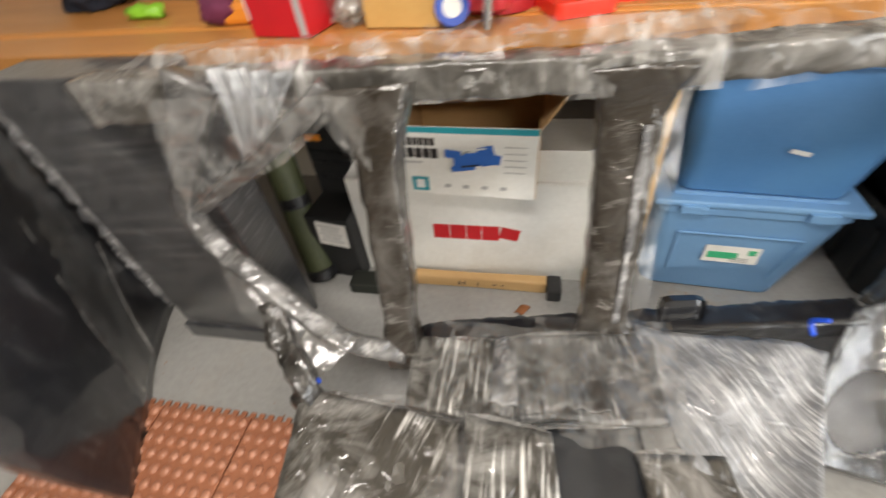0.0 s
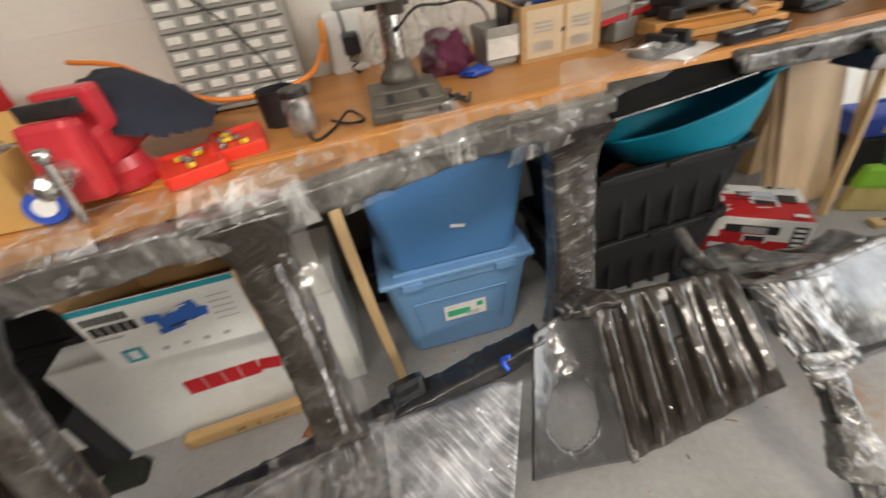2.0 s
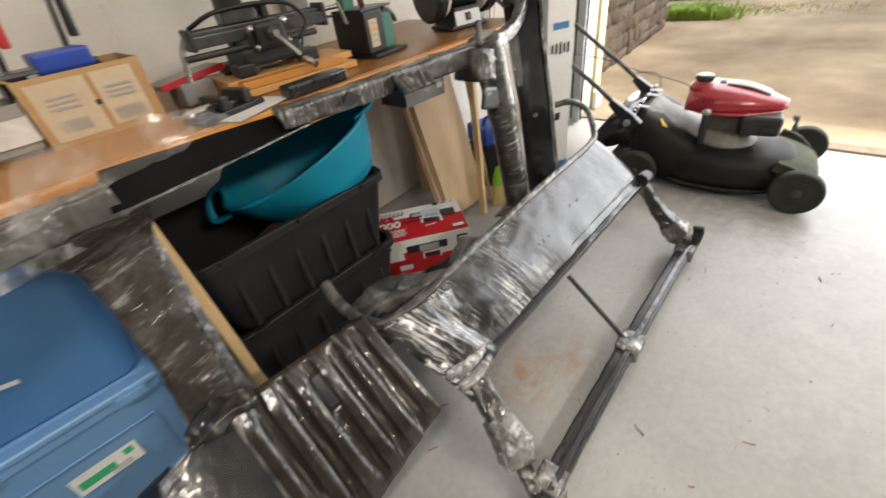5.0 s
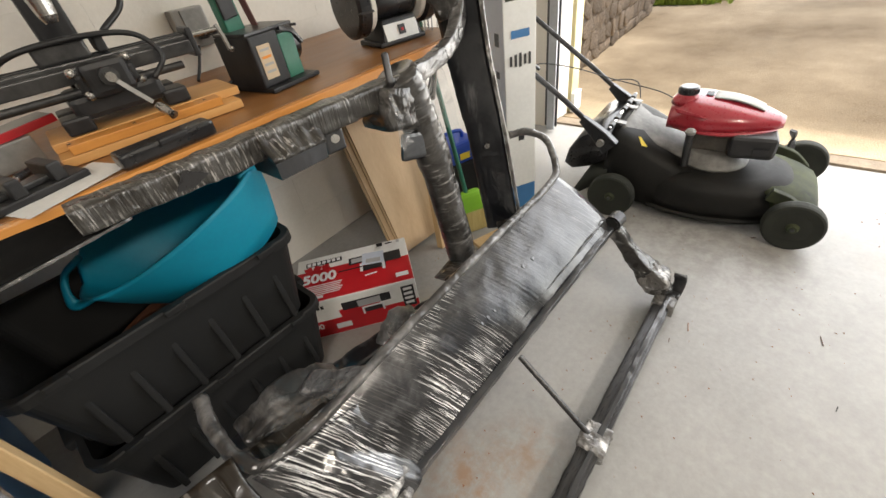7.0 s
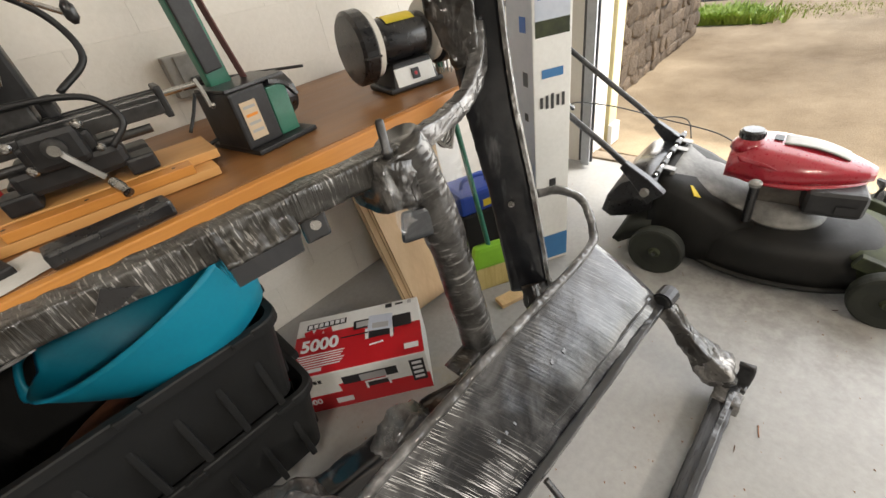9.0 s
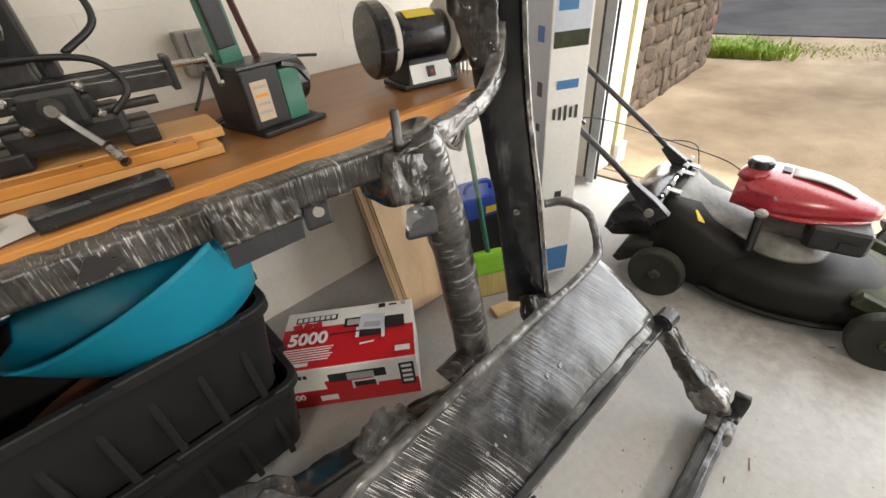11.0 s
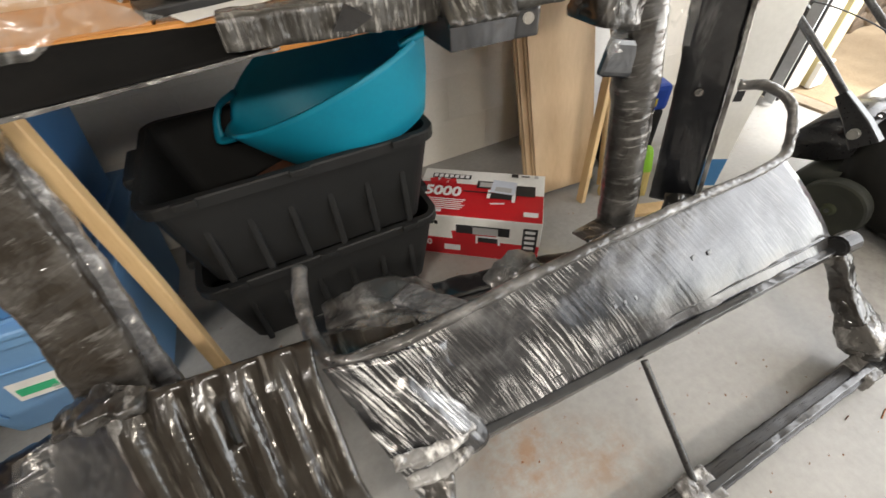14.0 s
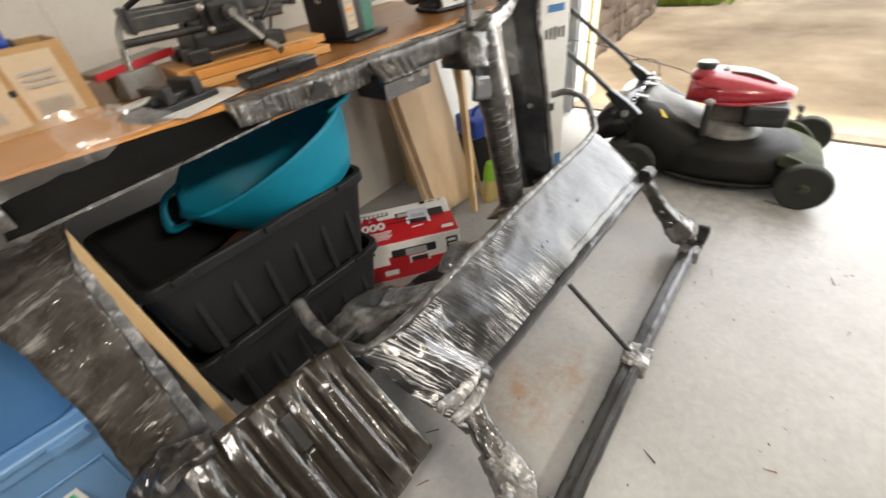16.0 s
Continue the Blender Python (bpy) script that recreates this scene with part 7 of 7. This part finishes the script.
def build_middle_bench():
    b = thing("cloth_bag", "plum cloth bundle in a clear plastic bag", "bag", (2.40, 2.45, Z))
    part("cloth", crumpled((2.44, 2.40, Z + 0.05), (0.075, 0.06, 0.075), 0.35, 2), "purple", b, "plum cloth", smooth=True, world=True)
    part("bag_film", crumpled((2.375, 2.46, Z + 0.095), (0.15, 0.10, 0.13), 0.4, 5), "filmmilk", b, "crumpled clear bag", smooth=True, world=True)
    s = thing("blue_packet", "small crumpled blue packet on the bench", "packet", (2.50, 2.30, Z))
    part("packet", crumpled((2.50, 2.30, Z + 0.012), (0.045, 0.03, 0.016), 0.5, 8, 3), "bucketblue", s, smooth=True, world=True)
    c = thing("parts_carton", "cardboard carton with white shipping labels", "carton", (2.785, 2.40, Z), -2)
    for y, m in ((-0.10, "cardboard"), (0.10, "cardboard")):
        part("panel", block((0.26, 0.004, 0.155), (0, y, 0.0775), bevel=0.001), m, c)
    for x in (-0.128, 0.128):
        part("panel", block((0.004, 0.196, 0.155), (x, 0, 0.0775), bevel=0.001), "cardboard", c)
    part("base", block((0.25, 0.19, 0.004), (0, 0, 0.003), bevel=0.001), "cardboard", c)
    part("flap", block((0.10, 0.19, 0.004), (-0.165, 0.02, 0.172), (0, 28, 0), bevel=0.001), "cardboard", c)
    fr = pose(0, -0.1022, 0.0775, 90, 0, 0)
    pr = [("white_label", 0.115, 0.13, -0.055, 0.0, "tancard"), ("white_label", 0.09, 0.125, 0.06, 0.003, "tancard"), ("dark_dot", 0.012, 0.012, 0.005, 0.0, "blackink")]
    for x in (-0.06, 0.06):
        for k in range(12):
            pr.append(("barcode_bar", 0.0022, 0.028, x - 0.03 + k * 0.0052, -0.035, "greyink"))
        for k in range(3):
            pr.append(("print_line", 0.06, 0.004, x, 0.03 - 0.012 * k, "greyink"))
    printed(c, fr, pr)
    t = thing("blue_case", "blue and black power tool case in the carton", "tool case", (2.745, 2.42, Z + 0.006), 2)
    part("body", block((0.21, 0.10, 0.16), (0, 0, 0.08), bevel=0.008), "blackpaint", t)
    part("blue_panel", block((0.12, 0.104, 0.045), (0.035, 0.0, 0.165), bevel=0.008), "bucketblue", t, "blue end panel")
    part("badge", block((0.02, 0.002, 0.02), (-0.04, -0.0515, 0.14), bevel=0), "greyink", t)
    for x, tall, m in ((-0.07, 0.10, "redink"), (0.07, 0.12, "blackpaint")):
        k = thing("bar_clamp", "bar clamp with a coloured handle standing in the carton", "clamp", (2.745 + x, 2.47, Z + 0.01), 0)
        part("bar", block((0.014, 0.006, 0.22 + tall), (0, 0, 0.11 + tall / 2), (0, 10, 0), bevel=0.002), "darksteel", k)
        part("handle", rod((0.018 + tall * 0.1, 0, 0.20), (0.03 + tall * 0.14, 0, 0.20 + tall), 0.012, 0.010, bevel=0.003), m, k)
    p = thing("clear_bin", "cloudy clear plastic drawer bin on the bench", "plastic bin", (2.60, 2.385, Z), -2)
    part("bin", tub((0.105, 0.14), (0.10, 0.13), 0.115, 0.002, 0.003, corner=0.01), "greyplastic", p)
    part("divider", block((0.10, 0.002, 0.06), (0, -0.0715, 0.06), bevel=0), "clearplastic", p)
    h = thing("steel_tool", "small steel hand tool lying on the bench", "hand tool", (2.97, 2.22, Z), 35)
    part("shank", rod((-0.06, 0, 0.008), (0.05, 0, 0.008), 0.006), "steel", h)
    part("grip", rod((0.04, 0, 0.009), (0.10, 0, 0.009), 0.0085), "blackpaint", h)
    f = thing("steel_scraps", "pile of drill bits and steel scraps on the press base", "metal scraps", (2.36, 2.12, Z))
    rng = random.Random(9)
    for k in range(14):
        x, y, a = rng.uniform(-0.05, 0.05), rng.uniform(-0.05, 0.06), rng.uniform(0, 3.1)
        l = rng.uniform(0.02, 0.045)
        part("bit", rod((x - l * math.cos(a), y - l * math.sin(a), 0.005 + 0.001 * k), (x + l * math.cos(a), y + l * math.sin(a), 0.006 + 0.001 * k), 0.004, seg=8), "darksteel", f)


def build_left_bench():
    # drawer cabinet
    o = thing("drawer_cabinet", "grey small-parts cabinet with clear labelled drawers", "drawer cabinet", (1.83, 2.56, Z), -4, rx=-8)
    part("shell", block((0.36, 0.14, 0.36), (0, 0.02, 0.18), bevel=0.006), "greyplastic", o)
    for r in range(8):
        for c in range(5):
            x, z = -0.14 + c * 0.07, 0.035 + r * 0.0415
            dr = part("drawer", block((0.064, 0.012, 0.036), (x, -0.054, z), bevel=0.003), "greyplastic", o)
            part("drawer_front", block((0.040, 0.006, 0.020), (x, -0.0625, z + 0.003), bevel=0.002), "clearplastic", dr)
    part("dividing_wire", sweep(smooth_path([(-0.10, -0.075, 0.34), (0.0, -0.08, 0.24), (0.08, -0.08, 0.12), (0.12, -0.08, 0.02)], 8), 0.003, 6), "blackcord", o, "dangling black wire", smooth=True)
    g = thing("wall_charger", "beige wall box with black plug and yellow strap", "wall box", (2.17, WALL_Y - 0.03, 1.03), 0)
    part("box", block((0.13, 0.06, 0.20), (0, 0, 0), bevel=0.015), "whitecard", g)
    part("plug", block((0.06, 0.06, 0.07), (0.015, -0.055, 0.0), bevel=0.012), "blackpaint", g)
    part("yellow_strap", block((0.02, 0.03, 0.13), (-0.075, -0.05, 0.02), (0, 8, 0), bevel=0.006), "orangelabel", g)
    part("coil", sweep([(0.01 + 0.012 * math.cos(a), -0.07 + 0.012 * math.sin(a), -0.03 - 0.0045 * i) for i, a in enumerate([k * 0.9 for k in range(26)])], 0.0035, 6), "blackcord", g, smooth=True)
    part("cord_up", sweep([(0.0, -0.06, 0.03), (-0.01, -0.05, 0.2), (-0.03, -0.04, 0.5)], 0.004, 6), "blackcord", g, smooth=True)
    c = thing("extension_cord", "bright orange extension cord strung along the wall", "extension cord", (1.8, 2.45, 1.0))
    part("cord", sweep(smooth_path([(1.35, 2.66, 1.13), (1.5, 2.60, 1.10), (1.7, 2.43, 1.01), (1.86, 2.40, 0.985), (2.02, 2.44, 1.0), (2.09, 2.60, 1.05)], 10), 0.0075, 9), "orangecord", c, smooth=True, world=True)
    j = thing("glass_jar", "clear jar full of small screws", "jar", (1.985, 2.13, Z), 0)
    part("jar", lathe([(0.034, 0), (0.037, 0.006), (0.037, 0.075), (0.031, 0.085), (0.031, 0.095), (0.0295, 0.095), (0.0295, 0.085), (0.034, 0.074), (0.034, 0.004)], 24), "film", j, smooth=True)
    part("screw_fill", crumpled((0, 0, 0.038), (0.032, 0.032, 0.036), 0.12, 3, 3), "zinc", j, "steel screws")
    part("lid", lathe([(0.033, 0), (0.034, 0.014), (0.031, 0.018), (0.0, 0.018)], 22, at=(0, 0, 0.094)), "darksteel", j)
    k = thing("dark_tin", "dark tin can standing on the bench", "tin can", (1.93, 2.27, Z), 0)
    part("tin", lathe([(0.05, 0), (0.051, 0.004), (0.05, 0.085), (0.052, 0.09), (0.048, 0.09), (0.047, 0.01)], 24), "blackmetal", k)
    w = thing("loose_wire", "tangled black wire on the bench top", "wire", (2.08, 2.1, Z))
    part("wire", sweep(smooth_path([(2.05, 2.18, Z + 0.004), (2.09, 2.10, Z + 0.012), (2.13, 2.12, Z + 0.006), (2.10, 2.17, Z + 0.02), (2.05, 2.10, Z + 0.006), (2.0, 2.06, Z + 0.006), (1.98, 2.22, Z + 0.03)], 8), 0.0035, 6), "blackcord", w, smooth=True, world=True)
    # red vise with a cloth over it
    v = thing("bench_vise", "large red bench vise with steel screw handle", "bench vise", (1.58, 2.10, Z), -8)
    part("base", lathe([(0.085, 0), (0.085, 0.02), (0.06, 0.035), (0.055, 0.06)], 24), "visered", v, smooth=False)
    part("body", block((0.09, 0.20, 0.085), (0, 0.02, 0.10), bevel=0.02), "visered", v)
    part("front_jaw", block((0.10, 0.055, 0.155), (-0.005, -0.115, 0.095), (-10, 0, 0), bevel=0.016), "visered", v, "sliding red jaw")
    part("rear_jaw", block((0.11, 0.05, 0.09), (0, -0.02, 0.165), bevel=0.012), "visered", v)
    part("jaw_plate", block((0.115, 0.014, 0.03), (0, -0.085, 0.185), bevel=0.003), "darksteel", v)
    part("screw_boss", lathe([(0.026, 0), (0.024, 0.03), (0.015, 0.035), (0.015, 0.055), (0.022, 0.058), (0.022, 0.075), (0.010, 0.085), (0, 0.086)], 20, at=(0.0, -0.14, 0.085), rot=(90, 0, 0)), "steel", v, "bright screw end")
    part("handle", rod((0.03, -0.205, 0.13), (0.02, -0.205, -0.02 + 0.03), 0.008), "steel", v, "steel handle bar")
    part("handle_knob", lathe([(0.008, 0), (0.014, 0.008), (0.014, 0.02), (0.008, 0.026)], 14, at=(0.03, -0.205, 0.125)), "steel", v, smooth=True)
    cl = thing("navy_jacket", "navy cloth draped over the vise", "cloth", (1.6, 2.25, Z))
    bm = bmesh.new()
    grid = {}
    for i in range(31):
        for q in range(25):
            x, y = 1.43 + 0.36 * i / 30, 2.06 + 0.30 * q / 24
            d = math.hypot((x - 1.60) / 0.14, (y - 2.22) / 0.16)
            z = Z + 0.02 + 0.185 / (1 + d ** 3.2) + 0.014 * noise.noise(Vector((x * 22, y * 14, 1))) + 0.008 * noise.noise(Vector((x * 50, y * 40, 2)))
            grid[i, q] = bm.verts.new((x + 0.02 * noise.noise(Vector((x * 9, y * 9, 5))), y, max(z, Z + 0.006)))
    for i in range(30):
        for q in range(24):
            if math.hypot((i - 15) / 15.5, (q - 12) / 12.5) < 1.03:
                bm.faces.new((grid[i, q], grid[i + 1, q], grid[i + 1, q + 1], grid[i, q + 1]))
    bmesh.ops.delete(bm, geom=[x for x in bm.verts if not x.link_faces], context="VERTS")
    part("cloth", bm, "navy", cl, smooth=True, world=True)
    t = thing("tape_roll", "blue roll of tape standing at the bench edge", "tape roll", (1.497, 1.955, Z), 15)
    part("roll", lathe([(0.019, -0.017), (0.033, -0.017), (0.034, -0.014), (0.034, 0.014), (0.033, 0.017), (0.019, 0.017)], 28, at=(0, 0, 0.034), rot=(74, 0, 0)), "bucketblue", t)
    part("core", lathe([(0.016, -0.0172), (0.019, -0.0172), (0.019, 0.0172), (0.016, 0.0172)], 24, at=(0, 0, 0.034), rot=(74, 0, 0)), "paper", t)
    for k, (x, y, a) in enumerate(((1.73, 2.06, 20), (1.82, 2.15, 8))):
        r = thing("red_tray", "bright red plastic parts tray with small hardware", "parts tray", (x, y, Z), a, group="red trays")
        part("tray", tub((0.12, 0.16), (0.10, 0.14), 0.028, 0.002, 0.004, corner=0.012), "redplastic", r)
        rng = random.Random(k)
        for q in range(7):
            px, py = rng.uniform(-0.035, 0.035), rng.uniform(-0.05, 0.05)
            part("hardware", block((0.022, 0.012, 0.010), (px, py, 0.026), (rng.uniform(-20, 20), 10, rng.uniform(0, 180)), bevel=0.002), "zinc" if q % 3 else "yellow", r)
    b = thing("small_carton", "yellow-brown carton full of steel pipe fittings", "carton", (1.40, 2.045, Z), -6)
    for y in (-0.085, 0.085):
        part("panel", block((0.16, 0.004, 0.135), (0, y, 0.0675), bevel=0.001), "cardyellow", b)
    for x in (-0.079, 0.079):
        part("panel", block((0.004, 0.166, 0.135), (x, 0, 0.0675), bevel=0.001), "cardyellow", b)
    part("base", block((0.15, 0.16, 0.004), (0, 0, 0.003), bevel=0.001), "cardyellow", b)
    part("inner_flap", block((0.15, 0.07, 0.003), (0, 0.09, 0.15), (50, 0, 0), bevel=0.001), "cardyellow", b)
    rng = random.Random(12)
    for k in range(9):
        x, y = rng.uniform(-0.05, 0.05), rng.uniform(-0.05, 0.05)
        q = thing("pipe_fitting", "bright steel pipe fitting heaped in the carton", "pipe fitting", (1.40 + x, 2.045 + y, Z + 0.105 + 0.004 * k), rng.uniform(0, 180), group="pipe fittings", rx=rng.uniform(-40, 40), ry=rng.uniform(50, 120))
        part("elbow", lathe([(0.014, -0.03), (0.018, -0.03), (0.018, -0.018), (0.014, -0.016), (0.014, 0.016), (0.020, 0.018), (0.020, 0.034), (0.014, 0.034)], 16), "steel", q, smooth=False)
        if k % 2:
            part("branch", rod((0, 0, 0), (0.03, 0, 0), 0.013), "steel", q)
    # red cartons
    for k, (x, y, a, h) in enumerate(((1.15, 2.02, -10, 0.29), (1.17, 2.40, -14, 0.30))):
        r = thing("red_carton", "tall red printed carton with white lettering", "carton", (x, y, Z), a, group="red cartons")
        part("body", block((0.145, 0.19, h), (0, 0, h / 2), bevel=0.003), "redink", r)
        part("grey_stripe", block((0.016, 0.191, h * 0.96), (0.060, -0.001, h / 2), bevel=0), "greyink", r)
        fr = pose(-0.012, -0.0955, h / 2, 90, 0, 0)
        pr = []
        for q in range(6):
            pr.append(("white_logo_block", 0.026, 0.021, 0.014 + 0.003 * (q % 2), 0.085 - q * 0.025, "whiteink", 4 * (q % 3) - 4))
            pr.append(("red_slit", 0.010, 0.006, 0.014, 0.087 - q * 0.025, "redink"))
            pr.append(("white_logo_block", 0.022, 0.019, -0.014, 0.068 - q * 0.024, "whiteink", 5 - 4 * (q % 3)))
            pr.append(("red_slit", 0.006, 0.008, -0.016, 0.068 - q * 0.024, "redink"))
        pr.append(("white_line", 0.004, 0.05, -0.05, -0.085, "whiteink"))
        printed(r, fr, pr)
        lettering("THE ORIGINAL", 0.016, fr @ pose(-0.045, 0.02, 0.003, 0, 0, -90), "whiteink", r)
    g = thing("grey_bag", "crumpled grey plastic bag between the cartons", "bag", (1.27, 2.03, Z))
    part("bag", crumpled((1.265, 2.02, Z + 0.035), (0.045, 0.06, 0.045), 0.6, 11), "film", g, smooth=True, world=True)
    part("fill", crumpled((1.265, 2.03, Z + 0.03), (0.035, 0.05, 0.034), 0.5, 14), "greyplastic", g, smooth=True, world=True)
    b = thing("brown_carton", "large plain brown cardboard carton", "carton", (0.62, 2.45, Z), -8)
    part("body", block((0.30, 0.28, 0.24), (0, 0, 0.12), bevel=0.004), "cardboard", b)
    part("tape", block((0.05, 0.282, 0.002), (0, 0, 0.2412), bevel=0), "cardyellow", b)
    o = thing("orange_case", "orange and yellow packet on the bench", "packet", (0.98, 2.08, Z), 10)
    part("packet", block((0.11, 0.09, 0.045), (0, 0, 0.0225), bevel=0.012), "orangelabel", o)
    part("stripe", block((0.11, 0.03, 0.002), (0, 0, 0.0465), bevel=0), "yellow", o)
    y = thing("lime_glove", "lime yellow work glove lying on the bench", "glove", (0.63, 2.14, Z))
    part("glove", crumpled((0.63, 2.14, Z + 0.014), (0.06, 0.035, 0.018), 0.5, 21, 3), "lime", y, smooth=True, world=True)
    d = thing("dark_bag", "dark crumpled bag at the end of the bench", "bag", (0.35, 2.3, Z))
    part("bag", crumpled((0.33, 2.32, Z + 0.07), (0.12, 0.12, 0.09), 0.4, 31), "navy", d, smooth=True, world=True)
    p = thing("purple_pouch", "dark maroon pouch beside the red carton", "pouch", (0.93, 2.08, Z))
    part("pouch", crumpled((0.92, 2.06, Z + 0.03), (0.05, 0.04, 0.04), 0.3, 41, 3), "purple", p, smooth=True, world=True)


def build_floor_litter():
    l = thing("dry_leaf", "curled brown dry leaf on the floor", "leaf", (1.68, 1.96, 0.0))
    part("leaf", sheet((-0.028, -0.015, 0.004), (0.0, -0.024, 0.004), (0.03, 0.015, 0.004), (-0.005, 0.022, 0.004), 6, 6, lambda u, v: 0.006 * math.sin(3.1 * u) + 0.004, 0.001), "dryleaf", l, smooth=True)
    rng = random.Random(17)
    for k in range(34):
        x, y = rng.uniform(2.7, 5.3), rng.uniform(0.2, 1.9)
        t = thing("twig", "tiny dark twig fragment on the concrete", "twig", (x, y, 0.0), rng.uniform(0, 180), group="floor litter")
        w = rng.uniform(0.006, 0.022)
        part("stick", rod((-w, 0, 0.0022), (w, rng.uniform(-0.004, 0.004), 0.0022), 0.0016, 0.001, seg=6), rng.choice(("dryleaf", "blackink", "leather")), t)
    vs, fs = [], []
    for k in range(900):
        x, y, s = rng.uniform(0.3, 5.5), rng.uniform(-0.4, 2.5), rng.uniform(0.0012, 0.0035)
        n = len(vs)
        vs += [(x - s, y - s, 0.0004), (x + s, y - s * 0.7, 0.0004), (x + s * 0.6, y + s, 0.0004), (x, y, 0.0004 + s)]
        fs += [(n, n + 1, n + 3), (n + 1, n + 2, n + 3), (n + 2, n, n + 3)]
    me = bpy.data.meshes.new("floor_grit")
    me.from_pydata(vs, [], fs)
    me.materials.append(M["dryleaf"])
    tagged(new("floor_grit", me), "scattered grit and crumbs on the concrete", "grit", kind="stuff")
    s = thing("blue_string", "loose loop of blue string on the floor", "string", (4.45, 1.80, 0))
    part("string", sweep(smooth_path([(4.50, 1.86, 0.004), (4.46, 1.80, 0.004), (4.52, 1.76, 0.004), (4.56, 1.80, 0.05), (4.50, 1.83, 0.09), (4.47, 1.79, 0.03)], 8), 0.0025, 6), "bluetie", s, smooth=True, world=True)


build_mill()
build_sander()
build_grinder()
build_drill_press()
build_middle_bench()
build_left_bench()
build_floor_litter()
